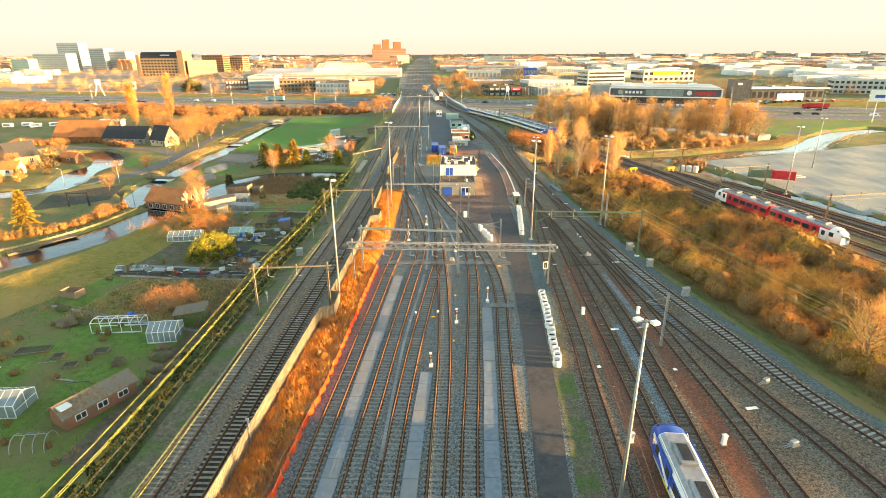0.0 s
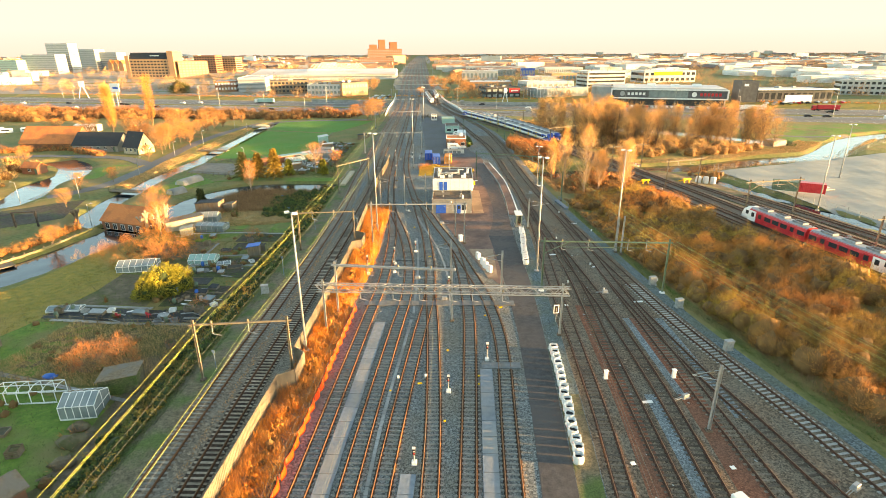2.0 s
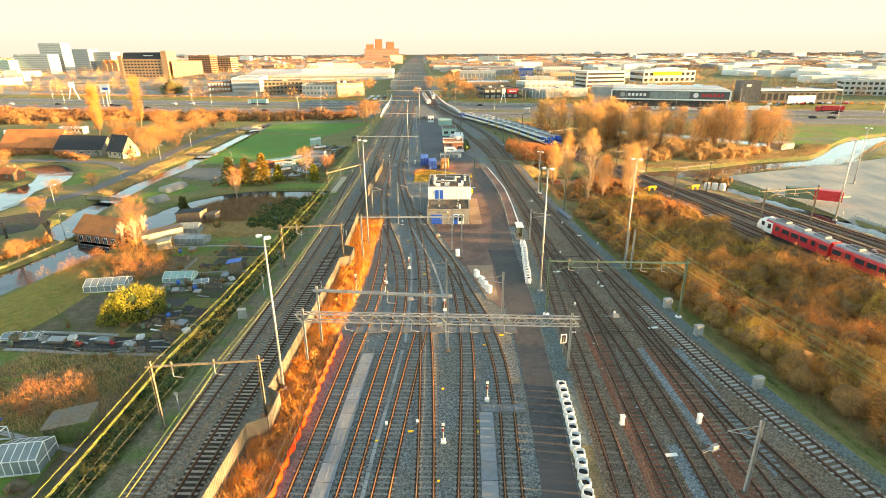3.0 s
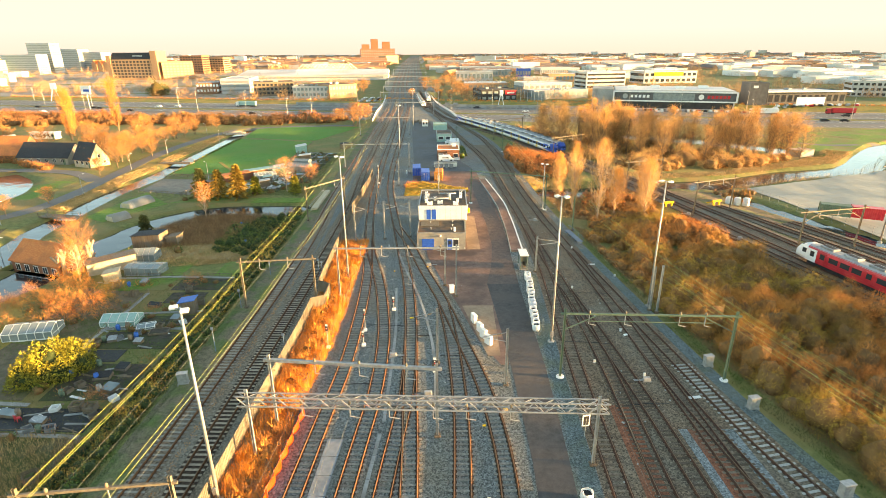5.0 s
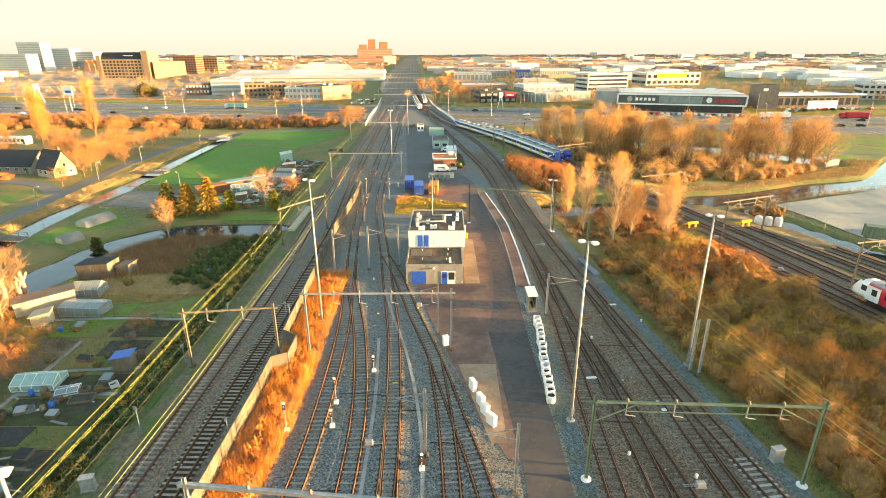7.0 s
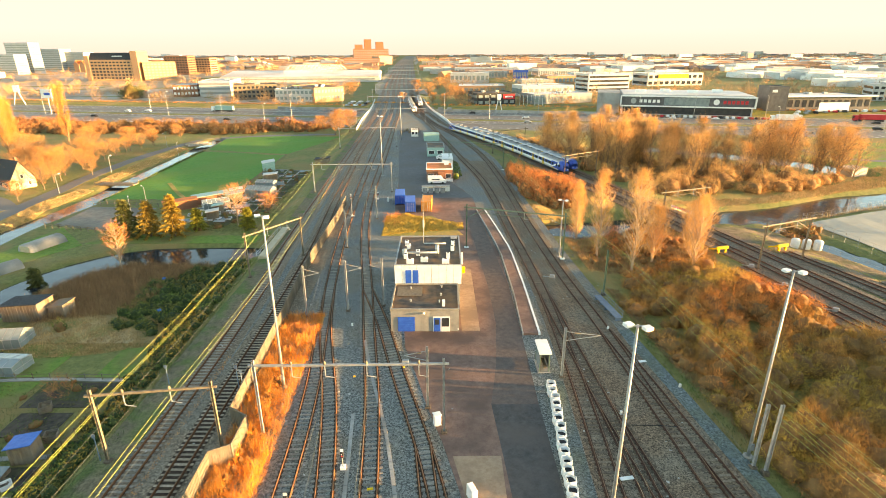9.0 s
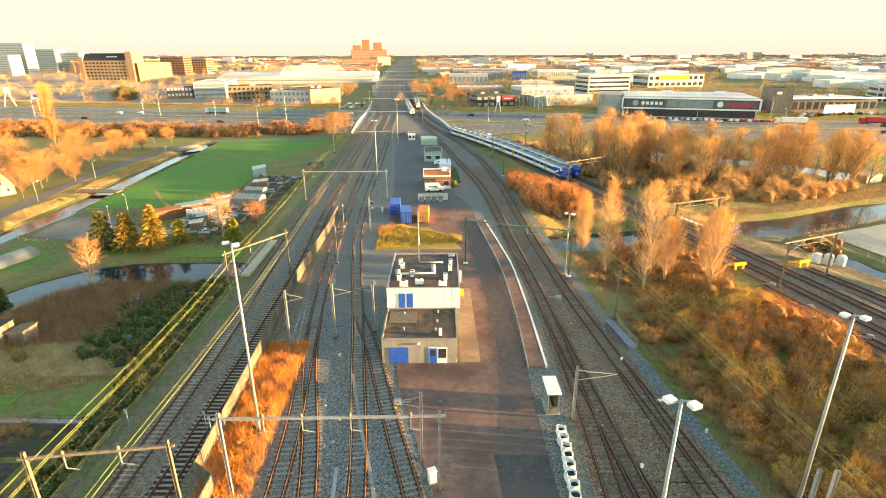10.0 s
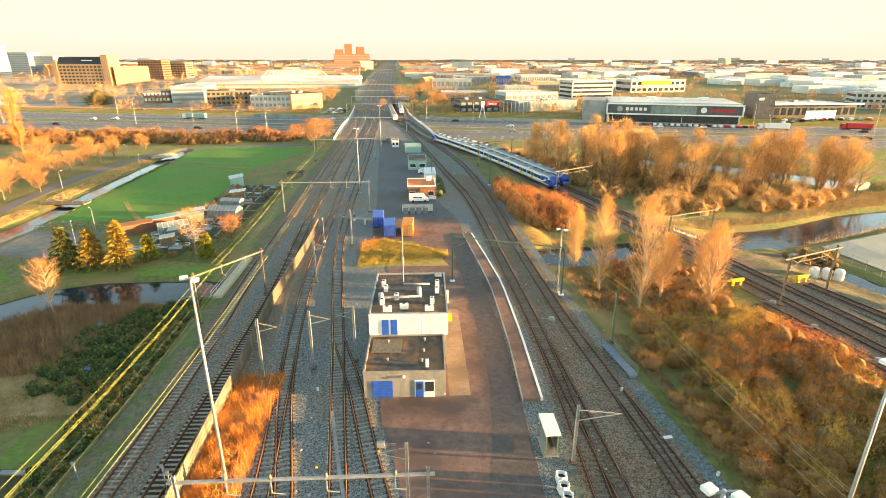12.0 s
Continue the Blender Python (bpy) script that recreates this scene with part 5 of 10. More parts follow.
for i in range(3):
    part("blind", Geo().box(7.45, -0.095, 0.3 + i * 0.2, 1.0, 0.02, 0.1), MAT["white_paint"], dr)
part("wall_lamp", Geo().lathe(4.5, -0.15, [(0.12, 2.7), (0.2, 2.85), (0.08, 3.0)], 10), MAT["white_paint"], sb, smooth=True)
part("skylight_frame", Geo().box(2.3, 5.8, 3.34, 3.6, 3.2, 0.05), MAT["rust_steel"], sb, "rusty brown roof patch")
for x, y in ((2.6, 2.4), (6.6, 2.2), (2.4, 6.6), (6.9, 7.0), (6.8, 4.4)):
    part("roof_vent", Geo().lathe(x, y, [(0.09, 3.36), (0.09, 3.6), (0.16, 3.62), (0.16, 3.72)], 8), MAT["galv"], sb)
part("roof_unit", Geo().box(7.2, 1.2, 3.36, 0.4, 0.6, 0.8, 0, 0.03), MAT["white_paint"], sb, "white cabinet on the roof")
for x, y in ((1.4, 11.4), (2.2, 9.2), (4.3, 9.9), (7.5, 9.3), (7.9, 11.6), (8.6, 14.8), (8.7, 17), (3.2, 12.8), (1.6, 15.6), (1.2, 17.2)):
    ac = part("air_conditioner", Geo().box(x, y, 6.35, 1.1 if y < 11 else 0.55, 0.45 if y < 11 else 0.9, 0.75, 0, 0.04), MAT["white_paint"], sb, "white rooftop air conditioner")
    part("grille", Geo().box(x, y, 7.1, 0.36, 0.36, 0.03, 0, 0.005), MAT["dark"], ac)
dg = Geo().tube((1.2, 12.2, 6.9), (6.2, 12.2, 6.9), 0.2, n=10).tube((6.2, 12.2, 6.9), (6.2, 15.4, 6.9), 0.2, n=10).tube((4.0, 16.4, 6.9), (7.6, 16.4, 6.9), 0.14, n=8).tube((1.2, 12.2, 6.4), (1.2, 12.2, 7.5), 0.34, n=10).tube((6.2, 13.2, 6.4), (6.2, 13.2, 7.8), 0.32, n=10)
part("duct", dg, MAT["galv"], sb, "galvanised ventilation duct", smooth=True)
part("antenna", Geo().tube((3.9, 18.5, 6.3), (3.9, 18.5, 14.5), 0.07, 0.04, 8).tube((3.9, 18.5, 9), (3.9, 18.5, 10.2), 0.16, n=8), MAT["galv"], sb)
part("mast_foot", Geo().box(8.9, 20.4, 6.35, 1.0, 0.8, 0.3, 0, 0.03), MAT["galv"], sb)
part("yellow_box", Geo().box(10.22, 10.0, 4.5, 0.45, 0.4, 0.95, 0, 0.05), MAT["yellow_paint"], sb, "yellow box on the side wall")
part("yellow_bracket", Geo().bar((9.85, 10, 5.0), (10.05, 10, 5.0), 0.1, 0.1), MAT["galv"], sb)
cabinet(7.4, 160.4, 0.9, 0.7, 1.9, 0, "white_paint", "tall white cabinet beside the service building")
part("roof_edge_rail", Geo().bar((9.2, 0, 0.35), (9.2, 21, 0.35), 0.14, 0.3), MAT["white_paint"], sb, "white kerb along the paving")


# ---- yard behind the building ----
def container(x, y, rz, material, label):
    p = thing("shipping_container", label, "container", x, y, 0.03, rz, "containers")
    rib = [(1.16 + 0.05 * (k % 4 in (1, 2)), -2.9 + k * 0.1) for k in range(59)]
    part("body", Geo().prism(rib + [(-x, y) for x, y in reversed(rib)], 0.12, 2.5), MAT[material], p)
    for sx in (-1, 1):
        for sy in (-1, 1):
            part("corner_post", Geo().box(sx * 1.16, sy * 2.96, 0, 0.14, 0.14, 2.59, 0, 0.01), MAT[material], p)
        d = part("door", Geo().box(sx * 0.57, -2.98, 0.16, 1.06, 0.06, 2.3), MAT[material], p)
        part("lock_rod", Geo().tube((sx * 0.3, -3.04, 0.2), (sx * 0.3, -3.04, 2.4), 0.025, n=6), MAT["galv"], d)
        part("lock_rod", Geo().tube((sx * 0.75, -3.04, 0.2), (sx * 0.75, -3.04, 2.4), 0.025, n=6), MAT["galv"], d)
    part("roof", Geo().box(0, 0, 2.51, 2.3, 5.85, 0.07, 0, 0.02), MAT[material], p)


container(-6.1, 202.4, 3, "blue_paint", "blue corrugated steel shipping container")
container(-3.2, 195.8, 3, "blue_paint", "blue corrugated steel shipping container")
container(0.8, 196.0, -2, "orange_paint", "rusty orange corrugated steel shipping container")


def low_building(name, x, y, w, d, h, rz, wall, roof, label, rim=0.25, band=None, windows=0, z=0.0, category="building"):
    p = thing(name, label, category, x, y, z, rz)
    part("wall", Geo().box(0, 0, -0.3, w, d, h + 0.1), MAT[wall], p)
    flat_roof(p, -w / 2 - 0.06, w / 2 + 0.06, -d / 2 - 0.06, d / 2 + 0.06, h + 0.1, rim, roof, band or wall)
    for i in range(windows):
        wx = -w / 2 + w * (i + 0.5) / windows
        f = part("window", Geo().box(wx, -d / 2 - 0.02, 0.9, w / windows * 0.7, 0.06, 1.3), MAT["white_paint"], p, "white framed window")
        part("pane", Geo().box(wx, -d / 2 - 0.055, 1.0, w / windows * 0.6, 0.03, 1.1), MAT["glass"], f)
    return p


bk = low_building("brick_office", 3.9, 229.5, 7.6, 9.5, 3.6, 1, "brick", "red_tile", "low red brick office with white trim and a flat rusty roof", 0.3, "white_paint", 3)
part("roof_hatch", Geo().box(2.2, 2.5, 3.4, 1.4, 1.4, 1.3, 0, 0.04), MAT["white_paint"], bk, "white rooftop box")
part("brick_wing", Geo().box(0.6, -5.1, -0.2, 2.2, 1.0, 3.2), MAT["brick"], bk)
for sx in (-2.4, 2.9):
    part("low_wall", Geo().box(sx, -5.2, -0.2, 2.0, 0.5, 1.0), MAT["white_paint"], bk, "white parapet wall")
lo = thing("skip_row", "row of grey waste containers before a pale wall", "bins", 2.9, 211.8, 0.03)
part("wall", Geo().box(0, 0.9, 0, 7.6, 0.35, 1.7, 0, 0.03), MAT["white_paint"], lo)
part("lean_to", Geo().box(0, 0.2, 1.68, 7.6, 1.6, 0.1), MAT["concrete"], lo)
for i in range(4):
    b = part("bin", Geo().box(-2.9 + i * 1.6, -0.9, 0, 1.25, 0.9, 1.15, 0, 0.08), MAT["grey_metal"], lo)
    part("lid", Geo().box(-2.9 + i * 1.6, -0.9, 1.15, 1.3, 0.95, 0.1, 0, 0.04), MAT["grey_metal"], b)
low_building("white_cabin", 6.6, 246.5, 3.4, 9.5, 3.2, 1, "white_paint", "white_paint", "white flat-roofed cabin with a pale roof", 0.1)
low_building("green_cabin", 2.6, 268.0, 6.2, 10, 3.4, 2, "teal", "roof_felt", "pale green flat-roofed workshop with dark roof", 0.2, "galv", 2)
low_building("green_shed", 0.8, 300.0, 6.5, 6, 2.8, 3, "teal", "teal", "mint green flat shed", 0.1)
low_building("small_hut", -6.8, 312.0, 3.0, 4, 3.0, 3, "white_paint", "roof_felt", "small white hut with dark doors", 0.15, None, 2)
for i in range(7):
    solo("sleeper_stack", Geo().box(0, 0, 0, 0.9, 2.6, 0.7, 0, 0.04).box(0.05, 0.1, 0.7, 0.8, 2.5, 0.4, 4, 0.03), MAT["rust_steel"], "stack of old timber sleepers in the yard", "timber stack", -13.5 + i * 1.3, 322 + (i % 3) * 3.4, 0.03, random.uniform(-12, 12), "timber stacks")

# ---- plants ----
RNG = np.random.default_rng(7)


def blades(pts, dirs, length, width, jitter=0.35):
    """Thin twig or leaf blades from places along directions, as arrays of corners."""
    n = len(pts)
    d = dirs + RNG.normal(0, jitter, (n, 3))
    d /= np.linalg.norm(d, axis=1)[:, None] + 1e-9
    s = np.cross(d, RNG.normal(0, 1, (n, 3)))
    s /= np.linalg.norm(s, axis=1)[:, None] + 1e-9
    ln = length * RNG.uniform(0.6, 1.3, (n, 1))
    w = width * RNG.uniform(0.7, 1.3, (n, 1))
    tri = np.stack([pts - s * w / 2, pts + s * w / 2, pts + d * ln], 1)
    return tri.reshape(-1, 3)


def blade_mesh(name, arrays, material, core=None):
    v = np.concatenate(arrays)
    me = bpy.data.meshes.new(name)
    n = len(v) // 3
    verts, faces = v, np.arange(n * 3).reshape(-1, 3)
    me.vertices.add(len(verts))
    me.vertices.foreach_set("co", verts.ravel().astype(np.float32))
    me.loops.add(n * 3)
    me.loops.foreach_set("vertex_index", faces.ravel().astype(np.int32))
    me.polygons.add(n)
    me.polygons.foreach_set("loop_start", (np.arange(n) * 3).astype(np.int32))
    me.update(calc_edges=True)
    me.materials.append(material)
    return me


def dome(n, cx, cy, cz, r, h, inner=0.35, up=0.55):
    """Places in the outer part of a rounded bush, and the ways outward."""
    u = RNG.normal(0, 1, (n, 3))
    u[:, 2] = np.abs(u[:, 2]) * 0.9
    u /= np.linalg.norm(u, axis=1)[:, None]
    k = RNG.uniform(inner, 0.92, (n, 1)) ** 0.6
    lump = 1 + 0.22 * np.sin(u[:, :1] * 5 + cx) * np.sin(u[:, 1:2] * 4 + cy) + 0.15 * np.sin(u[:, 2:3] * 7 + cx * 2)
    p = u * k * lump * np.array([r, r, h]) + np.array([cx, cy, cz])
    return p, u + np.array([0, 0, up])


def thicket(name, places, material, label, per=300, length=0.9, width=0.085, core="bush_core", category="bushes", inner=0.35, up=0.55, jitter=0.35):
    """A mass of bushes: twigs over dark lumpy hearts that paint the shade inside."""
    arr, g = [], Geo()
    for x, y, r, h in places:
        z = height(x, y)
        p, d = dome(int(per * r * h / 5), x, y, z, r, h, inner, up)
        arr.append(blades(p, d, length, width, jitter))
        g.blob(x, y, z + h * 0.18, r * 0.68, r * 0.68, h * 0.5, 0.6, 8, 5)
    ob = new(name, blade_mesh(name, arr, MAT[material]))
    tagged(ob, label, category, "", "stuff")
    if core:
        part("inner_fill", g, MAT[core], ob, "", True, "stuff")
    return ob


def scatter(poly, gap, r, h, seed=1, jitter=0.5):
    """Bushes (x, y, radius, height) over a plan outline."""
    rr = random.Random(seed)
    xs, ys = [p[0] for p in poly], [p[1] for p in poly]
    out, y = [], min(ys)
    while y < max(ys):
        x = min(xs) + rr.uniform(0, gap)
        while x < max(xs):
            px, py = x + rr.uniform(-1, 1) * gap * jitter, y + rr.uniform(-1, 1) * gap * jitter
            c = False
            for (x1, y1), (x2, y2) in zip(poly, poly[1:] + poly[:1]):
                if (y1 > py) != (y2 > py) and px < (x2 - x1) * (py - y1) / (y2 - y1) + x1:
                    c = not c
            if c:
                k = rr.uniform(0.7, 1.3) * (0.8 + 0.35 * noise.noise(Vector((px * 0.07, py * 0.07, seed))))
                out.append((px, py, r * k, h * k))
            x += gap
        y += gap * 0.85
    return out


def sward(name, poly, n, material, label, tall=0.8, width=0.05, lean=0.3, category="grass", floor=None):
    """Standing grass or reed over a plan outline."""
    xs, ys = np.array([p[0] for p in poly]), np.array([p[1] for p in poly])
    pts = np.empty((0, 2))
    while len(pts) < n:
        q = np.stack([RNG.uniform(xs.min(), xs.max(), n), RNG.uniform(ys.min(), ys.max(), n)], 1)
        c = np.zeros(n, bool)
        for i in range(len(poly)):
            x1, y1, x2, y2 = xs[i - 1], ys[i - 1], xs[i], ys[i]
            if y1 != y2:
                c ^= ((y1 > q[:, 1]) != (y2 > q[:, 1])) & (q[:, 0] < (x2 - x1) * (q[:, 1] - y1) / (y2 - y1) + x1)
        pts = np.concatenate([pts, q[c]])
    pts = pts[:n]
    z = terrain(pts[:, 0], pts[:, 1]) if floor is None else np.full(n, floor)
    clump = 0.6 + 0.5 * np.sin(pts[:, 0] * 1.9 + np.sin(pts[:, 1] * 1.3)) * np.sin(pts[:, 1] * 1.7)
    p = np.column_stack([pts, z - 0.05])
    d = np.column_stack([RNG.normal(0, lean, (n, 2)), np.ones(n)])
    arr = blades(p, d, tall, width, 0.12)
    arr.reshape(-1, 3, 3)[:, 2, 2] += (clump - 0.6) * tall * 0.6
    return tagged(new(name, blade_mesh(name, [arr], MAT[material])), label, category, "", "stuff")


def grow(h, spread, limbs, up, seed, trunk_r, low=0.25, narrow=False, high=0.97):
    """Trunk and limbs of a bare tree, and the places where its twigs sit."""
    rr = random.Random(seed)
    g, tips, ways = Geo(), [], []
    knots = [Vector((0, 0, -0.3))]
    for i in range(1, 7):
        knots.append(Vector((rr.uniform(-1, 1) * 0.02 * h, rr.uniform(-1, 1) * 0.02 * h, h * 0.93 * i / 6)))
    for i in range(6):
        g.tube(knots[i], knots[i + 1], trunk_r * (1 - i / 6.6), trunk_r * (1 - (i + 1) / 6.6), 7, False)
    for i in range(limbs):
        t = low + (high - low) * (i + rr.random()) / limbs
        k = min(5, int(t * 6))
        base = knots[k].lerp(knots[k + 1], t * 6 - k)
        a = i * 2.399 + rr.uniform(-0.4, 0.4)
        fall = math.sin(math.pi * min(1, (t - low) / (1 - low) * 0.8 + 0.22)) if not narrow else 0.75 + 0.25 * math.sin(math.pi * t)
        ln = spread * fall * rr.uniform(0.75, 1.15)
        d = Vector((math.cos(a), math.sin(a), up + rr.uniform(-0.15, 0.25))).normalized()
        r0 = trunk_r * (1 - t) * 0.55 + 0.025
        p = base
        for s in range(3):
            q = p + (d + Vector((rr.uniform(-0.2, 0.2), rr.uniform(-0.2, 0.2), 0.12 * s))).normalized() * ln / 3
            g.tube(p, q, r0 * (1 - s / 3.4), r0 * (1 - (s + 1) / 3.4), 4, False)
            for b in range(2):
                e = q + (d + Vector((rr.uniform(-1, 1), rr.uniform(-1, 1), rr.uniform(-0.1, 0.8)))).normalized() * ln * 0.33
                g.tube(q, e, r0 * 0.4, 0.012, 3, False)
                for f in np.linspace(0.1, 1, 6):
                    tips.append(q.lerp(e, float(f)))
                    ways.append((e - q).normalized())
            for f in (0.35, 0.8):
                tips.append(p.lerp(q, f))
                ways.append(d)
            p = q
    return g, np.array([tuple(t) for t in tips]), np.array([tuple(t) for t in ways])


def bare_tree(name, h, spread, limbs, up, seed, trunk_r, twig, bark, label, x, y, z=None, per=9, length=0.9, width=0.05, low=0.25, narrow=False, category="tree", group="", high=0.97):
    g, tips, ways = grow(h, spread, limbs, up, seed, trunk_r, low, narrow, high)
    p = thing(name, label, category, x, y, height(x, y) if z is None else z, seed * 37 % 360, group)
    part("trunk", g, MAT[bark], p, "", True)
    t, w = np.repeat(tips, per, 0), np.repeat(ways, per, 0)
    t = t + RNG.normal(0, length * 0.3, t.shape)
    part("crown", blade_mesh("crown", [blades(t, w + np.array([0, 0, 0.3]), length, width, 0.5)], MAT[twig]), None, p, "fine bare twigs")
    return p


def conifer(h, r, seed, x, y, material="evergreen", label="dark green conifer with drooping branches"):
    rr = random.Random(seed)
    p = thing("conifer", label, "tree", x, y, height(x, y), 0, "garden conifers")
    part("trunk", Geo().tube((0, 0, -0.2), (0, 0, h * 0.95), 0.16, 0.03, 7), MAT["bark"], p)
    pts, ways = [], []
    for i in range(int(h * 7)):
        t = 0.06 + 0.94 * (i / (h * 7)) ** 0.9
        a = i * 2.399
        ln = r * (1 - t) ** 0.8 * rr.uniform(0.7, 1.2) + 0.2
        for f in np.linspace(0.15, 1, 9):
            for _ in range(13):
                pts.append((math.cos(a) * ln * f + rr.uniform(-0.12, 0.12), math.sin(a) * ln * f + rr.uniform(-0.12, 0.12), h * t - 0.25 * ln * f * f + rr.uniform(-0.1, 0.1)))
                ways.append((math.cos(a) + rr.uniform(-0.6, 0.6), math.sin(a) + rr.uniform(-0.6, 0.6), -0.25))
    part("crown", blade_mesh("crown", [blades(np.array(pts), np.array(ways), 0.62, 0.26, 0.3)], MAT[material]), None, p)
    return p


def hedge_line(line, half, h, gap=1.0, seed=3):
    rr = random.Random(seed)
    return [(x + rr.uniform(-half, half) * 0.5, y, half * rr.uniform(0.8, 1.3), h * rr.uniform(0.7, 1.25)) for x, y, _ in along(smooth_line(line, 2.0), gap)]


# thickets beside the eastern sidings
EAST = [(56, 30), (51.0, 47), (47.6, 60), (44.6, 71), (41.4, 84), (38.4, 98), (35.6, 112), (32.6, 132), (31.6, 148), (34, 156), (46, 160), (53, 156), (58, 140), (62, 122), (67, 100), (72, 80), (76, 60), (72, 30)]
spots = scatter(EAST, 2.7, 2.7, 4.1, 4, 0.6)
spots = [(x, y, r * (0.85 if x < x_at(RIGHT_EDGE, y) + 5.5 or y > 150 else 1), h * (0.6 if x < x_at(RIGHT_EDGE, y) + 5.5 or y > 150 else 1)) for x, y, r, h in spots]
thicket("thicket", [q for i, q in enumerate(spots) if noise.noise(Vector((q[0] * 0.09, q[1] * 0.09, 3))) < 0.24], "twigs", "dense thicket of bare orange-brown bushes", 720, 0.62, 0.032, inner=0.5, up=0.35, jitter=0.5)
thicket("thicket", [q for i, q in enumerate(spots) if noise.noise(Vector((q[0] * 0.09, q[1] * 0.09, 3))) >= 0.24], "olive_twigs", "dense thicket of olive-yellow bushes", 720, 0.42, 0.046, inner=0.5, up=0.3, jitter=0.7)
sward("bank_weeds", [(52, 36), (57, 36), (50, 60), (44, 84), (41, 98), (38, 112), (34.5, 132), (33, 150), (30.6, 150), (32, 130), (35, 108), (38, 92), (43, 68)], 30000, "brown_reed", "brown dead stalks on the bank below the bushes", 0.45, 0.05)
sward("bank_weeds", [(50, 36), (54, 36), (46, 62), (40, 84), (37, 98), (33.5, 118), (31.5, 140), (30.2, 140), (32, 112), (35.5, 92), (40, 72)], 16000, "weeds", "green weeds at the foot of the bank", 0.25, 0.05)
sward("dry_tussocks", [(30, 158), (42, 157), (54, 160), (60, 176), (52, 182), (36, 180), (29, 174)], 26000, "brown_reed", "brown tussock grass under the willows", 0.6, 0.05)
thicket("thicket", scatter([(31, 160), (40, 158), (53, 163), (55, 174), (44, 172), (33, 170)], 3.0, 1.2, 1.5, 16), "twigs", "low orange scrub under the willows", 420, 0.6, 0.03, inner=0.5)
thicket("thicket", scatter([(27.5, 203), (36, 197), (40, 203), (36, 222), (29, 238), (25, 244), (24.5, 228)], 2.0, 1.9, 4.4, 5), "red_twigs", "dense rust-red bare bushes beside the branch line", 330, 0.9, 0.06)
thicket("thicket", scatter([(36, 168), (44, 164), (52, 171), (49, 178), (39, 177)], 2.0, 1.3, 2.0, 6), "red_twigs", "low rust-red bushes beside the ditch", 260, 0.7, 0.06)
WATER_DOMES = [(q[0], q[1], q[2] * 1.25, q[2] * 1.5) for q in ((67, 213.5, 3.6), (72, 219, 4.2), (79, 214, 2.6), (85, 221, 4.6), (91, 214.5, 2.6), (95, 216, 2.8), (99.5, 215.5, 2.7), (104, 217, 3.0), (108.5, 218, 2.7), (112, 221, 2.6), (117, 224, 2.4), (122, 226, 2.2), (62, 216, 2.4), (75, 212, 2.4), (98, 222, 3.0), (107, 225, 3.2))]
thicket("thicket", WATER_DOMES, "pale_twigs", "rounded bare orange-brown bushes along the water", 760, 0.7, 0.03, inner=0.62, up=0.45, jitter=0.6)
thicket("thicket", scatter([(52, 225), (70, 224), (100, 229), (106, 236), (72, 268), (50, 290), (34, 300), (46, 262)], 4.4, 3.0, 4.2, 9), "pale_twigs", "bare orange-brown undergrowth between the trees", 260, 0.8, 0.036, inner=0.6, up=0.5)
thicket("thicket", scatter([(76, 182), (84, 186), (88, 180), (80, 172)], 2.0, 1.3, 1.9, 10), "twigs", "low brown scrub beside the fence", 200, 0.7, 0.07)
sward("bank_grass", [(29, 186), (37, 190), (40, 199), (28, 200), (23, 206), (22, 192)], 9000, "reed", "yellow dry bank grass beside the siding", 0.4, 0.07)
sward("bank_grass", [(56, 197), (90, 203), (114, 213), (136, 220), (158, 241), (150, 246), (128, 226), (90, 208), (58, 204)], 16000, "reed", "yellow dry bank grass along the water", 0.6, 0.09)
sward("reed_bank", [(86, 188), (92, 190), (116, 200), (140, 207), (163, 228), (185, 247), (183, 251), (160, 232), (137, 211), (112, 204), (88, 194)], 14000, "reed", "pale dry reed beside the paved lot", 1.2, 0.09)
sward("bank_grass", [(30, 157), (52, 162), (58, 172), (40, 166), (30, 166)], 6000, "reed", "dry tussock grass beside the path", 0.4, 0.07)
for i, (x, y, h, s) in enumerate(((38.4, 159.6, 21, 5.0), (34.0, 166.5, 19, 3.6), (48.8, 158.5, 15, 4.4), (32.5, 177, 14, 2.6), (50.5, 163.5, 11, 4.0), (43.5, 163.5, 12, 4.2))):
    bare_tree("willow_tree", h * 0.95, s, 54, 1.5, 11 + i, 0.26, "pale_twigs", "birch_bark", "tall slender bare willow with upright orange twigs", x, y, None, 2, 1.0, 0.03, 0.06, group="willows")
proto = [bare_tree("poplar_tree", h, sp, lm, up, 31 + i, 0.2, "pale_twigs", "bark", lb, 58 + i * 7, 240 + i * 5, -1.2, 2, 1.1, 0.034, 0.05, group="poplars", high=hi) for i, (h, sp, lm, up, hi, lb) in enumerate(((15, 7.0, 34, 1.5, 0.97, "tall bare poplar with fine orange twigs"), (12.5, 7.0, 34, 0.8, 0.95, "broad bare poplar with fine orange twigs"), (16.5, 6.0, 36, 2.0, 0.97, "slender bare poplar with fine orange twigs")))]
rr = random.Random(5)
for i in range(96):
    x, y = (rr.uniform(44, 84), rr.uniform(226, 284)) if i % 2 else (rr.uniform(70, 136), rr.uniform(226, 250))
    if x < 52 and y < 240 or (y - 240) * 1.1 > 137 - x or any(math.hypot(q.x - x, q.y - y) < 9 for q in BACKPOND):
        continue
    copy_thing(proto[i % 3], pose(x, y, -1.2, 0, 0, rr.uniform(0, 360)) @ Matrix.Scale(rr.uniform(0.75, 1.12), 4))
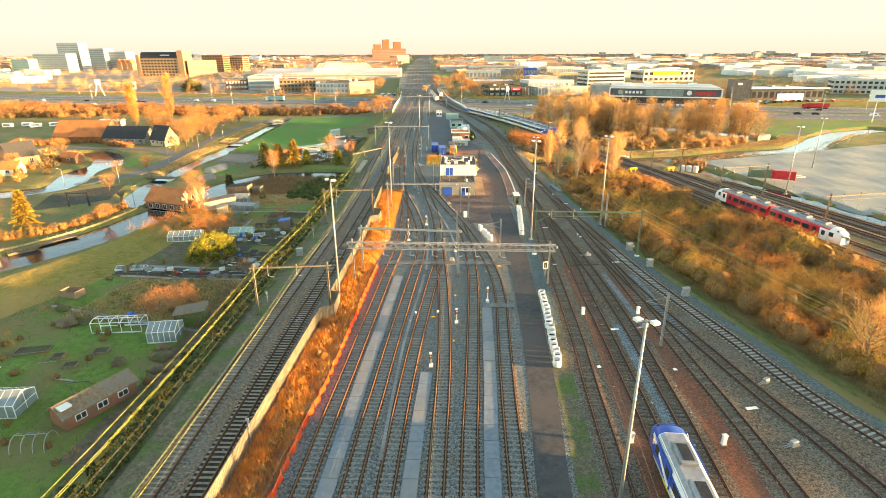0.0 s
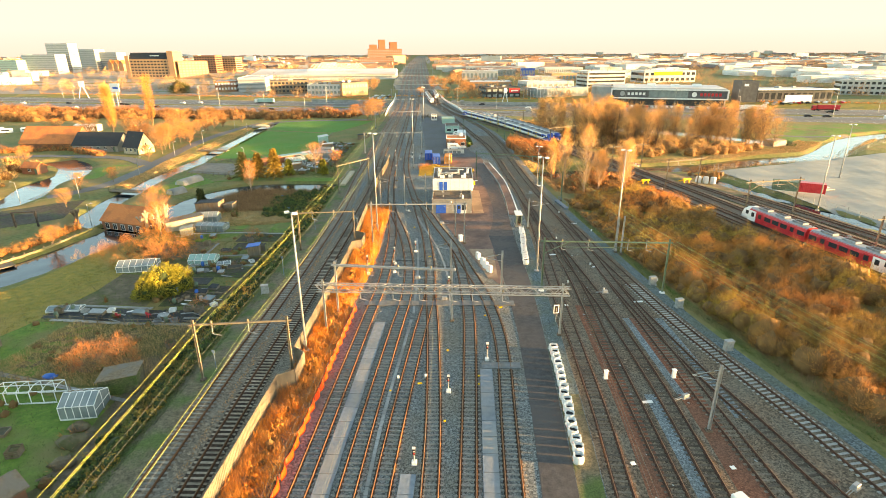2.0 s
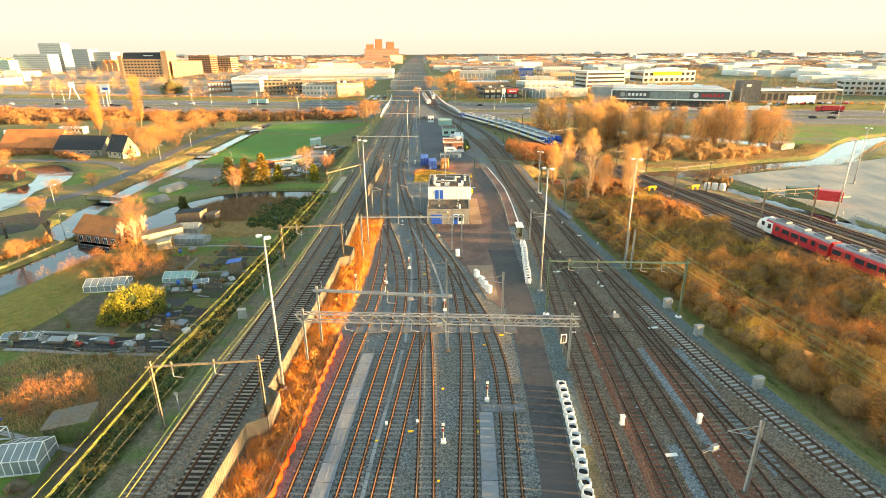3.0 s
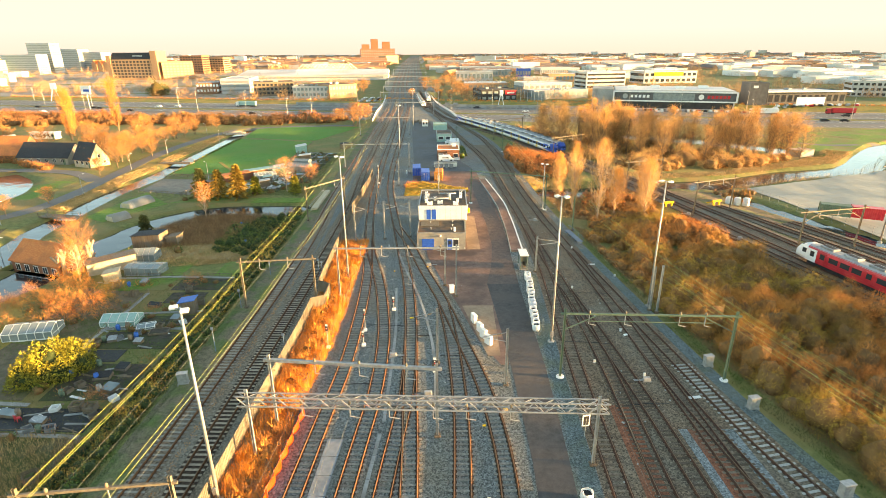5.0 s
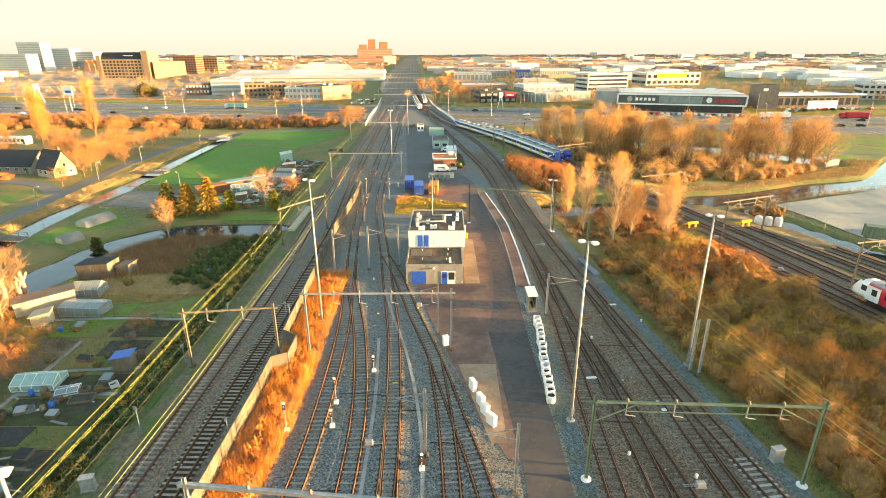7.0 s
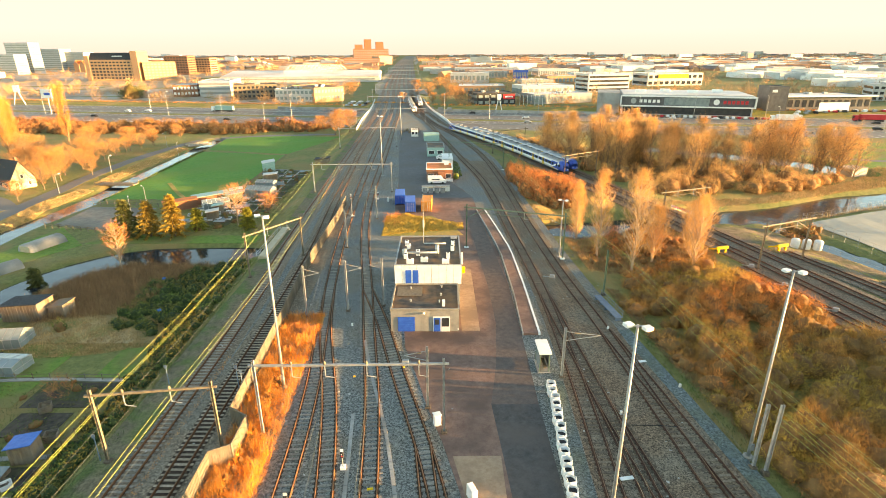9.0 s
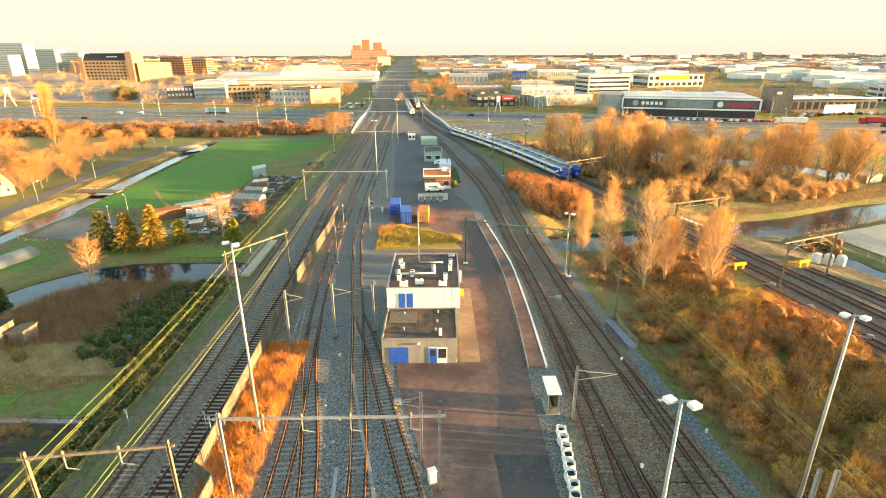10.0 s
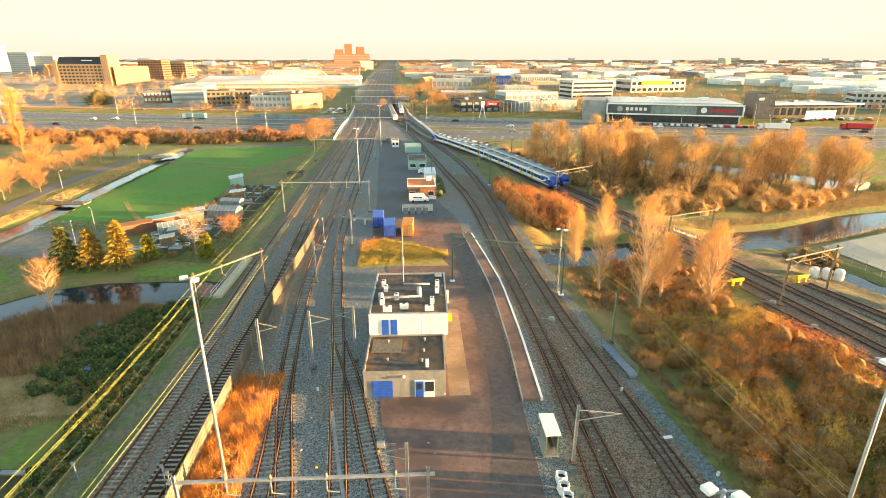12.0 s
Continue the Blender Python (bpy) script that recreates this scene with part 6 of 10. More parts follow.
edge = bare_tree("roadside_tree", 9, 4.5, 34, 0.9, 50, 0.22, "pale_twigs", "bark", "bare spreading tree at the edge of the thicket", 51, 57, -1.2, 2, 1.0, 0.035, 0.15)

# west of the line
strip_l = [(x_at(smooth_line(FENCE, 1), y) + 0.3, y) for y in (0, 30, 60, 66, 74, 90, 104, 109, 118, 130, 141)]
strip_r = [(-13.0, 141), (-12.9, 128), (-12.6, 112), (-12.6, 100), (-13.6, 88), (-13.5, 74), (-14.0, 62), (-15.0, 45), (-15.9, 20), (-16.4, 0)]
sward("dry_grass", strip_l + strip_r, 90000, "dry_grass", "tall orange dry grass between barrier and netting", 1.15, 0.045, 0.35)
thicket("scrub", hedge_line([(-17.6, 30), (-16.6, 60), (-15.6, 75), (-15.4, 100), (-15.2, 128)], 0.7, 1.2, 1.1, 4), "dry_grass", "low orange dead scrub behind the barrier", 420, 0.6, 0.05)
BANK = [(-35.6, 5), (-31.6, 5), (-31.0, 60), (-30.6, 100), (-30.9, 136), (-31.6, 162), (-35.5, 160), (-35.0, 120), (-35.4, 60)]
bank = scatter(BANK, 1.2, 1.25, 1.6, 5, 0.6)
tone = [noise.noise(Vector((x * 0.35, y * 0.14, 8))) for x, y, r, h in bank]
thicket("hedge", [q for q, n in zip(bank, tone) if n < 0.05], "ivy", "bramble hedge of dark green leaves on the embankment", 620, 0.22, 0.13, core="leaf_shade_core", jitter=1.3)
thicket("hedge", [(x, y, r * 0.8, h * 1.05) for (x, y, r, h), n in zip(bank, tone) if n >= 0.05], "hedge_leaf", "yellow-orange autumn leaves among the brambles", 620, 0.18, 0.1, core="leaf_shade_core", jitter=1.3)
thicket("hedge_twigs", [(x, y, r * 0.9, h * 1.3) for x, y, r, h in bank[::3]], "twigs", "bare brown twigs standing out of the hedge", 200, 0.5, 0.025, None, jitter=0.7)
thicket("brambles", scatter([(-46, 143), (-38, 139), (-34, 142), (-32.5, 150), (-32.5, 166), (-37, 168), (-43, 163), (-47, 153)], 1.6, 1.5, 1.6, 12), "ivy", "dark green bramble patch on the ditch bank", 460, 0.26, 0.16, core="leaf_shade_core", jitter=1.3)
sward("reed_bed", [(-64, 150), (-58, 143), (-44, 147), (-43, 160), (-38, 166), (-56, 166), (-63, 160)], 26000, "brown_reed", "brown standing reed beside the pond", 1.3, 0.06)
sward("dry_meadow", [(-58, 136), (-50, 133.5), (-44, 134), (-38, 136), (-35, 139), (-38, 144), (-43, 149), (-52, 148), (-58, 146)], 30000, "reed", "pale dry meadow grass", 0.35, 0.06)
for i, (x, y, h, s, tw, bk_, lb) in enumerate(((-55.6, 163.8, 9.7, 3.0, "red_twigs", "birch_bark", "birch with white trunk and reddish twigs"), (-43.3, 190.3, 10.4, 4.4, "red_twigs", "birch_bark", "large birch with white limbs and reddish twigs"), (-67, 134, 10, 4.2, "red_twigs", "bark", "orange-lit birch beside the pump house"), (-38, 197, 6, 3.2, "red_twigs", "bark", "small round orange garden tree"), (-63, 127, 8, 3.0, "red_twigs", "birch_bark", "orange-lit birch beside the pump house"))):
    bare_tree("birch_tree", h, s, 34, 0.8, 60 + i, 0.14, tw, bk_, lb, x, y, None, 1, 0.9, 0.026, 0.2, group="birches")
for i, (x, y, h, r, m, lb) in enumerate(((-64.5, 182.4, 8.6, 3.4, "evergreen", "dark green conifer with drooping branches"), (-60.0, 183.2, 8.2, 3.0, "olive_leaf", "brownish green conifer with drooping branches"), (-54.8, 183.4, 9.6, 3.2, "olive_leaf", "olive-gold conifer lit by the sun"), (-51.4, 187.5, 5.4, 1.9, "yellow_leaf", "small golden garden conifer tree"), (-40.5, 189, 5, 1.7, "yellow_leaf", "small golden garden conifer tree"), (-68, 158.5, 4.5, 1.3, "evergreen", "small dark conifer beside the pond"), (-98, 115, 9, 2.8, "olive_leaf", "broad golden conifer beside the quay"))):
    conifer(h, r, 80 + i, x, y, m, lb)
for i, (x, y, h) in enumerate(((-169, 287, 23), (-164, 316, 26), (-176, 300, 20))):
    bare_tree("poplar_tree", h * 0.98, h * 0.2, 60, 1.9, 90 + i, 0.4, "twigs", "bark", "columnar poplar with orange bare twigs", x, y, None, 3, 1.2, 0.05, 0.05, True, group="columnar poplars", high=0.95)
roadside = [bare_tree("roadside_tree", 10, 4.6, 46, 0.45, 100 + i, 0.22, "dull_twigs", "bark", "bare roadside tree with orange twigs", x, y, None, 2, 0.9, 0.03, 0.2, group="roadside trees") for i, (x, y) in enumerate(((-116, 238), (-123, 262)))]
NEAR_LANE = ((-119, 254, 0.75), (-121, 263, 0.8), (-121.5, 271, 0.7), (-122.5, 280, 0.7), (-122, 287, 0.65), (-121, 296, 0.65), (-120.5, 305, 0.6), (-113, 226, 0.9), (-117, 236, 1.0), (-125, 232, 0.8), (-112, 214, 0.6), (-111, 246, 0.7), (-128, 275, 1.3), (-122, 290, 1.0), (-131, 250, 0.9), (-120, 246, 1.0), (-119, 303, 0.75), (-140, 262, 1.1), (-134, 246, 0.9), (-150, 270, 1.1), (-131, 305, 0.8), (-128, 318, 0.7), (-116, 322, 0.6), (-164, 262, 1.0), (-146, 300, 0.8), (-185, 270, 0.9), (-108, 168, 0.55), (-104, 178, 0.5))
BY_HOUSES = ((-152, 205, 0.7), (-160, 196, 0.8), (-172, 180, 0.8), (-150, 178, 0.6), (-187, 205, 0.9), (-165, 165, 0.9), (-122, 330, 0.6), (-100, 150, 0.5), (-83, 121, 0.45), (-104, 112, 0.8), (-112, 100, 0.9), (-140, 120, 1.0), (-150, 135, 0.9), (-46, 332, 1.0), (-43, 327, 1.3), (-54, 344, 0.8), (-40, 338, 1.1), (-58, 352, 0.7), (-22, 470, 0.8))
for i, (x, y, k) in enumerate(NEAR_LANE + BY_HOUSES):
    copy_thing(roadside[i % 2], pose(x, y, height(x, y), 0, 0, i * 77 % 360) @ Matrix.Scale(k, 4))
knot = thing("pollard_willow", "pollard willow with stumpy sunlit limbs", "tree", -89, 137.5, height(-89, 137.5))
kg = Geo().tube((0, 0, -0.2), (0.1, 0, 2.4), 0.5, 0.42, 9)
for i in range(6):
    a = i * 1.05
    kg.tube((0.1, 0, 2.2), (0.1 + math.cos(a) * 0.7, math.sin(a) * 0.7, 3.2 + 0.3 * (i % 2)), 0.28, 0.2, 7).blob(0.1 + math.cos(a) * 0.75, math.sin(a) * 0.75, 3.5, 0.33, 0.33, 0.35, 0.3)
part("trunk", kg, MAT["bark"], knot, "", True)
# birch bark in place of plain bark, its paleness standing for sunlight
for i, (x, y) in enumerate(((-69.5, 131), (-67.8, 130.2), (-65.6, 131.4), (-64.6, 133.2), (-66, 136))):
    q = thing("pollard_stump", "thick sawn-off tree trunk, orange sunlight put in its pale bark", "tree", x, y, height(x, y), i * 50, "pollard stumps")
    part("trunk", Geo().tube((0, 0, -0.2), (0.2, 0.1, 4.4 + 0.4 * (i % 3)), 0.42, 0.3, 8).tube((0.15, 0, 2.6), (0.9, 0.4, 4.2), 0.26, 0.2, 7).tube((0.1, 0, 3.0), (-0.6, -0.4, 4.5), 0.22, 0.18, 7), MAT["birch_bark"], q, "", True)
thicket("yellow_bush", [(-47.5, 97.5, 3.2, 5.6), (-45.6, 99.2, 2.4, 4.4), (-49.6, 96, 2.2, 3.6)], "yellow_leaf", "large round bush of yellow-green leaves", 1500, 0.3, 0.16, "leaf_shade_core", "bush", 0.55, jitter=1.3)
thicket("garden_bushes", [(-45.5, 74.5, 2.4, 4.2), (-42.0, 75.5, 2.6, 4.6), (-48, 74, 1.6, 3.2), (-39, 92, 1.6, 2.2), (-42, 126, 1.7, 2.6), (-53, 115, 2.4, 4.0), (-57, 113, 2.2, 3.6), (-60, 117, 2.4, 3.2), (-66, 119, 2.6, 3.0), (-69.5, 117, 2.2, 2.6), (-63, 110, 1.6, 2.4)], "red_twigs", "bare orange garden bushes", 520, 0.6, 0.03, None, jitter=0.8)
thicket("quay_bushes", hedge_line([(-84.5, 131.5), (-87, 121), (-91, 112), (-99, 106), (-118, 94)], 1.3, 1.9, 1.5, 7), "twigs", "orange-brown bushes along the quay", 300, 0.7, 0.06)
thicket("garden_shrubs", [(-64.5, 156, 1.6, 1.5), (-66, 155, 1.3, 1.2), (-51.5, 187.5, 1.5, 1.2), (-47.6, 189, 1.6, 1.3), (-69, 181.5, 1.2, 1.3), (-61, 140, 1.3, 1.6), (-52, 141, 1.1, 2.0)], "ivy", "evergreen garden shrubs", 420, 0.3, 0.12)
thicket("roadside_thicket", scatter([(-330, 312), (-250, 330), (-198, 340), (-140, 338), (-92, 336), (-60, 344), (-50, 356), (-62, 366), (-100, 362), (-150, 368), (-210, 372), (-330, 402)], 5.2, 3.6, 5.0, 14), "belt_twigs", "belt of orange-red bare bushes beside the motorway", 150, 0.9, 0.085, inner=0.6)
thicket("barn_hedge", hedge_line([(-188, 226), (-176, 230), (-158, 236), (-146, 228), (-136, 222)], 2.0, 2.6, 2.4, 9), "red_twigs", "clipped orange-brown hedge before the barn", 200, 0.8, 0.09)
thicket("garden_trees", scatter([(-200, 120), (-135, 140), (-132, 160), (-140, 200), (-160, 214), (-210, 200)], 7.5, 2.2, 3.4, 15), "pale_twigs", "orange bare garden bushes between the houses", 160, 1.0, 0.09)
thicket("yard_scrub", [(-7.4, 187.5, 1.7, 1.8), (-6, 189.5, 1.3, 1.4), (-8, 185, 1.0, 1.0), (-5.6, 184, 1.0, 0.9)], "red_twigs", "orange scrub behind the service building", 420, 0.6, 0.05, None)
sward("yard_grass", [(-8.2, 176), (-2, 178), (5, 179), (9, 180), (9, 184), (1, 188), (-4, 192), (-8.5, 190)], 16000, "yellow_grass", "yellow rough grass behind the service building", 0.4, 0.06, floor=0.05)
sward("dry_verge", [(8.5, 229), (11, 231), (10.5, 250), (7.5, 262), (8.0, 244)], 3000, "ivy", "green grass strip beside the cabin", 0.3, 0.08, floor=0.03)

patch("yard_lawn", [(-8.4, 176), (-8.4, 190)], [(8.8, 178), (2, 190)], run(176, 190), 0.045, MAT["rough_grass"], "yellow rough grass patch behind the service building", "grass patch")

# ---- west side: fields, roads, gardens ----
def draped(name, quad, material, label, category, dz=0.04, step=2.0):
    """A sheet over four plan corners, lying on the ground."""
    a, b, c, d = [Vector(q) for q in quad]
    n = max(1, int(max((b - a).length, (c - d).length) / step))
    m = max(1, int(max((d - a).length, (c - b).length) / step))
    pts = [(a.lerp(b, i / n)).lerp(d.lerp(c, i / n), j / m) for j in range(m + 1) for i in range(n + 1)]
    zz = terrain([p.x for p in pts], [p.y for p in pts])
    k = len(pts)
    vs = [(p.x, p.y, float(z) + dz) for p, z in zip(pts, zz)] + [(p.x, p.y, float(z) + dz - 0.12) for p, z in zip(pts, zz)]
    w = n + 1
    fs = [(j * w + i, j * w + i + 1, (j + 1) * w + i + 1, (j + 1) * w + i) for j in range(m) for i in range(n)]
    rim = list(range(w)) + [j * w + n for j in range(1, m + 1)] + [m * w + i for i in range(n - 1, -1, -1)] + [j * w for j in range(m - 1, 0, -1)]
    fs += [(rim[i], k + rim[i], k + rim[(i + 1) % len(rim)], rim[(i + 1) % len(rim)]) for i in range(len(rim))]
    return solo(name, Geo().add(vs, fs), MAT[material], label, category, kind="structure")


draped("field", [(-88.5, 214), (-56, 214), (-56, 279), (-91.5, 288)], "pitch", "flat bright green playing field", "field")
draped("field", [(-91, 292), (-56, 282), (-42, 326), (-96, 330)], "pitch", "flat green meadow beyond the field", "field")
draped("paddock", [(-87.5, 192), (-70, 187), (-70, 206), (-87.5, 207)], "paddock_sand", "bare brown-grey paddock with a puddle", "paddock")
draped("verge", [(-87, 166), (-80, 162), (-72, 178), (-84, 190)], "lawn", "green lawn beside the ditch", "lawn")
draped("verge", [(-72, 178.6), (-33, 178.6), (-33, 183), (-70, 184)], "lawn", "mown grass bank of the pond", "lawn")
draped("garden_lawn", [(-66, 36), (-37, 36), (-38.5, 66), (-64, 74)], "lawn", "mown garden lawn with flower beds", "lawn")
draped("garden_lawn", [(-69, 78), (-52, 72), (-52, 86), (-70, 88)], "lawn", "patchy grass between garden plots", "lawn")
draped("verge", [(-110, 196), (-100, 192), (-100, 232), (-108, 244)], "rough_grass", "sunlit yellow grass bank of the canal", "verge")
draped("verge", [(-108, 246), (-101, 242), (-102, 300), (-111, 306)], "rough_grass", "sunlit yellow grass bank of the canal", "verge")
sward("canal_grass", [(-101.5, 174), (-96, 171.5), (-93.5, 180), (-95.5, 190), (-97.5, 205), (-97, 224), (-103, 226), (-104, 208), (-102, 192)], 24000, "reed", "golden dry grass on the canal bank", 0.35, 0.07)
sward("canal_grass", [(-103, 232), (-98.5, 232), (-99, 262), (-101, 296), (-106, 298), (-106, 262)], 16000, "reed", "golden dry grass on the canal bank", 0.35, 0.08)
draped("lawn_island", [(-122, 186), (-113, 182), (-113, 204), (-124, 206)], "lawn", "round green lawn beside the moat", "lawn")
draped("rough_plot", [(-56, 75), (-36, 72), (-36.5, 86), (-56, 87)], "soil_grass", "rough brown ground strewn with dead stalks", "garden plot")
draped("rough_plot", [(-62, 93), (-48, 92.5), (-49, 104), (-62, 106)], "soil_grass", "rough brown ground around the bonfire", "garden plot")
draped("rough_plot", [(-39.5, 37), (-35.6, 37), (-35.2, 72), (-38.2, 72)], "soil_grass", "rough brown ground below the embankment", "garden plot")
draped("rough_plot", [(-60, 106.5), (-49, 105), (-49, 122), (-60, 124)], "soil_grass", "rough brown ground between the plots", "garden plot")
draped("meadow_ground", [(-57, 137.4), (-36.4, 137.4), (-42, 147.4), (-57, 146)], "straw", "pale dry meadow ground", "meadow")
draped("meadow_ground", [(-62, 147.5), (-44, 148), (-42, 165), (-58, 165)], "soil_grass", "brown ground between the reeds", "meadow")
draped("dark_field", [(-108, 128), (-94, 140), (-100, 158), (-114, 146)], "soil", "dark freshly dug field", "field")
draped("gravel_path", [(-32.6, 0), (-28.3, 0), (-27.2, 158), (-31.2, 158)], "mossy", "mossy path along the embankment", "path")
for q in ([(-62, 88.2), (-37, 86.6), (-37, 90.6), (-62, 92)], [(-47, 100.5), (-41.5, 100.5), (-41.5, 103.5), (-47, 103.5)]):
    draped("ground_sheet", q, "dark", "black ground sheet strewn with garden clutter", "ground sheet", 0.06)
for q in ([(-44, 118), (-38, 118), (-38, 122), (-44, 122)], [(-47, 103.8), (-36, 103.8), (-36, 108.6), (-47, 108.6)], [(-46, 92.4), (-36.5, 92.4), (-36.5, 100), (-46, 100)], [(-48, 110.5), (-36, 110.5), (-36, 113.5), (-48, 113.5)], [(-45, 123), (-36, 123), (-36, 128), (-45, 128)], [(-54, 204), (-42, 200), (-41, 212), (-50, 216)], [(-52, 218), (-42, 214), (-42, 246), (-50, 250)], [(-52, 192), (-46, 190), (-46, 198), (-52, 200)]):
    draped("garden_bed", q, "soil", "dark dug vegetable bed", "garden bed", 0.05)
for q in ([(-58, 129), (-46, 129), (-46, 137), (-56, 137)], [(-54, 123), (-46, 123), (-46, 128), (-54, 128)], [(-40, 129), (-36, 129), (-36, 136), (-40, 136)]):
    draped("garden_plot", q, "lawn", "green grassed vegetable plot", "garden plot", 0.05)


def road(pts, half, label, dz=0.07, material="road", name="road"):
    return ribbon(name, smooth_line(pts, 2.5), half, dz, MAT[material], label, "road", drape=True, thick=0.15)


road([(-190, 118), (-150, 148), (-127, 154), (-112, 160), (-104, 178), (-106, 205), (-109, 232), (-111, 262), (-109, 296), (-103, 318), (-84, 328), (-46, 334)], 2.3, "narrow grey asphalt lane along the canal")
road([(-108, 205), (-118, 214), (-132, 220), (-160, 222), (-200, 214)], 2.4, "narrow asphalt lane to the farm")
road([(-63.5, 211), (-72, 222), (-80, 234)], 0.6, "worn pale footpath over the field", 0.09, "rough_grass", "footpath")
road([(28, 164.5), (36, 165.5), (44, 169), (56, 176)], 0.8, "sandy footpath to the branch line", 0.05, "mossy", "footpath")
road([(148, 300), (146, 280), (150, 262), (165, 256), (190, 262)], 1.6, "curved asphalt cycle path on the grass", 0.08, "road", "cycle_path")


def house(x, y, rz, w, d, eave, ridge, wall, roof, label, windows=3, name="house", chimney=False, gable_windows=0, z=None, door=True):
    """A gabled house, the ridge along its own x."""
    p = thing(name, label, "house", x, y, height(x, y) if z is None else z, rz)
    part("wall", Geo().walls(w, d, -0.4, eave, ridge), MAT[wall], p)
    part("roof", Geo().gable(w, d, eave, ridge), MAT[roof], p)
    for i in range(windows):
        wx = -w / 2 + w * (i + 0.7) / (windows + 0.4)
        for s in (-1, 1):
            f = part("window", Geo().box(wx, s * (d / 2 + 0.02), eave * 0.35, min(1.2, w / windows * 0.6), 0.08, eave * 0.45), MAT["white_paint"], p, "white window frame")
            ww = min(1.2, w / windows * 0.6)
            for k in (-1, 1):
                part("pane", Geo().box(wx + k * ww * 0.235, s * (d / 2 + 0.065), eave * 0.35 + 0.08, ww * 0.4, 0.02, eave * 0.45 - 0.16), MAT["glass"], f)
    for i in range(gable_windows):
        for s in (-1, 1):
            zz = eave * 0.35 if i < 2 else eave + 0.4
            yy = (-0.25 + 0.5 * i) * d if i < 2 else 0
            f = part("window", Geo().box(s * (w / 2 + 0.02), yy, zz, 0.08, 0.9, 1.2), MAT["white_paint"], p)
            part("pane", Geo().box(s * (w / 2 + 0.065), yy, zz + 0.08, 0.02, 0.74, 1.04), MAT["glass"], f)
    if door:
        part("door", Geo().box(w * 0.42, -d / 2 - 0.03, 0, 0.95, 0.08, 2.1), MAT["green_paint"], p)
    if chimney:
        part("chimney", Geo().box(w * 0.22, d * 0.12, eave, 0.7, 0.6, ridge - eave + 1.0, 0, 0.03), MAT["brick"], p)
    return p


pump = house(-73.6, 135.6, -18, 12.6, 7.0, 3.1, 6.0, "brick", "red_tile", "brick pump house with a red tiled roof over the water", 5, "pump_house", False, 3)
part("plinth", Geo().box(0, -4.2, -1.6, 13.6, 1.6, 1.7, 0, 0.04), MAT["concrete"], pump, "concrete sill over the water")
part("railing", Geo().bar((-6.8, -4.9, 1.0), (6.8, -4.9, 1.0), 0.06, 0.06).bar((-6.8, -4.9, 0.5), (6.8, -4.9, 0.5), 0.05, 0.05), MAT["galv"], pump)
for i in range(7):
    part("rail_post", Geo().box(-6.6 + i * 2.2, -4.9, 0.0, 0.07, 0.07, 1.05), MAT["galv"], pump)
house(-124.0, 229.5, -25, 9, 7, 2.8, 8.2, "cream", "dark_tile", "cream farmhouse with steep gable and dark roof", 3, "farmhouse", True, 3)
house(-143, 237, -6, 20, 10, 2.6, 7.0, "render_wall", "dark_tile", "long pale farm building with a dark roof", 6, "farm_building")
house(-166, 243, -2, 24, 13, 2.6, 8.6, "brick", "red_tile", "large barn with a sweeping orange tiled roof", 0, "barn")
house(-152, 184, 60, 9, 7.5, 4.2, 8.6, "pale_brick", "dark_tile", "brick house with sunlit gable", 2, "house", True, 2)
house(-146, 172, 10, 6, 5, 2.4, 4.4, "white_paint", "red_tile", "small white outbuilding with orange roof", 1, "outbuilding")
house(-178, 168, 40, 10, 8, 4.0, 8.0, "brick", "red_tile", "brick house with an orange tiled roof", 3, "house", True, 2)
house(-200, 188, 15, 12, 8, 3.6, 8.0, "cream", "red_tile", "cream house with an orange tiled roof", 3, "house", True, 2)
house(-139, 192, -10, 6, 4, 2.2, 3.6, "brick", "red_tile", "little brick summer house beside the moat", 1, "summer_house")
house(-185, 293, -3, 12, 4, 2.8, 3.2, "white_paint", "white_paint", "long white mobile home with pale roof", 6, "mobile_home")
for i in range(6):
    p = thing("parked_caravan", "white parked caravan beside the farm", "caravan", -236 + i * 7.5, 284 + (i % 2) * 4, -2.3, 10 * i, "caravans")
    part("body", Geo().box(0, 0, 0.45, 5.2, 2.2, 2.0, 0, 0.3), MAT["white_paint"], p)
    part("window", Geo().box(0, -1.12, 1.3, 3.4, 0.04, 0.6), MAT["glass"], p)
    for s in (-1, 1):
        part("wheel", Geo().tube((0.2, s * 1.0, 0.33), (0.2, s * 1.16, 0.33), 0.33, n=12), MAT["dark"], p)


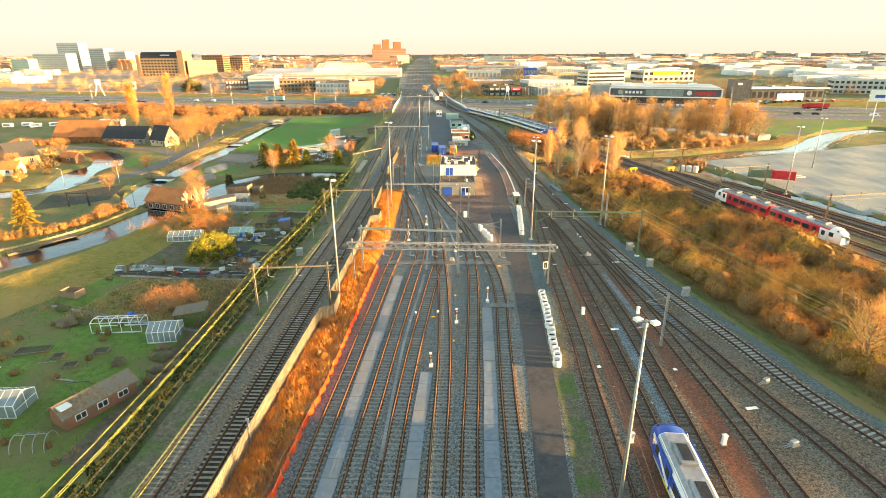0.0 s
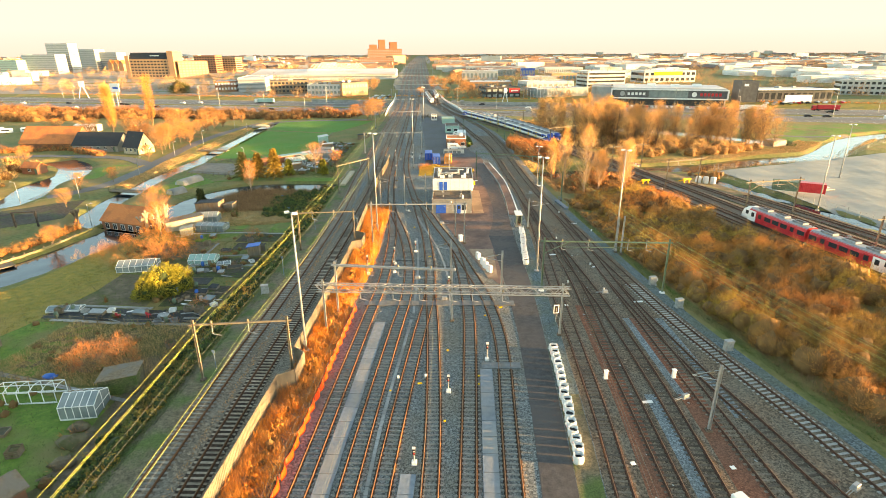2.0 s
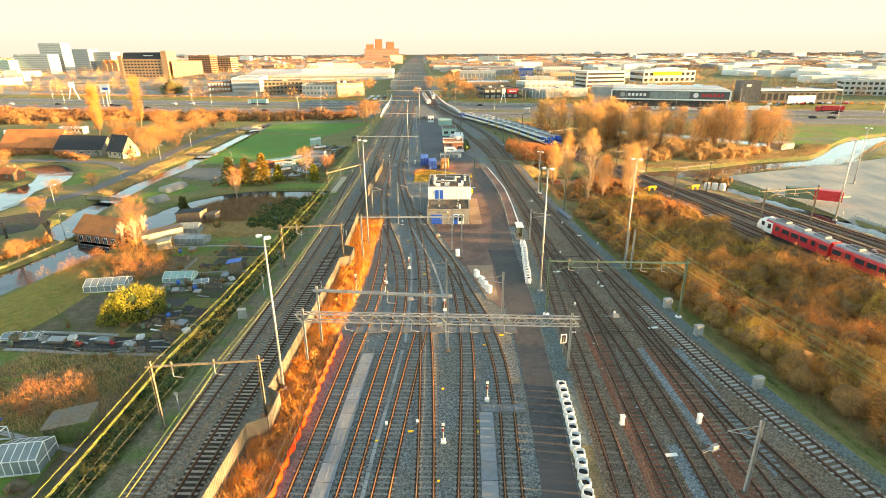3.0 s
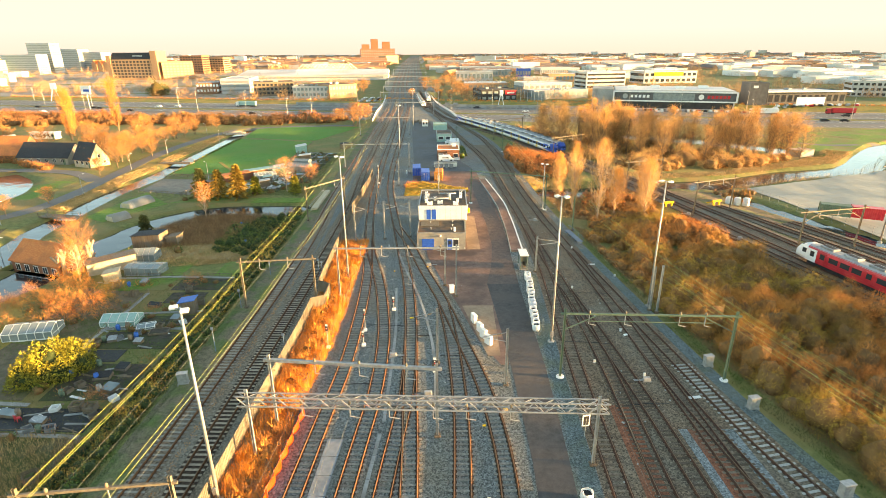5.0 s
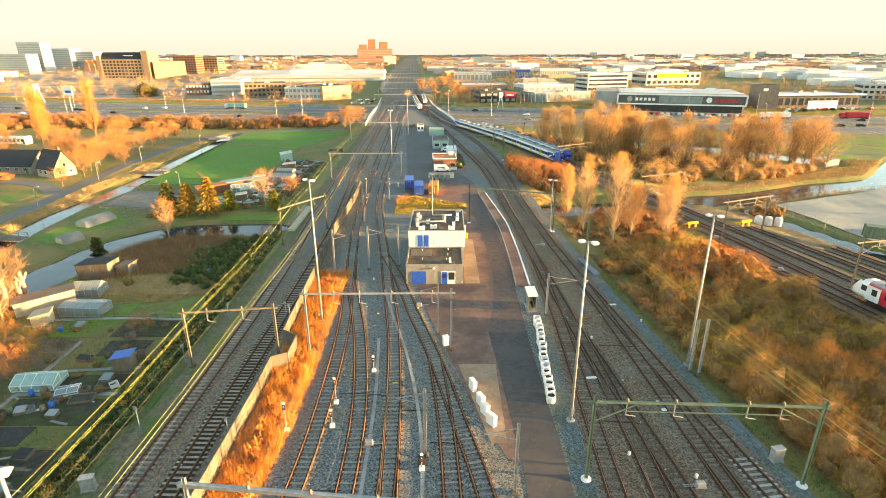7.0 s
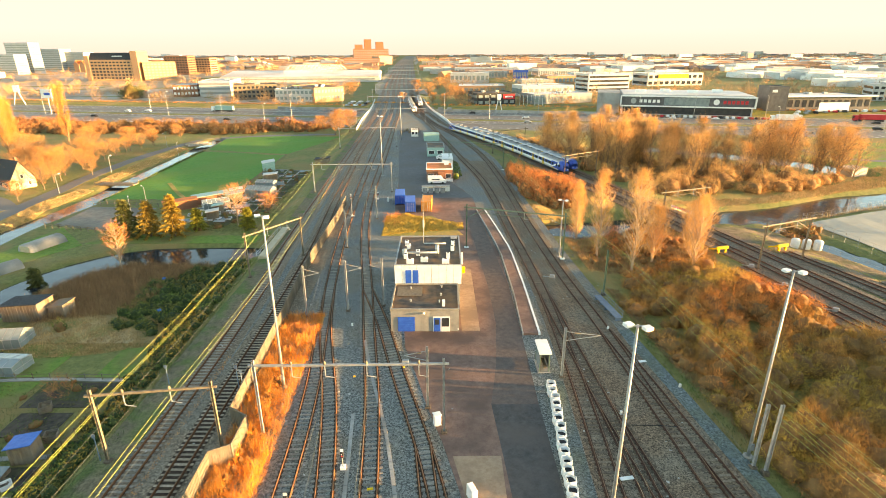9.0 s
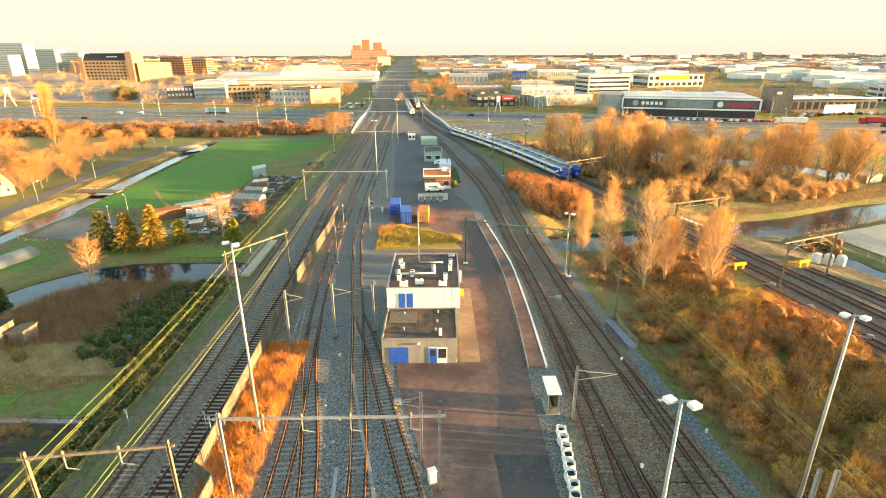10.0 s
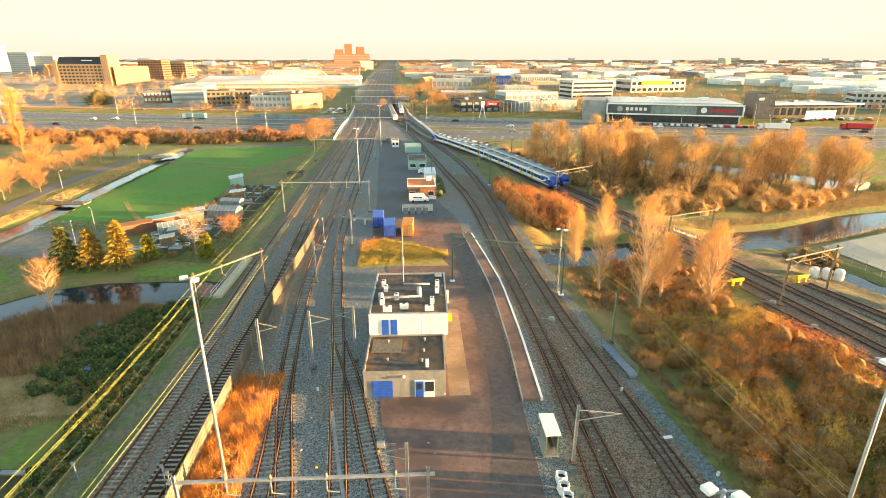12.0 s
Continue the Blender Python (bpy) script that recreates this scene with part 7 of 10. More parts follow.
def shed(x, y, rz, w, d, h, wall, roof, label, pitch=0.35, name="garden_shed", category="shed"):
    p = thing(name, label, category, x, y, height(x, y), rz, "garden sheds")
    hw, hd = w / 2, d / 2
    part("wall", Geo().add([(-hw, -hd, -0.2), (hw, -hd, -0.2), (hw, hd, -0.2), (-hw, hd, -0.2), (-hw, -hd, h), (hw, -hd, h + pitch), (hw, hd, h + pitch), (-hw, hd, h)], [(0, 3, 2, 1), (4, 5, 6, 7), (0, 1, 5, 4), (1, 2, 6, 5), (2, 3, 7, 6), (3, 0, 4, 7)]), MAT[wall], p)
    o = 0.2
    part("roof", Geo().add([(-hw - o, -hd - o, h - 0.02), (hw + o, -hd - o, h + pitch + 0.04), (hw + o, hd + o, h + pitch + 0.04), (-hw - o, hd + o, h - 0.02)] + [(-hw - o, -hd - o, h + 0.07), (hw + o, -hd - o, h + pitch + 0.13), (hw + o, hd + o, h + pitch + 0.13), (-hw - o, hd + o, h + 0.07)], [(0, 3, 2, 1), (4, 5, 6, 7), (0, 1, 5, 4), (1, 2, 6, 5), (2, 3, 7, 6), (3, 0, 4, 7)]), MAT[roof], p)
    part("door", Geo().box(-hw * 0.2, -hd - 0.02, 0, 0.8, 0.05, h * 0.9), MAT[wall], p)
    for i in range(int(w / 0.5)):
        part("board", Geo().box(-hw + 0.25 + i * 0.5, -hd - 0.015, 0, 0.06, 0.03, h), MAT[wall], p)
    return p


def greenhouse(x, y, rz, w, d, eave, ridge, label, glass="pale_glass", bars=6, frame_mat="white_paint", clad=True):
    p = thing("greenhouse", label, "greenhouse", x, y, height(x, y), rz, "greenhouses")
    for i in range(bars + 1):
        bx = -w / 2 + w * i / bars
        g = Geo()
        for s in (-1, 1):
            g.bar((bx, s * d / 2, -0.1), (bx, s * d / 2, eave), 0.07, 0.07).bar((bx, s * d / 2, eave), (bx, 0, ridge), 0.07, 0.07)
        part("frame_rib", g, MAT[frame_mat], p)
    for s in (-1, 1):
        part("purlin", Geo().bar((-w / 2, s * d / 2, eave), (w / 2, s * d / 2, eave), 0.08, 0.08), MAT[frame_mat], p)
        part("sill", Geo().bar((-w / 2, s * d / 2, 0.1), (w / 2, s * d / 2, 0.1), 0.08, 0.2), MAT[frame_mat], p)
    part("ridge_bar", Geo().bar((-w / 2, 0, ridge), (w / 2, 0, ridge), 0.08, 0.08), MAT[frame_mat], p)
    if clad:
        for e in (-1, 1):
            ex = e * w / 2
            part("end_pane", Geo().add([(ex + t, y, z) for t in (-0.01, 0.01) for y, z in ((-d / 2, 0.1), (d / 2, 0.1), (d / 2, eave), (0, ridge), (-d / 2, eave))], [(4, 3, 2, 1, 0), (5, 6, 7, 8, 9)] + [(i, (i + 1) % 5, 5 + (i + 1) % 5, 5 + i) for i in range(5)]), MAT[glass], p)
            part("end_bar", Geo().bar((ex + e * 0.03, 0, 0), (ex + e * 0.03, 0, ridge), 0.07, 0.05).bar((ex + e * 0.03, -d / 2, eave * 0.6), (ex + e * 0.03, d / 2, eave * 0.6), 0.05, 0.06), MAT[frame_mat], p)
        for i in range(bars):
            x0, x1 = -w / 2 + w * (i + 0.06) / bars, -w / 2 + w * (i + 0.94) / bars
            for s in (-1, 1):
                part("roof_pane", Geo().add([(x0, s * d / 2, eave + 0.01), (x1, s * d / 2, eave + 0.01), (x1, 0, ridge + 0.01), (x0, 0, ridge + 0.01), (x0, s * d / 2, eave + 0.03), (x1, s * d / 2, eave + 0.03), (x1, 0, ridge + 0.03), (x0, 0, ridge + 0.03)], [(0, 1, 2, 3), (4, 7, 6, 5), (0, 4, 5, 1), (2, 6, 7, 3), (1, 5, 6, 2), (0, 3, 7, 4)]), MAT[glass], p)
                part("side_pane", Geo().box((x0 + x1) / 2, s * d / 2, 0.2, x1 - x0, 0.02, eave - 0.25), MAT[glass], p)
    return p


greenhouse(-40.8, 66.2, 8, 3.8, 3.4, 1.7, 2.5, "white framed garden greenhouse on the lawn", bars=5)
greenhouse(-48.6, 68.2, 5, 7.0, 2.2, 1.7, 1.9, "bare white frame of a garden tunnel", bars=5, clad=False)
greenhouse(-51.6, 49.5, 4, 6.2, 3.6, 1.7, 2.6, "old greenhouse with rusty glazing bars", bars=7)
greenhouse(-57.6, 108, 10, 6.5, 3.6, 1.2, 1.9, "white glazed garden frame beside the creek", bars=6)
greenhouse(-46.8, 111.6, 4, 5.0, 3.0, 0.9, 1.6, "low greenhouse with faded green panes", "teal", 4)
greenhouse(-42.3, 110.0, 20, 2.4, 1.8, 0.4, 0.6, "small white cold frame", bars=2)
greenhouse(-56.5, 137.5, 6, 4.2, 3.4, 1.5, 2.4, "silver framed garden greenhouse", bars=4, frame_mat="galv")
greenhouse(-53.2, 131.0, -4, 6.5, 3.2, 1.5, 1.8, "hazy plastic-covered garden tunnel", bars=5, frame_mat="galv")
greenhouse(-46.5, 218, -8, 7.5, 4.0, 2.0, 2.9, "large silver garden greenhouse", bars=8, frame_mat="galv")
greenhouse(-48, 228, -8, 5.5, 3.0, 1.8, 2.4, "long silver framed garden greenhouse", bars=6, frame_mat="galv")
greenhouse(-54.5, 206, 30, 6.5, 3.5, 1.8, 2.5, "pale plastic garden greenhouse", bars=6)
greenhouse(-60, 91, 3, 5.0, 2.0, 0.35, 0.7, "low white cold frame on black sheeting", bars=3)
shed(-39.0, 70.6, 14, 4.2, 3.0, 2.0, "mossy", "wood", "mossy green shed with a flat grey roof")
br = house(-40.8, 50.2, 62, 8.0, 3.0, 1.8, 2.7, "brick", "wood", "long brick garden shed with rusty roof", 3, "brick_shed", door=False)
part("rooflight", Geo().box(-3.4, -0.8, 2.5, 1.2, 1.0, 0.25, 0, 0.02), MAT["white_paint"], br, "white rooflight")
shed(-59.8, 145.6, -3, 6.0, 3.4, 2.5, "wood", "dark_tile", "grey timber boathouse shed with a dark roof", 0.5)
shed(-55.0, 146.2, -3, 2.4, 2.6, 1.8, "wood", "wood", "small pale timber shed")
shed(-60.5, 132.6, 38, 8.0, 3.0, 2.2, "cream", "wood", "long cream summer house with a felted roof", 0.3, "summer_house", "shed")
shed(-57.4, 127.4, 20, 2.4, 2.2, 1.7, "cream", "cream", "small cream garden shed")
shed(-38.0, 114.8, 8, 2.2, 1.8, 2.0, "wood", "tarp", "small timber shed under a bright blue tarpaulin", 0.25)
shed(-54.6, 252.6, 20, 4.0, 4.5, 2.6, "teal", "shed_roof", "green timber hut with white windows and a pale roof", 0.5)
shed(-58.0, 211.5, 30, 9.0, 3.4, 2.1, "brick", "teal", "low garden building with a turquoise roof", 0.3)
shed(-63.5, 205.5, 30, 8.0, 3.4, 2.0, "brick", "red_tile", "low garden building with a red roof", 0.3)
shed(-52.0, 212.5, 24, 4.0, 3.0, 2.3, "green_paint", "teal", "green glazed garden cabin", 0.3)
shed(-49.0, 236, 10, 4, 3, 2.1, "wood", "shed_roof", "grey garden shed with a pale roof", 0.3)
shed(-38.0, 262, 0, 5, 3.5, 2.1, "wood", "dark_tile", "dark timber shed beside the embankment", 0.3)


def tunnel(x, y, rz, ln, r, label):
    p = thing("arched_hut", label, "shed", x, y, height(x, y), rz, "arched huts")
    g = Geo()
    vs = []
    for xx in (-ln / 2, ln / 2):
        vs += [(xx, r * math.cos(math.pi * i / 10), r * 0.85 * math.sin(math.pi * i / 10) - 0.05) for i in range(11)]
    g.add(vs, [(i, i + 1, 12 + i, 11 + i) for i in range(10)] + [tuple(range(10, -1, -1)), tuple(range(11, 22))])
    part("shell", g, MAT["concrete"], p, "grey curved sheet shell", True)
    for s in (-1, 1):
        part("end_board", Geo().box(s * (ln / 2 + 0.05), 0, 0, 0.08, r * 1.3, r * 0.6), MAT["cream"], p)


tunnel(-79.8, 177.5, 72, 7.6, 2.1, "grey arched hut with pale wooden ends")
tunnel(-77.6, 164.5, 60, 4.2, 1.9, "grey arched hut with pale wooden ends")

for i in range(9):
    greenhouse(-57 + (i % 3) * 4.2, 194 + (i // 3) * 5.0 + (i % 3), 12, 3.2, 1.5, 0.35, 0.6, "low white garden cold frame over dark soil", bars=1)
# clutter in the gardens
rr = random.Random(21)
for i, (x0, x1, y0, y1, n) in enumerate(((-60, -37, 86.8, 91.5, 26), (-46, -36, 93, 100, 12), (-48, -36, 104, 113, 16), (-60, -46, 196, 216, 22), (-44, -36, 92, 96, 8), (-60, -40, 50, 62, 8), (-62, -52, 124, 136, 12), (-53, -43, 225, 250, 14))):
    for k in range(n):
        x, y = rr.uniform(x0, x1), rr.uniform(y0, y1)
        kind = rr.choice(["board", "board", "crate", "board", "crate", "board", "barrel", "board"])
        z = height(x, y) + 0.05
        m = MAT[rr.choice(["wood", "white_paint", "galv", "concrete", "wood", "grey_metal"])]
        if kind == "board":
            solo("garden_board", Geo().box(0, 0, 0, rr.uniform(1.2, 3.0), rr.uniform(0.15, 0.4), 0.08, 0, 0.01), m, "loose weathered board lying in the garden", "board", x, y, z, rr.uniform(-30, 30), "garden boards")
        elif kind == "crate":
            p = thing("garden_crate", "open weathered garden crate", "crate", x, y, z, rr.uniform(0, 90), "garden crates")
            for s in (-1, 1):
                part("side", Geo().box(s * 0.45, 0, 0, 0.05, 0.9, 0.5), m, p)
                part("end", Geo().box(0, s * 0.45, 0, 0.85, 0.05, 0.5), m, p)
            part("bottom", Geo().box(0, 0, 0, 0.85, 0.85, 0.06), m, p)
        else:
            solo("rain_barrel", Geo().lathe(0, 0, [(0.26, 0), (0.32, 0.4), (0.27, 0.85), (0.2, 0.86), (0.2, 0.8)], 12), MAT[rr.choice(["tarp", "green_paint", "dark", "wood", "concrete"])], "plastic rain barrel in the garden", "barrel", x, y, z, 0, "rain barrels", smooth=True)
for x, y, w, d in ((-57, 62, 4.2, 1.8), (-52.5, 60.5, 1.4, 1.2), (-49.5, 58.5, 1.6, 1.2), (-47.6, 62, 1.8, 1.4), (-39.6, 108.4, 2.6, 1.6), (-38.4, 111, 2.0, 1.4)):
    p = thing("raised_bed", "timber-edged raised bed of dark soil", "raised bed", x, y, height(x, y), 12, "raised beds")
    for s in (-1, 1):
        part("board", Geo().box(0, s * d / 2, 0, w, 0.08, 0.35), MAT["wood"], p)
        part("board", Geo().box(s * w / 2, 0, 0, 0.08, d - 0.1, 0.35), MAT["wood"], p)
    part("soil", Geo().box(0, 0, 0, w - 0.1, d - 0.1, 0.26), MAT["soil"], p)
for x, y, m in ((-50.2, 88.6, "red_paint"), (-45.6, 88.8, "red_paint"), (-51.0, 89.2, "cream")):
    p = thing("garden_chair", ("red" if m == "red_paint" else "cream") + " plastic garden chair on the ground sheet", "chair", x, y, height(x, y) + 0.06, 160)
    part("seat", Geo().box(0, 0, 0.4, 0.5, 0.5, 0.05, 0, 0.01), MAT[m], p)
    part("backrest", Geo().box(0, 0.24, 0.42, 0.5, 0.05, 0.5, 0, 0.01), MAT[m], p)
    for s in (-1, 1):
        for t in (-1, 1):
            part("leg", Geo().box(s * 0.22, t * 0.22, 0, 0.05, 0.05, 0.4), MAT[m], p)
solo("tarpaulin", Geo().blob(0, 0, 0.15, 0.9, 0.6, 0.35, 0.5, 10, 6), MAT["tarp"], "crumpled blue tarpaulin on the grass", "tarpaulin", -49.5, 72.5, height(-49.5, 72.5), smooth=True)
for x, y in ((-40, 146), (-45, 158), (-64, 47)):
    solo("rain_barrel", Geo().lathe(0, 0, [(0.3, 0), (0.36, 0.45), (0.3, 0.95), (0.22, 0.96), (0.22, 0.9)], 12), MAT["tarp"], "blue plastic rain barrel in the garden", "barrel", x, y, height(x, y), 0, "rain barrels", smooth=True)

# quay, fences and bridges
qline = smooth_line([(-81.2, 134.5), (-82.4, 124), (-84.5, 115), (-90.5, 103.5), (-100.5, 92.5)], 2)
quay = thing("quay_edge", "timber quay edge along the creek", "quay", kind="structure")
for x, y, h in along(qline, 2.0):
    part("quay_board", Geo().box(0, 0, 0, 1.98, 0.35, 0.9, 0, 0.02), MAT["straw"], quay).matrix_basis = pose(x, y, -2.9, 0, 0, h)
    part("quay_post", Geo().tube((0, 0, -0.3), (0, 0, 1.3), 0.13, n=7), MAT["wood"], quay).matrix_basis = pose(x, y, -2.9, 0, 0, 0)
solo("jetty", Geo().box(0, 0, 0, 7.5, 3.6, 0.18, 0, 0.03), MAT["wood"], "grey timber jetty over the creek", "jetty", -86.6, 108.4, -2.55, 52)
boat = thing("moored_boat", "small open wooden boat moored at the quay", "boat", -88.6, 101.0, -2.85, 45)
bv = [(-2.4, -0.7, 0), (2.0, -0.7, 0), (2.8, 0, 0.1), (2.0, 0.7, 0), (-2.4, 0.7, 0), (-2.5, -0.95, 0.55), (2.1, -0.9, 0.6), (3.2, 0, 0.75), (2.1, 0.9, 0.6), (-2.5, 0.95, 0.55)]
part("hull", Geo().add(bv, [(4, 3, 2, 1, 0)] + [(i, (i + 1) % 5, 5 + (i + 1) % 5, 5 + i) for i in range(5)]), MAT["wood"], boat)
for i in range(3):
    part("thwart", Geo().box(-1.5 + i * 1.4, 0, 0.4, 0.35, 1.6, 0.06), MAT["wood"], boat)
banner = thing("banner", "white cloth banner between two posts on the quay", "banner", -92.5, 97.5, height(-92.5, 97.5), 40)
part("cloth", Geo().box(0, 0, 0.4, 3.0, 0.04, 1.6), MAT["white_paint"], banner)
for s in (-1, 1):
    part("post", Geo().tube((s * 1.5, 0, -0.2), (s * 1.5, 0, 2.2), 0.06, n=6), MAT["wood"], banner)


def post_fence(pts, gap, h, label, rails=2):
    p = thing("post_fence", label, "fence", group="field fences")
    line = smooth_line(pts, 2)
    ps = along(line, gap)
    for x, y, a in ps:
        part("post", Geo().box(0, 0, -0.2, 0.12, 0.12, h + 0.2), MAT["wood"], p).matrix_basis = pose(x, y, height(x, y), 0, 0, a)
    for k in range(rails):
        g = Geo()
        for (x, y, a), (u, v, b) in zip(ps, ps[1:]):
            g.bar((x, y, height(x, y) + h * (0.9 - 0.4 * k)), (u, v, height(u, v) + h * (0.9 - 0.4 * k)), 0.05, 0.1)
        part("rail", g, MAT["wood"], p)


post_fence([(-88, 208.5), (-70, 207)], 2.0, 1.2, "grey timber post and rail fence of the paddock")
post_fence([(-88, 190), (-70, 185.5)], 2.0, 1.2, "grey timber post and rail fence of the paddock")
post_fence([(-72, 186), (-68.8, 200)], 2.0, 1.2, "grey timber post and rail fence of the paddock")
post_fence([(-86, 211), (-62, 212), (-54.5, 214), (-54.8, 250), (-55, 278)], 3.0, 1.1, "thin timber fence along the playing field")
post_fence([(-119, 158), (-110, 170)], 2.0, 1.0, "dark timber railing beside the lane")


def small_bridge(x, y, rz, ln, w, label):
    p = thing("footbridge", label, "bridge", x, y, -2.2, rz)
    part("deck", Geo().box(0, 0, 0, ln, w, 0.3, 0, 0.03), MAT["wood"], p)
    for s in (-1, 1):
        part("railing", Geo().bar((-ln / 2, s * w / 2, 1.2), (ln / 2, s * w / 2, 1.2), 0.08, 0.08).bar((-ln / 2, s * w / 2, 0.75), (ln / 2, s * w / 2, 0.75), 0.06, 0.06), MAT["wood"], p)
        for i in range(5):
            part("rail_post", Geo().box(-ln / 2 + ln * i / 4, s * w / 2, 0.2, 0.1, 0.1, 1.05), MAT["wood"], p)
    return p


small_bridge(-95, 232, -4, 12, 3.0, "timber footbridge with railings over the canal")
small_bridge(-93, 166, -12, 10, 2.6, "timber footbridge with railings over the canal")
wb = small_bridge(-100, 303, 40, 10, 4.0, "white-railed road bridge over the canal")
for s in (-1, 1):
    part("white_parapet", Geo().box(0, s * 2.1, 0.2, 9.6, 0.2, 0.7, 0, 0.03), MAT["concrete"], wb, "white painted parapet")
gate = thing("footbridge_gate", "dark steel lifting frame beside the quay", "frame", -98, 133.5, height(-98, 133.5), 10)
part("beam", Geo().bar((-2.6, 0, 3.6), (2.6, 0, 3.6), 0.4, 0.3), MAT["dark"], gate)
for s in (-1, 1):
    part("post", Geo().bar((s * 2.4, 0, -0.2), (s * 2.4, 0, 3.5), 0.35, 0.35), MAT["dark"], gate)
for i, (x, y) in enumerate(((-87, 139.5), (-102.5, 190), (-103, 160), (-106, 222), (-107, 250), (-99, 282), (-71, 196), (-73, 207), (-112, 300), (-122, 162))):
    p = thing("street_lamp", "thin grey street lamp beside the lane", "street lamp", x, y, height(x, y), 20 * i, "lane lamps")
    part("pole", Geo().tube((0, 0, -0.1), (0, 0, 5.4), 0.08, 0.05, 8).tube((0, 0, 5.4), (1.0, 0, 5.6), 0.04, n=6), MAT["galv"], p)
    part("lantern", Geo().box(1.1, 0, 5.54, 0.6, 0.22, 0.14, 0, 0.03), MAT["white_paint"], p)

# ---- garden growth and small things ----
sward("garden_weeds", [(-62, 36), (-36, 36), (-34.6, 74), (-35, 128), (-58, 128), (-66, 110), (-70, 84)], 44000, "weeds", "mixed weeds and dead stalks over the gardens", 0.3, 0.06)
sward("garden_weeds", [(-60, 72), (-36, 70), (-36, 86), (-56, 87)], 22000, "reed", "dead brown stalks on the rough plot", 0.5, 0.05)
sward("garden_weeds", [(-56, 188), (-36, 184), (-38, 250), (-53, 252), (-55, 215)], 20000, "weeds", "mixed weeds and dead stalks over the gardens", 0.4, 0.07)
sward("field_edge_grass", [(-92, 214), (-88.6, 212), (-91.6, 290), (-94.4, 292)], 9000, "weeds", "longer grass along the canal bank", 0.5, 0.08)
sward("bank_weeds", [(-31.6, 0), (-28.6, 0), (-28.0, 100), (-30.5, 165), (-32, 165), (-31.2, 100)], 26000, "weeds", "low weeds on the embankment path", 0.22, 0.06)
sward("track_weeds", [(-24.4, 20), (-23.6, 20), (-22.6, 130), (-23.2, 130)], 2500, "dry_grass", "dry weeds between the main lines", 0.25, 0.05, floor=0.0)
# bare and evergreen shrubs between the plots
rr = random.Random(71)
low_green = [(rr.uniform(-64, -37), rr.uniform(38, 128), rr.uniform(0.4, 1.0), rr.uniform(0.4, 1.3)) for _ in range(70)]
low_green += [(rr.uniform(-55, -40), rr.uniform(192, 250), rr.uniform(0.5, 1.1), rr.uniform(0.5, 1.5)) for _ in range(30)]
thicket("garden_shrubs", low_green, "ivy", "small evergreen garden shrubs among the plots", 420, 0.25, 0.1)
bare = [(rr.uniform(-64, -37), rr.uniform(40, 128), rr.uniform(0.5, 1.2), rr.uniform(0.8, 2.0)) for _ in range(44)]
bare += [(rr.uniform(-55, -40), rr.uniform(190, 250), rr.uniform(0.5, 1.3), rr.uniform(0.8, 2.2)) for _ in range(20)]
thicket("garden_twigs", bare, "red_twigs", "small bare reddish garden shrubs", 200, 0.6, 0.035, None)
# rows of leaf vegetables in the beds
veg = []
for x0, x1, y0, y1 in ((-46, -37, 93, 99.5), (-46.5, -36.5, 104.3, 108), (-47.5, -36.5, 111, 113), (-44.5, -36.5, 123.5, 127.5), (-57, -47, 130, 136), (-53.5, -46.5, 123.5, 127.5)):
    y = y0
    while y < y1:
        if rr.random() < 0.7:
            for k in range(int((x1 - x0) / 0.6)):
                if rr.random() < 0.7:
                    veg.append((x0 + 0.6 * k + rr.uniform(-0.1, 0.1), y, 0.24, 0.22))
        y += 0.9
thicket("vegetable_rows", veg, "ivy", "rows of green leaf vegetables in dark beds", 900, 0.16, 0.09, None, "vegetables")
# tiled garden paths
for i, q in enumerate(([(-60, 87.2), (-37, 85.6), (-37, 86.2), (-60, 87.8)], [(-62, 92.2), (-46.6, 91.4), (-46.6, 92.0), (-62, 92.8)], [(-48.6, 104), (-48, 104), (-48, 122), (-48.6, 122)], [(-48, 109.2), (-36, 109.2), (-36, 109.8), (-48, 109.8)], [(-58, 128.2), (-36, 128.2), (-36, 128.8), (-58, 128.8)], [(-46, 114.2), (-36, 114.6), (-36, 115.2), (-46, 114.8)], [(-64, 75.2), (-37, 67.4), (-37, 68.0), (-64, 75.9)])):
    draped("garden_path", q, "concrete", "narrow path of grey concrete tiles between the plots", "path", 0.09)


def plot_fence(x0, y0, x1, y1, h=0.9):
    p = thing("plot_fence", "low weathered wire and post fence between garden plots", "fence", group="plot fences")
    n = max(2, int(math.hypot(x1 - x0, y1 - y0) / 2.0))
    pts = [(x0 + (x1 - x0) * i / n, y0 + (y1 - y0) * i / n) for i in range(n + 1)]
    for x, y in pts:
        part("post", Geo().box(0, 0, -0.2, 0.08, 0.08, h + 0.25), MAT["wood"], p).matrix_basis = pose(x, y, height(x, y), 0, random.uniform(-3, 3), 0)
    for k in (0.35, 0.85):
        g = Geo()
        for (x, y), (u, v) in zip(pts, pts[1:]):
            g.bar((x, y, height(x, y) + h * k), (u, v, height(u, v) + h * k), 0.03, 0.05)
        part("rail", g, MAT["wood"], p)


plot_fence(-61, 87.6, -37.5, 86.0)
plot_fence(-48.2, 104, -48.2, 122)
plot_fence(-58, 128.6, -36.5, 128.6)
plot_fence(-35.4, 76, -35.2, 122, 1.1)
plot_fence(-64, 75, -45, 69.8)


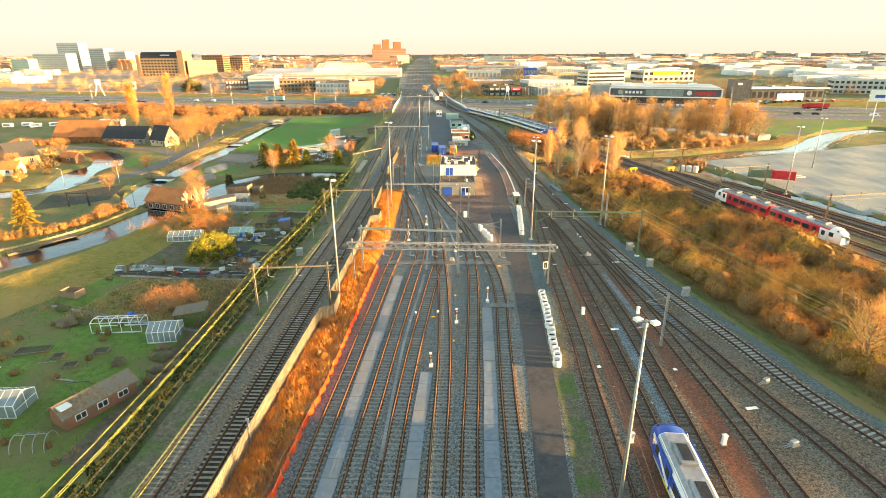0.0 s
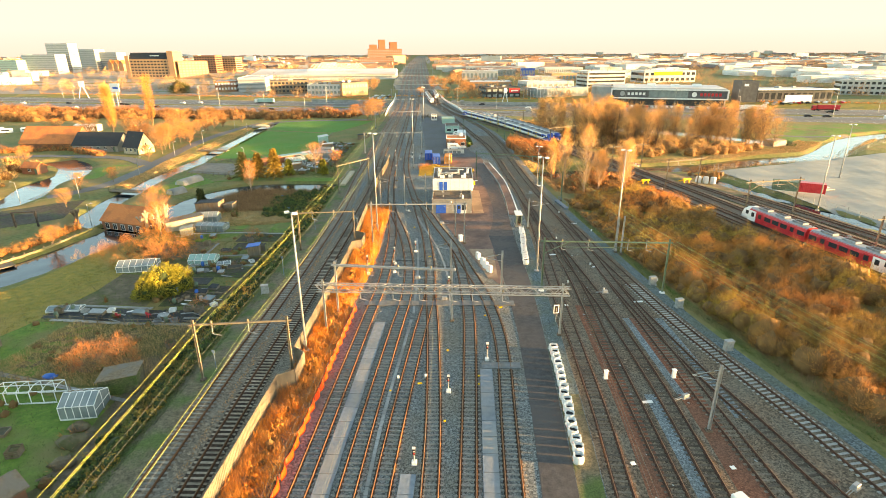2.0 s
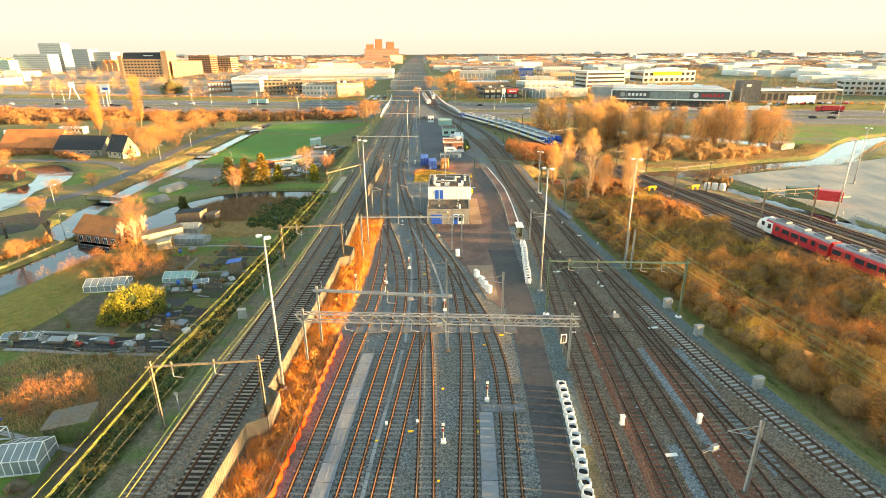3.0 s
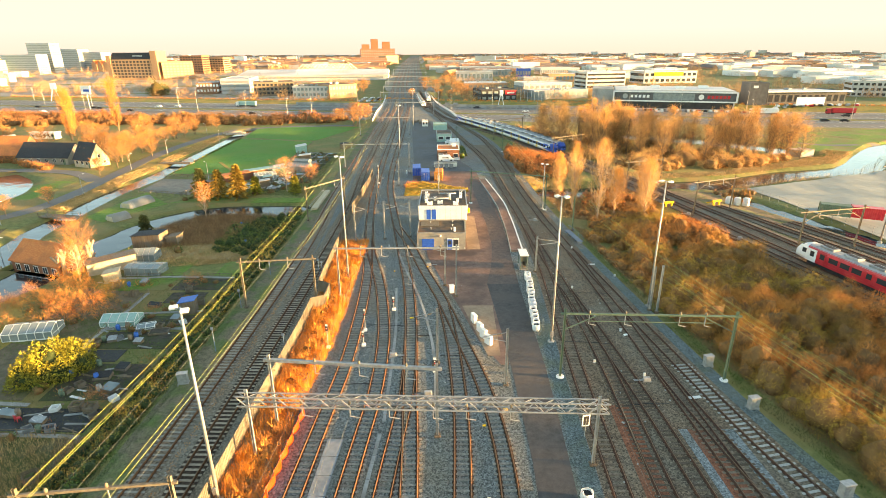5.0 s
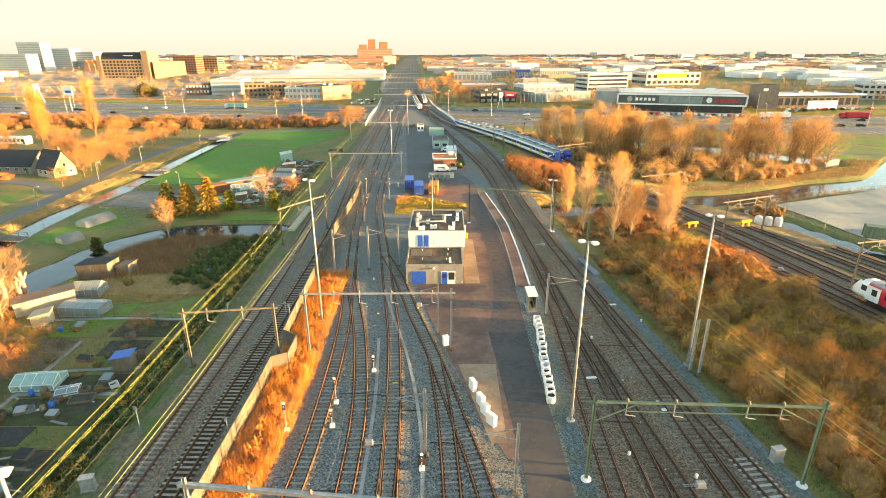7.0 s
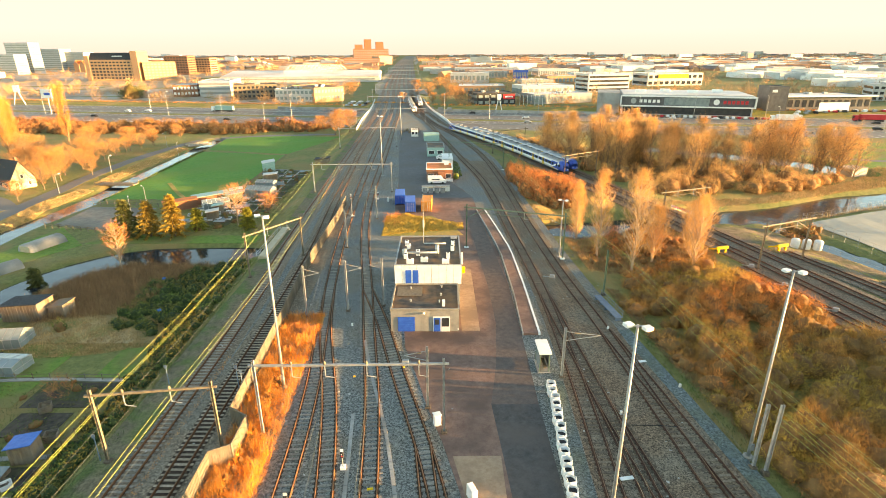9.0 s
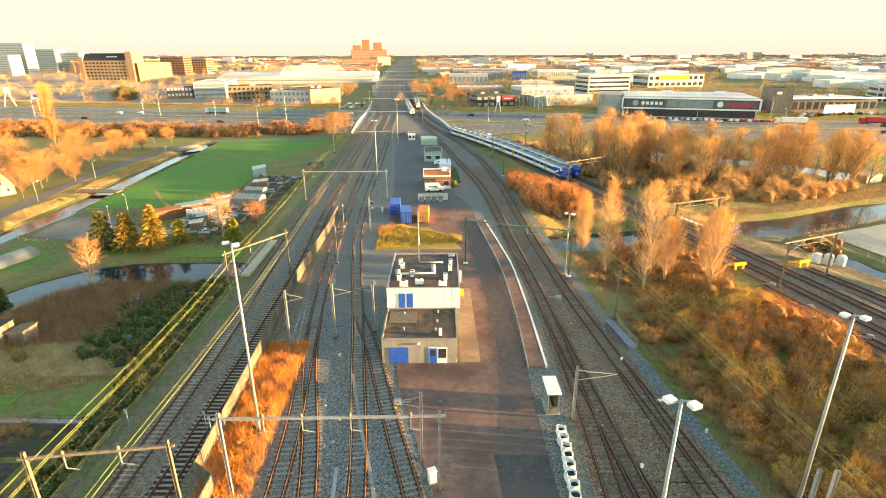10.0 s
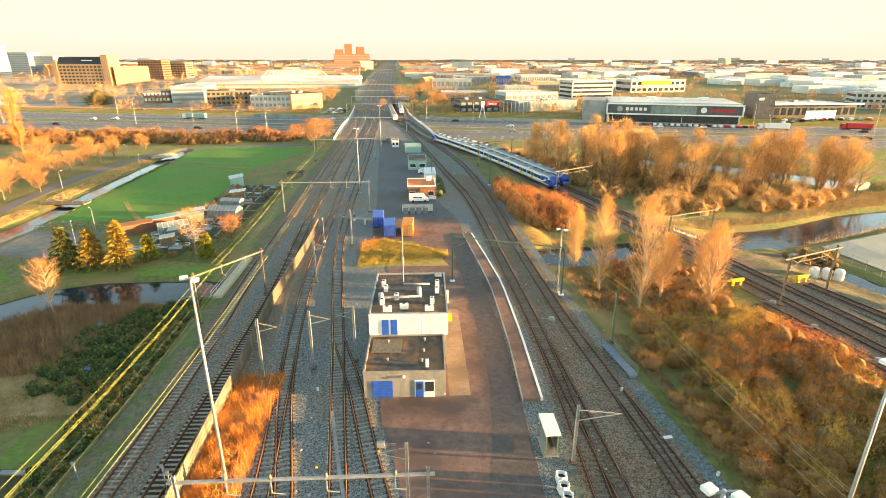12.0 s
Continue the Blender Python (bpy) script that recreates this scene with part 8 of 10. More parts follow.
def compost_bin(x, y, rz):
    p = thing("compost_bin", "slatted timber compost bin full of brown stalks", "compost bin", x, y, height(x, y), rz, "compost bins")
    for s in (-1, 1):
        for k in range(4):
            part("slat", Geo().box(0, s * 0.6, 0.05 + k * 0.22, 1.2, 0.04, 0.16), MAT["wood"], p)
            part("slat", Geo().box(s * 0.6, 0, 0.05 + k * 0.22, 0.04, 1.12, 0.16), MAT["wood"], p)
    part("heap", Geo().blob(0, 0, 0.3, 0.52, 0.52, 0.5, 0.5, 9, 6), MAT["soil_grass"], p, "", True)


for x, y, a in ((-38.4, 90.4, 5), (-40.2, 90.7, 8), (-50.2, 121, 0), (-37.4, 117.5, 20), (-55, 124.4, 10), (-60.2, 90.2, 0), (-41.5, 122.5, 30), (-43.5, 59, 12), (-37.8, 80, 40)):
    compost_bin(x, y, a)


def cold_box(x, y, rz, w, d, lid):
    p = thing("seed_frame", "low timber seed frame with a sloping lid", "seed frame", x, y, height(x, y) + 0.05, rz, "seed frames")
    part("box", Geo().box(0, 0, 0, w, d, 0.35, 0, 0.02), MAT["wood"], p)
    part("lid", Geo().add([(-w / 2, -d / 2, 0.36), (w / 2, -d / 2, 0.36), (w / 2, d / 2, 0.55), (-w / 2, d / 2, 0.55), (-w / 2, -d / 2, 0.41), (w / 2, -d / 2, 0.41), (w / 2, d / 2, 0.60), (-w / 2, d / 2, 0.60)], [(0, 3, 2, 1), (4, 5, 6, 7), (0, 1, 5, 4), (1, 2, 6, 5), (2, 3, 7, 6), (3, 0, 4, 7)]), MAT[lid], p)


rr = random.Random(5)
for x, y in ((-41, 97), (-38.6, 94.5), (-45, 106), (-41, 105.4), (-39, 112.4), (-44.6, 117), (-51, 126), (-56.5, 126.5), (-54, 89.6), (-47.4, 89.8), (-43, 88.4), (-39.6, 99), (-50, 200), (-46.5, 206), (-44.6, 240), (-48, 244), (-45, 232), (-52.6, 222)):
    cold_box(x, y, rr.uniform(-15, 20), rr.uniform(1.0, 2.4), rr.uniform(0.8, 1.4), rr.choice(["pale_glass", "galv", "wood", "pale_glass", "dark"]))

# green bank grass, coloured golden to stand for the warm sunlight
for q in ([(-82, 84), (-69, 71), (-62.5, 86), (-75, 99.5)], [(-75, 99.6), (-62.5, 86.1), (-59.5, 98), (-72, 110)], [(-72, 110.1), (-59.5, 98.1), (-59, 109), (-73, 124)]):
    draped("creek_bank", q, "rough_grass", "creek bank grass with golden sunlight put in its colour", "lawn", 0.05)
sward("garden_weeds", [(-82, 84), (-69, 71), (-62.5, 86), (-59.5, 98), (-59, 109), (-72, 122), (-72, 110), (-75, 99)], 24000, "yellow_grass", "creek grass blades with golden sunlight put in their colour", 0.25, 0.06)
for x, y, r in ((-57.5, 69.8, 1.7), (-55.2, 70.4, 1.3), (-61.5, 74.5, 1.2), (-38.6, 60.5, 1.5), (-37.6, 57.5, 1.2), (-39.6, 63, 1.1)):
    solo("brush_heap", Geo().blob(0, 0, 0.1, r, r * 0.8, r * 0.55, 0.6, 12, 7), MAT["soil_grass"], "heap of brown brushwood and soil in the garden", "heap", x, y, height(x, y), 0, "brush heaps", smooth=True)
thicket("heap_twigs", [(-57.5, 69.8, 1.7, 1.0), (-55.2, 70.4, 1.3, 0.8), (-38.6, 60.5, 1.5, 0.9), (-37.6, 57.5, 1.2, 0.8)], "dull_twigs", "loose twigs on the brush heaps", 300, 0.5, 0.03, None)
pen = thing("timber_pen", "open timber pen with sunlit boards", "pen", -63.2, 79.4, height(-63.2, 79.4), -12)
for s in (-1, 1):
    for k in range(4):
        part("board", Geo().box(0, s * 1.0, 0.1 + k * 0.3, 3.0, 0.06, 0.26), MAT["sandstone"], pen)
        part("board", Geo().box(s * 1.5, 0, 0.1 + k * 0.3, 0.06, 1.94, 0.26), MAT["sandstone"], pen)


def hoop_tunnel(x, y, rz, n):
    p = thing("hoop_tunnel", "bare hoops of a low garden net tunnel", "garden tunnel", x, y, height(x, y), rz, "hoop tunnels")
    for i in range(n):
        g = Geo()
        for k in range(8):
            a, b = math.pi * k / 8, math.pi * (k + 1) / 8
            g.tube((i * 1.1, 1.3 * math.cos(a), 1.4 * math.sin(a) - 0.05), (i * 1.1, 1.3 * math.cos(b), 1.4 * math.sin(b) - 0.05), 0.035, n=5)
        part("hoop", g, MAT["galv"], p)
    part("ridge_bar", Geo().tube((0, 0, 1.36), (1.1 * (n - 1), 0, 1.36), 0.03, n=5), MAT["galv"], p)


hoop_tunnel(-45.0, 43.6, 8, 4)
hoop_tunnel(-51.5, 44.2, 5, 4)

# ---- east side ----
draped("paved_lot", [(97, 124), (215, 110), (215, 236), (88, 186)], "lot", "wide empty grey paved lot", "paved lot", 0.2, 4.0)
draped("siding_ground", [(61, 168), (71, 165), (80, 180), (66, 186)], "soil_grass", "brown bare ground beside the sidings", "ground patch")
draped("siding_ground", [(71.2, 164.8), (80, 146), (86, 150), (80.4, 179)], "soil_grass", "brown bare ground beside the sidings", "ground patch")
draped("meadow", [(132, 224), (160, 244), (186, 268), (140, 290)], "lawn", "green grass slope beside the water", "meadow")
draped("meadow", [(186, 262), (230, 280), (215, 300), (170, 290)], "lawn", "green grass slope beside the motorway", "meadow")
draped("verge", [(20, 190), (27, 186), (38, 198), (26, 206)], "rough_grass", "yellow grass corner beside the siding", "verge")


def buffer_stop(x, y, rz):
    p = thing("buffer_stop", "bright yellow steel buffer stop at a track end", "buffer stop", x, y, 0.0, rz, "buffer stops")
    part("beam", Geo().box(0, 0, 0.8, 2.6, 0.4, 0.5, 0, 0.04), MAT["yellow_paint"], p)
    for s in (-1, 1):
        part("strut", Geo().bar((s * 0.8, 0, 0.9), (s * 0.8, 2.2, 0.1), 0.25, 0.25), MAT["yellow_paint"], p)
        part("leg", Geo().box(s * 0.8, 0, 0, 0.3, 0.35, 0.8), MAT["yellow_paint"], p)


buffer_stop(69.3, 166.0, 16)
buffer_stop(57.2, 165.0, 14)
for i in range(3):
    solo("storage_tank", Geo().lathe(0, 0, [(0.75, 0), (0.8, 0.2), (0.8, 1.7), (0.6, 1.95), (0.2, 2.0)], 14), MAT["tank"], "white plastic storage tank beside the track", "tank", 74.6 + i * 1.9, 170.2 - i * 0.6, height(75, 170), 0, "storage tanks", smooth=True)
container(97.5, 154.5, 62, "red_paint", "red steel container beside the paved lot")
container(92.0, 157.0, 62, "green_paint", "green steel container beside the paved lot")
for i in range(12):
    solo("timber_bundle", Geo().box(0, 0, 0, 3.4, 0.8, 0.5, 0, 0.03), MAT["concrete" if i % 2 else "wood"], "bundle of stored beams on the lot", "timber stack", 96 + (i % 4) * 3.6, 161 + (i // 4) * 2.0, height(98, 163) + 0.05, 12 + 6 * (i % 3), "beam bundles")
mf = thing("lot_fence", "tall wire mesh fence round the paved lot", "fence")
for x, y, a in along(smooth_line([(105, 116), (99, 128), (94, 145), (88, 165), (86, 184), (93, 191), (118, 199), (142, 207), (165, 226), (190, 246)], 3), 3.0):
    part("post", Geo().tube((0, 0, -0.3), (0, 0, 2.2), 0.035, n=6), MAT["grey_metal"], mf).matrix_basis = pose(x, y, height(x, y), 0, 0, a)
fl = [(x, y) for x, y, a in along(smooth_line([(105, 116), (99, 128), (94, 145), (88, 165), (86, 184), (93, 191), (118, 199), (142, 207), (165, 226), (190, 246)], 3), 3.0)]
for k in (0.2, 0.9, 1.5, 2.1):
    g = Geo()
    for (x, y), (u, v) in zip(fl, fl[1:]):
        g.bar((x, y, height(x, y) + k), (u, v, height(u, v) + k), 0.015, 0.015)
    part("strand", g, MAT["grey_metal"], mf)
dk = low_building("culvert_house", 136, 238, 7, 5, 2.2, 20, "concrete", "concrete", "low grey concrete culvert house at the water", 0.1, None, 0, -1.6)
for x, y in ((62, 141), (60, 150), (72, 128), (76, 112), (82, 118)):
    switch_motor(x, y, 160)

# ---- motorway ----
def hw_at(x, s):
    """The place at motorway offset s near x."""
    y0 = 402 - 0.2 * x
    return x + s * 0.196, y0 + s * 0.981


def hw_strip(name, s0, s1, z, material, label, category, x0=-1400, x1=1400):
    xs = np.linspace(x0, x1, 60)
    return solo(name, Geo().strip([hw_at(x, s1) for x in xs], [hw_at(x, s0) for x in xs], z - 0.12, z), MAT[material], label, category, kind="structure")


hw_strip("motorway", -41, -4, -3.6, "road", "wide grey motorway carriageway", "road")
hw_strip("motorway", 4, 41, -3.6, "road", "wide grey motorway carriageway", "road")
vg, rows_ = Geo(), [(41.6, 0.03), (46.5, 0.06), (50, 0.08), (54, 0.08), (61.5, 0.08)]
vx = list(range(-420, 430, 10))
pts_ = [(*hw_at(x, s), float(terrain([hw_at(x, s)[0]], [hw_at(x, s)[1]])[0]) + dz) for x in vx for s, dz in rows_]
k_ = len(rows_)
vg.add(pts_, [(j * k_ + m, j * k_ + m + 1, (j + 1) * k_ + m + 1, (j + 1) * k_ + m) for j in range(len(vx) - 1) for m in range(k_ - 1) if not -55 < vx[j] < 0])
solo("motorway_verge", vg, MAT["rough_grass"], "sunlit yellow grass verge of the motorway", "verge", kind="structure")
solo("retaining_wall", Geo().strip([hw_at(x, 42.4) for x in (-120, 0, 110)], [hw_at(x, 41.6) for x in (-120, 0, 110)], -3.9, -1.9), MAT["concrete"], "long pale concrete retaining wall beside the motorway", "retaining wall", kind="structure")
marks = Geo()
for s in (-39, -35.2, -31.4, -27.6, -14, -10.2, -6.4, 6.6, 10.4, 14.2, 28, 32, 36, 39):
    edge_line = s in (-39, -6.4, 6.6, 39)
    for k in range(60 if edge_line else 190):
        x = -420 + k * (14.2 if edge_line else 4.5)
        a = hw_at(x, s)
        marks.box(a[0], a[1], -3.6, 14.0 if edge_line else 1.6, 0.22, 0.012, -11.3)
solo("lane_markings", marks, MAT["white_paint"], "white lane markings on the motorway", "road marking", kind="stuff")
guard = Geo()
for s in (-21, 0, 21):
    for k in range(60):
        a, b = hw_at(-420 + k * 14, s), hw_at(-406 + k * 14, s)
        guard.bar((*a, -2.95), (*b, -2.95), 0.08, 0.3)
        guard.box(a[0], a[1], -3.8, 0.12, 0.12, 0.9)
solo("guard_rail", guard, MAT["galv"], "steel guard rails between the carriageways", "guard rail", kind="stuff")
deck = thing("rail_bridge", "wide concrete railway bridge over the motorway", "bridge", kind="structure")
dy_ = [y for y in np.arange(332, 500, 6.0)]
part("deck", Geo().strip([(x_at(LEFT_EDGE, y) + 0.2, y) for y in dy_], [(x_at(RIGHT_EDGE, y) - 0.4, y) for y in dy_], -0.9, -0.304), MAT["concrete"], deck)
for s in (-44, 0, 43.5):
    for i in range(7):
        a = hw_at(-34 + i * 6.2, s)
        part("pier", Geo().box(a[0], a[1], -4.0, 3.4, 1.2, 3.1, -11, 0.05), MAT["concrete"], deck)
for side in (LEFT_EDGE, RIGHT_EDGE):
    dx = 0.3 if side is LEFT_EDGE else -0.6
    part("parapet", Geo().strip([(x_at(side, y) + dx - 0.15, y) for y in dy_], [(x_at(side, y) + dx + 0.15, y) for y in dy_], -0.5, 1.1), MAT["white_paint"], deck, "pale bridge parapet")


def car(x, y, z, rz, material, label, group="cars on the motorway", van=False):
    p = thing("van" if van else "car", label, "car", x, y, z, rz, group)
    L, H = (5.2, 2.2) if van else (4.4, 1.45)
    prof = [(-L / 2, 0.35), (L / 2, 0.35), (L / 2, 0.75), (L * 0.32, 0.9), (L * 0.16, H), (-L * 0.34, H), (-L * 0.46, 0.95), (-L / 2, 0.85)] if not van else [(-L / 2, 0.35), (L / 2, 0.35), (L / 2, 0.95), (L * 0.36, 1.2), (L * 0.24, H), (-L / 2, H)]
    n = len(prof)
    vs = [(a, s * (0.86 if b > 1 else 0.9), b) for s in (-1, 1) for a, b in prof]
    part("body", Geo().add(vs, [tuple(range(n)), tuple(range(2 * n - 1, n - 1, -1))] + [(i, n + i, n + (i + 1) % n, (i + 1) % n) for i in range(n)]), MAT[material], p)
    part("glazing", Geo().box(-L * 0.08, 0, 0.95, L * 0.44, 1.76, (H - 1.02) if not van else 0.6), MAT["glass"], p)
    for a in (-L * 0.31, L * 0.31):
        for s in (-1, 1):
            part("wheel", Geo().tube((a, s * 0.78, 0.32), (a, s * 0.94, 0.32), 0.32, n=10), MAT["dark"], p)
    return p


CARS = [(-355, -22, "dark"), (-342, -14, "white_paint"), (-270, -42, "white_paint"), (-302, -2, "dark"), (-254, -9, "dark"), (-247, -12, "dark"), (-213, 8, "white_paint"), (-200, 12, "white_paint"), (-213, -24, "dark"), (-119, -28, "dark"), (55, 14, "white_paint"), (57, -10, "galv"), (140, 25, "white_paint"), (164, 26, "white_paint"), (189, -11, "galv"), (222, -6, "dark"), (244, 19, "dark"), (232, -4, "dark"), (194, -28, "galv"), (-160, 30, "galv"), (-60, 34, "white_paint"), (300, 30, "dark"), (320, -20, "white_paint"), (110, -30, "white_paint"), (275, -32, "galv"), (340, 12, "galv"), (20, 36, "dark")]
for x, s, m in CARS:
    s = min(max(s * 0.9, -36), 36)
    s = 9 if 0 <= s < 6 else (-9 if -6 < s < 0 else s)
    a = hw_at(x, s)
    car(a[0], a[1], -3.59, -11.3 + (0 if s < 0 else 180), m, {"dark": "dark car driving on the motorway", "white_paint": "white car driving on the motorway", "galv": "silver car driving on the motorway"}[m])
a = hw_at(262, -14)
car(a[0], a[1], -3.59, -11.3, "white_paint", "white delivery van on the motorway", van=True)


def lorry(x, s, trailer, cab, label):
    a = hw_at(x, s)
    p = thing("lorry", label, "lorry", a[0], a[1], -3.59, -11.3 + (0 if s < 0 else 180))
    part("trailer", Geo().box(-2.2, 0, 1.1, 13.2, 2.5, 2.8, 0, 0.06), MAT[trailer], p)
    part("cab", Geo().box(6.4, 0, 0.5, 2.2, 2.45, 3.0, 0, 0.2), MAT[cab], p)
    part("windscreen", Geo().box(7.5, 0, 1.9, 0.06, 2.2, 0.9), MAT["glass"], p)
    part("chassis", Geo().box(-0.5, 0, 0.6, 14, 1.0, 0.45), MAT["dark"], p)
    for q in (-7.6, -6.3, -5.0, 3.6, 6.2):
        for k in (-1, 1):
            part("wheel", Geo().tube((q, k * 0.95, 0.5), (q, k * 1.25, 0.5), 0.5, n=12), MAT["dark"], p)


lorry(246, 30, "red_paint", "red_paint", "red articulated lorry on the motorway")
lorry(200, 22, "white_paint", "white_paint", "white articulated lorry on the motorway")
lorry(-150, 20, "teal", "white_paint", "green and white articulated lorry on the motorway")
for i, (x, y, h) in enumerate(((-259, 448, 15), (-171, 426, 15), (-84, 398, 15), (-142, 440, 12), (-96, 384, 11), (118, 380, 14), (236, 350, 16), (-350, 514, 14), (-253, 430, 12), (35, 402, 14), (-210, 480, 12), (-60, 440, 12), (-20, 452, 12), (70, 430, 13), (160, 402, 13), (200, 395, 13), (280, 372, 13), (320, 325, 14), (100, 352, 12), (170, 335, 13), (250, 310, 13), (-310, 470, 12), (-400, 480, 13), (8, 420, 14))):
    p = thing("motorway_lamp", "tall grey motorway lamp with angled head", "street lamp", x, y, height(x, y), 78, "motorway lamps")
    part("pole", Geo().tube((0, 0, 0), (0, 0, h), 0.16, 0.08, 8).tube((0, 0, h), (1.6, 0, h + 0.4), 0.06, n=6), MAT["galv"], p)
    part("lantern", Geo().box(1.9, 0, h + 0.34, 0.9, 0.35, 0.2, 0, 0.04), MAT["white_paint"], p)
for x, s, w, hgt, m, lb in ((36, 44, 4.5, 13, "white_paint", "white angular landmark on splayed legs"), (-335, 40, 9, 16, "white_paint", "white steel gateway sculpture beside the motorway")):
    a = hw_at(x, s)
    p = thing("roadside_sculpture", lb, "sculpture", a[0], a[1], -3.4)
    for k in (-1, 1):
        part("leg", Geo().bar((k * w / 2, 0, 0), (k * w * 0.12, 0, hgt * 0.62), 0.5, 0.5), MAT[m], p)
    part("head", Geo().box(0, 0, hgt * 0.6, w * 0.5, 1.4, hgt * 0.3, 0, 0.15), MAT[m], p)
for x, y in ((-256, 440), (226, 294), (300, 300)):
    p = thing("billboard", "square white billboard on a tall mast", "billboard", x, y, height(x, y), -10, "billboards")
    part("mast", Geo().tube((0, 0, 0), (0, 0, 16), 0.3, n=8), MAT["galv"], p)
    part("panel", Geo().box(0, -0.4, 10.5, 8, 0.5, 6, 0, 0.05), MAT["white_paint"], p)
    part("stripe", Geo().box(0.6, -0.68, 12.4, 4.6, 0.04, 1.6), MAT["train_blue"], p)

# ---- town beyond the motorway ----
town = Geo()
for x0, x1, n in ((-2600, -95, 40), (-1, 2600, 40)):
    near = [(x0 + (x1 - x0) * i / n, 402 - 0.2 * (x0 + (x1 - x0) * i / n) + 62) for i in range(n + 1)]
    town.strip([(x - 0.05 * (3300 - y), 3300) if x1 < 0 else (x - 0.05 * (3300 - y), 3300) for x, y in near], near, -2.6, -2.24)
solo("town_ground", town, MAT["hazy_paving"], "paved ground of the business parks, paled for haze", "pavement", kind="structure")
def block(name, x, y, w, d, h, rz, wall, label, floors=3, band="glass", roof="shed_roof", bays=0, z=-2.3, base=0.12, sides=True, category="building"):
    """A flat-roofed building; its left front corner at x, y; windows in bands, or single in bays."""
    p = thing(name, label, category, x, y, z, rz)
    part("wall", Geo().box(w / 2, d / 2, -0.5, w, d, h + 0.1), MAT[wall], p)
    part("roof", Geo().box(w / 2, d / 2, h - 0.4, w - 0.6, d - 0.6, 0.1), MAT[roof], p)
    g = Geo()
    for cx, cy, sx, sy in ((w / 2, 0.12, w + 0.1, 0.34), (w / 2, d - 0.12, w + 0.1, 0.34), (0.12, d / 2, 0.34, d - 0.5), (w - 0.12, d / 2, 0.34, d - 0.5)):
        g.box(cx, cy, h - 0.4, sx, sy, 0.5)
    part("parapet", g, MAT[wall], p)
    fh = h * (1 - base) / max(floors, 1)
    for k in range(floors):
        zz = h * base * 0.6 + k * fh + fh * 0.28
        if bays:
            for i in range(bays):
                f = part("window", Geo().box(w * (i + 0.5) / bays, -0.04, zz, w / bays * 0.62, 0.14, fh * 0.5), MAT[band], p)
        else:
            part("window_band", Geo().box(w / 2, -0.04, zz, w * 0.95, 0.14, fh * 0.46), MAT[band], p)
        if sides:
            for sx in (-0.04, w + 0.04):
                part("side_window_band", Geo().box(sx, d / 2, zz, 0.14, d * 0.9, fh * 0.46), MAT[band], p)
    if h < 20 and w > 12:
        rr2 = random.Random(int(abs(x) * 7 + abs(y)))
        for i in range(3):
            part("roof_unit", Geo().box(w * rr2.uniform(0.15, 0.85), d * rr2.uniform(0.3, 0.8), h - 0.35, 2.4, 2.0, 1.3, 0, 0.05), MAT["galv"], p)
    return p


# pale window glass on many blocks stands in for distance haze
block("office_block", -771, 1028, 66, 26, 33, -5, "office_grey", "grey office block with banded glass floors", 8, "pale_glass")
block("office_block", -745, 1060, 44, 24, 52, -5, "office_grey", "tall grey stepped office tower with banded floors", 12, "pale_glass")
block("office_block", -800, 1010, 34, 24, 24, -5, "teal", "green glass office block beside the towers", 6, "pale_glass")
block("office_block", -758, 1152, 47, 30, 42, -6, "office_grey", "grey curved office block with glass bands", 10, "pale_glass")
block("office_block", -712, 1160, 40, 28, 36, -6, "office_grey", "grey office wing beside the grey block", 9, "pale_glass")
for i in range(3):
    house(-682 + i * 11, 1150, 84, 12, 10, 14, 21, "pale_brick", "red_tile", "tall gabled brick house in a row", 2, "gabled_house", z=-2.3, door=False)
og = block("orange_office", -464, 824, 71, 24, 27, -4, "pale_brick", "large orange brick office with a dark blue roof", 6, "glass", "dark_tile", 14)
part("blue_roof", Geo().add([(2, 0.5, 27), (62, 0.5, 27), (62, 23, 27), (2, 23, 27), (5, 6, 36), (60, 6, 36), (60, 18, 36), (5, 18, 36)], [(4, 5, 6, 7), (0, 1, 5, 4), (1, 2, 6, 5), (2, 3, 7, 6), (3, 0, 4, 7)]), MAT["dark_tile"], og, "dark blue sloping roof")
part("end_tower", Geo().box(67, 12, 0, 9, 25, 38, 0, 0.1), MAT["pale_brick"], og)
part("left_tower", Geo().box(1, 12, 0, 6, 25, 32, 0, 0.1), MAT["pale_brick"], og)
part("sign_bar", Geo().box(42, 3.2, 30.5, 14, 0.4, 1.6), MAT["white_paint"], og)
block("yellow_office", -388, 820, 40, 22, 24, 30, "pale_brick", "sunlit cream office wing", 6, "pale_glass", "red_tile", 9)
block("brick_office_block", -455, 1021, 40, 26, 30, -5, "brick", "red brick office with slanted roofs", 7, "glass", "red_tile", 8)
block("brick_office_block", -438, 1067, 42, 26, 26, -6, "pale_brick", "orange brick office with a dark blue roof", 6, "glass", "dark_tile", 8)
block("red_office", -228, 557, 20, 30, 10, 17, "brick", "low red brick office with white windows", 2, "white_paint", "shed_roof", 7)
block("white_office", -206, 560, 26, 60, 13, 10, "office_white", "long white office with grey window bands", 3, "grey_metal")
block("dark_office", -163, 524, 34, 26, 12, 18, "wood", "dark brown office with many panes", 3, "glass", "roof_felt", 10)
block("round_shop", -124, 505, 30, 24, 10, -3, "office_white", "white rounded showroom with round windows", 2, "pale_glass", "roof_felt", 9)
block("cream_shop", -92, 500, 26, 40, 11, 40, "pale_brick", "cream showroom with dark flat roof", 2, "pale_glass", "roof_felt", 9)
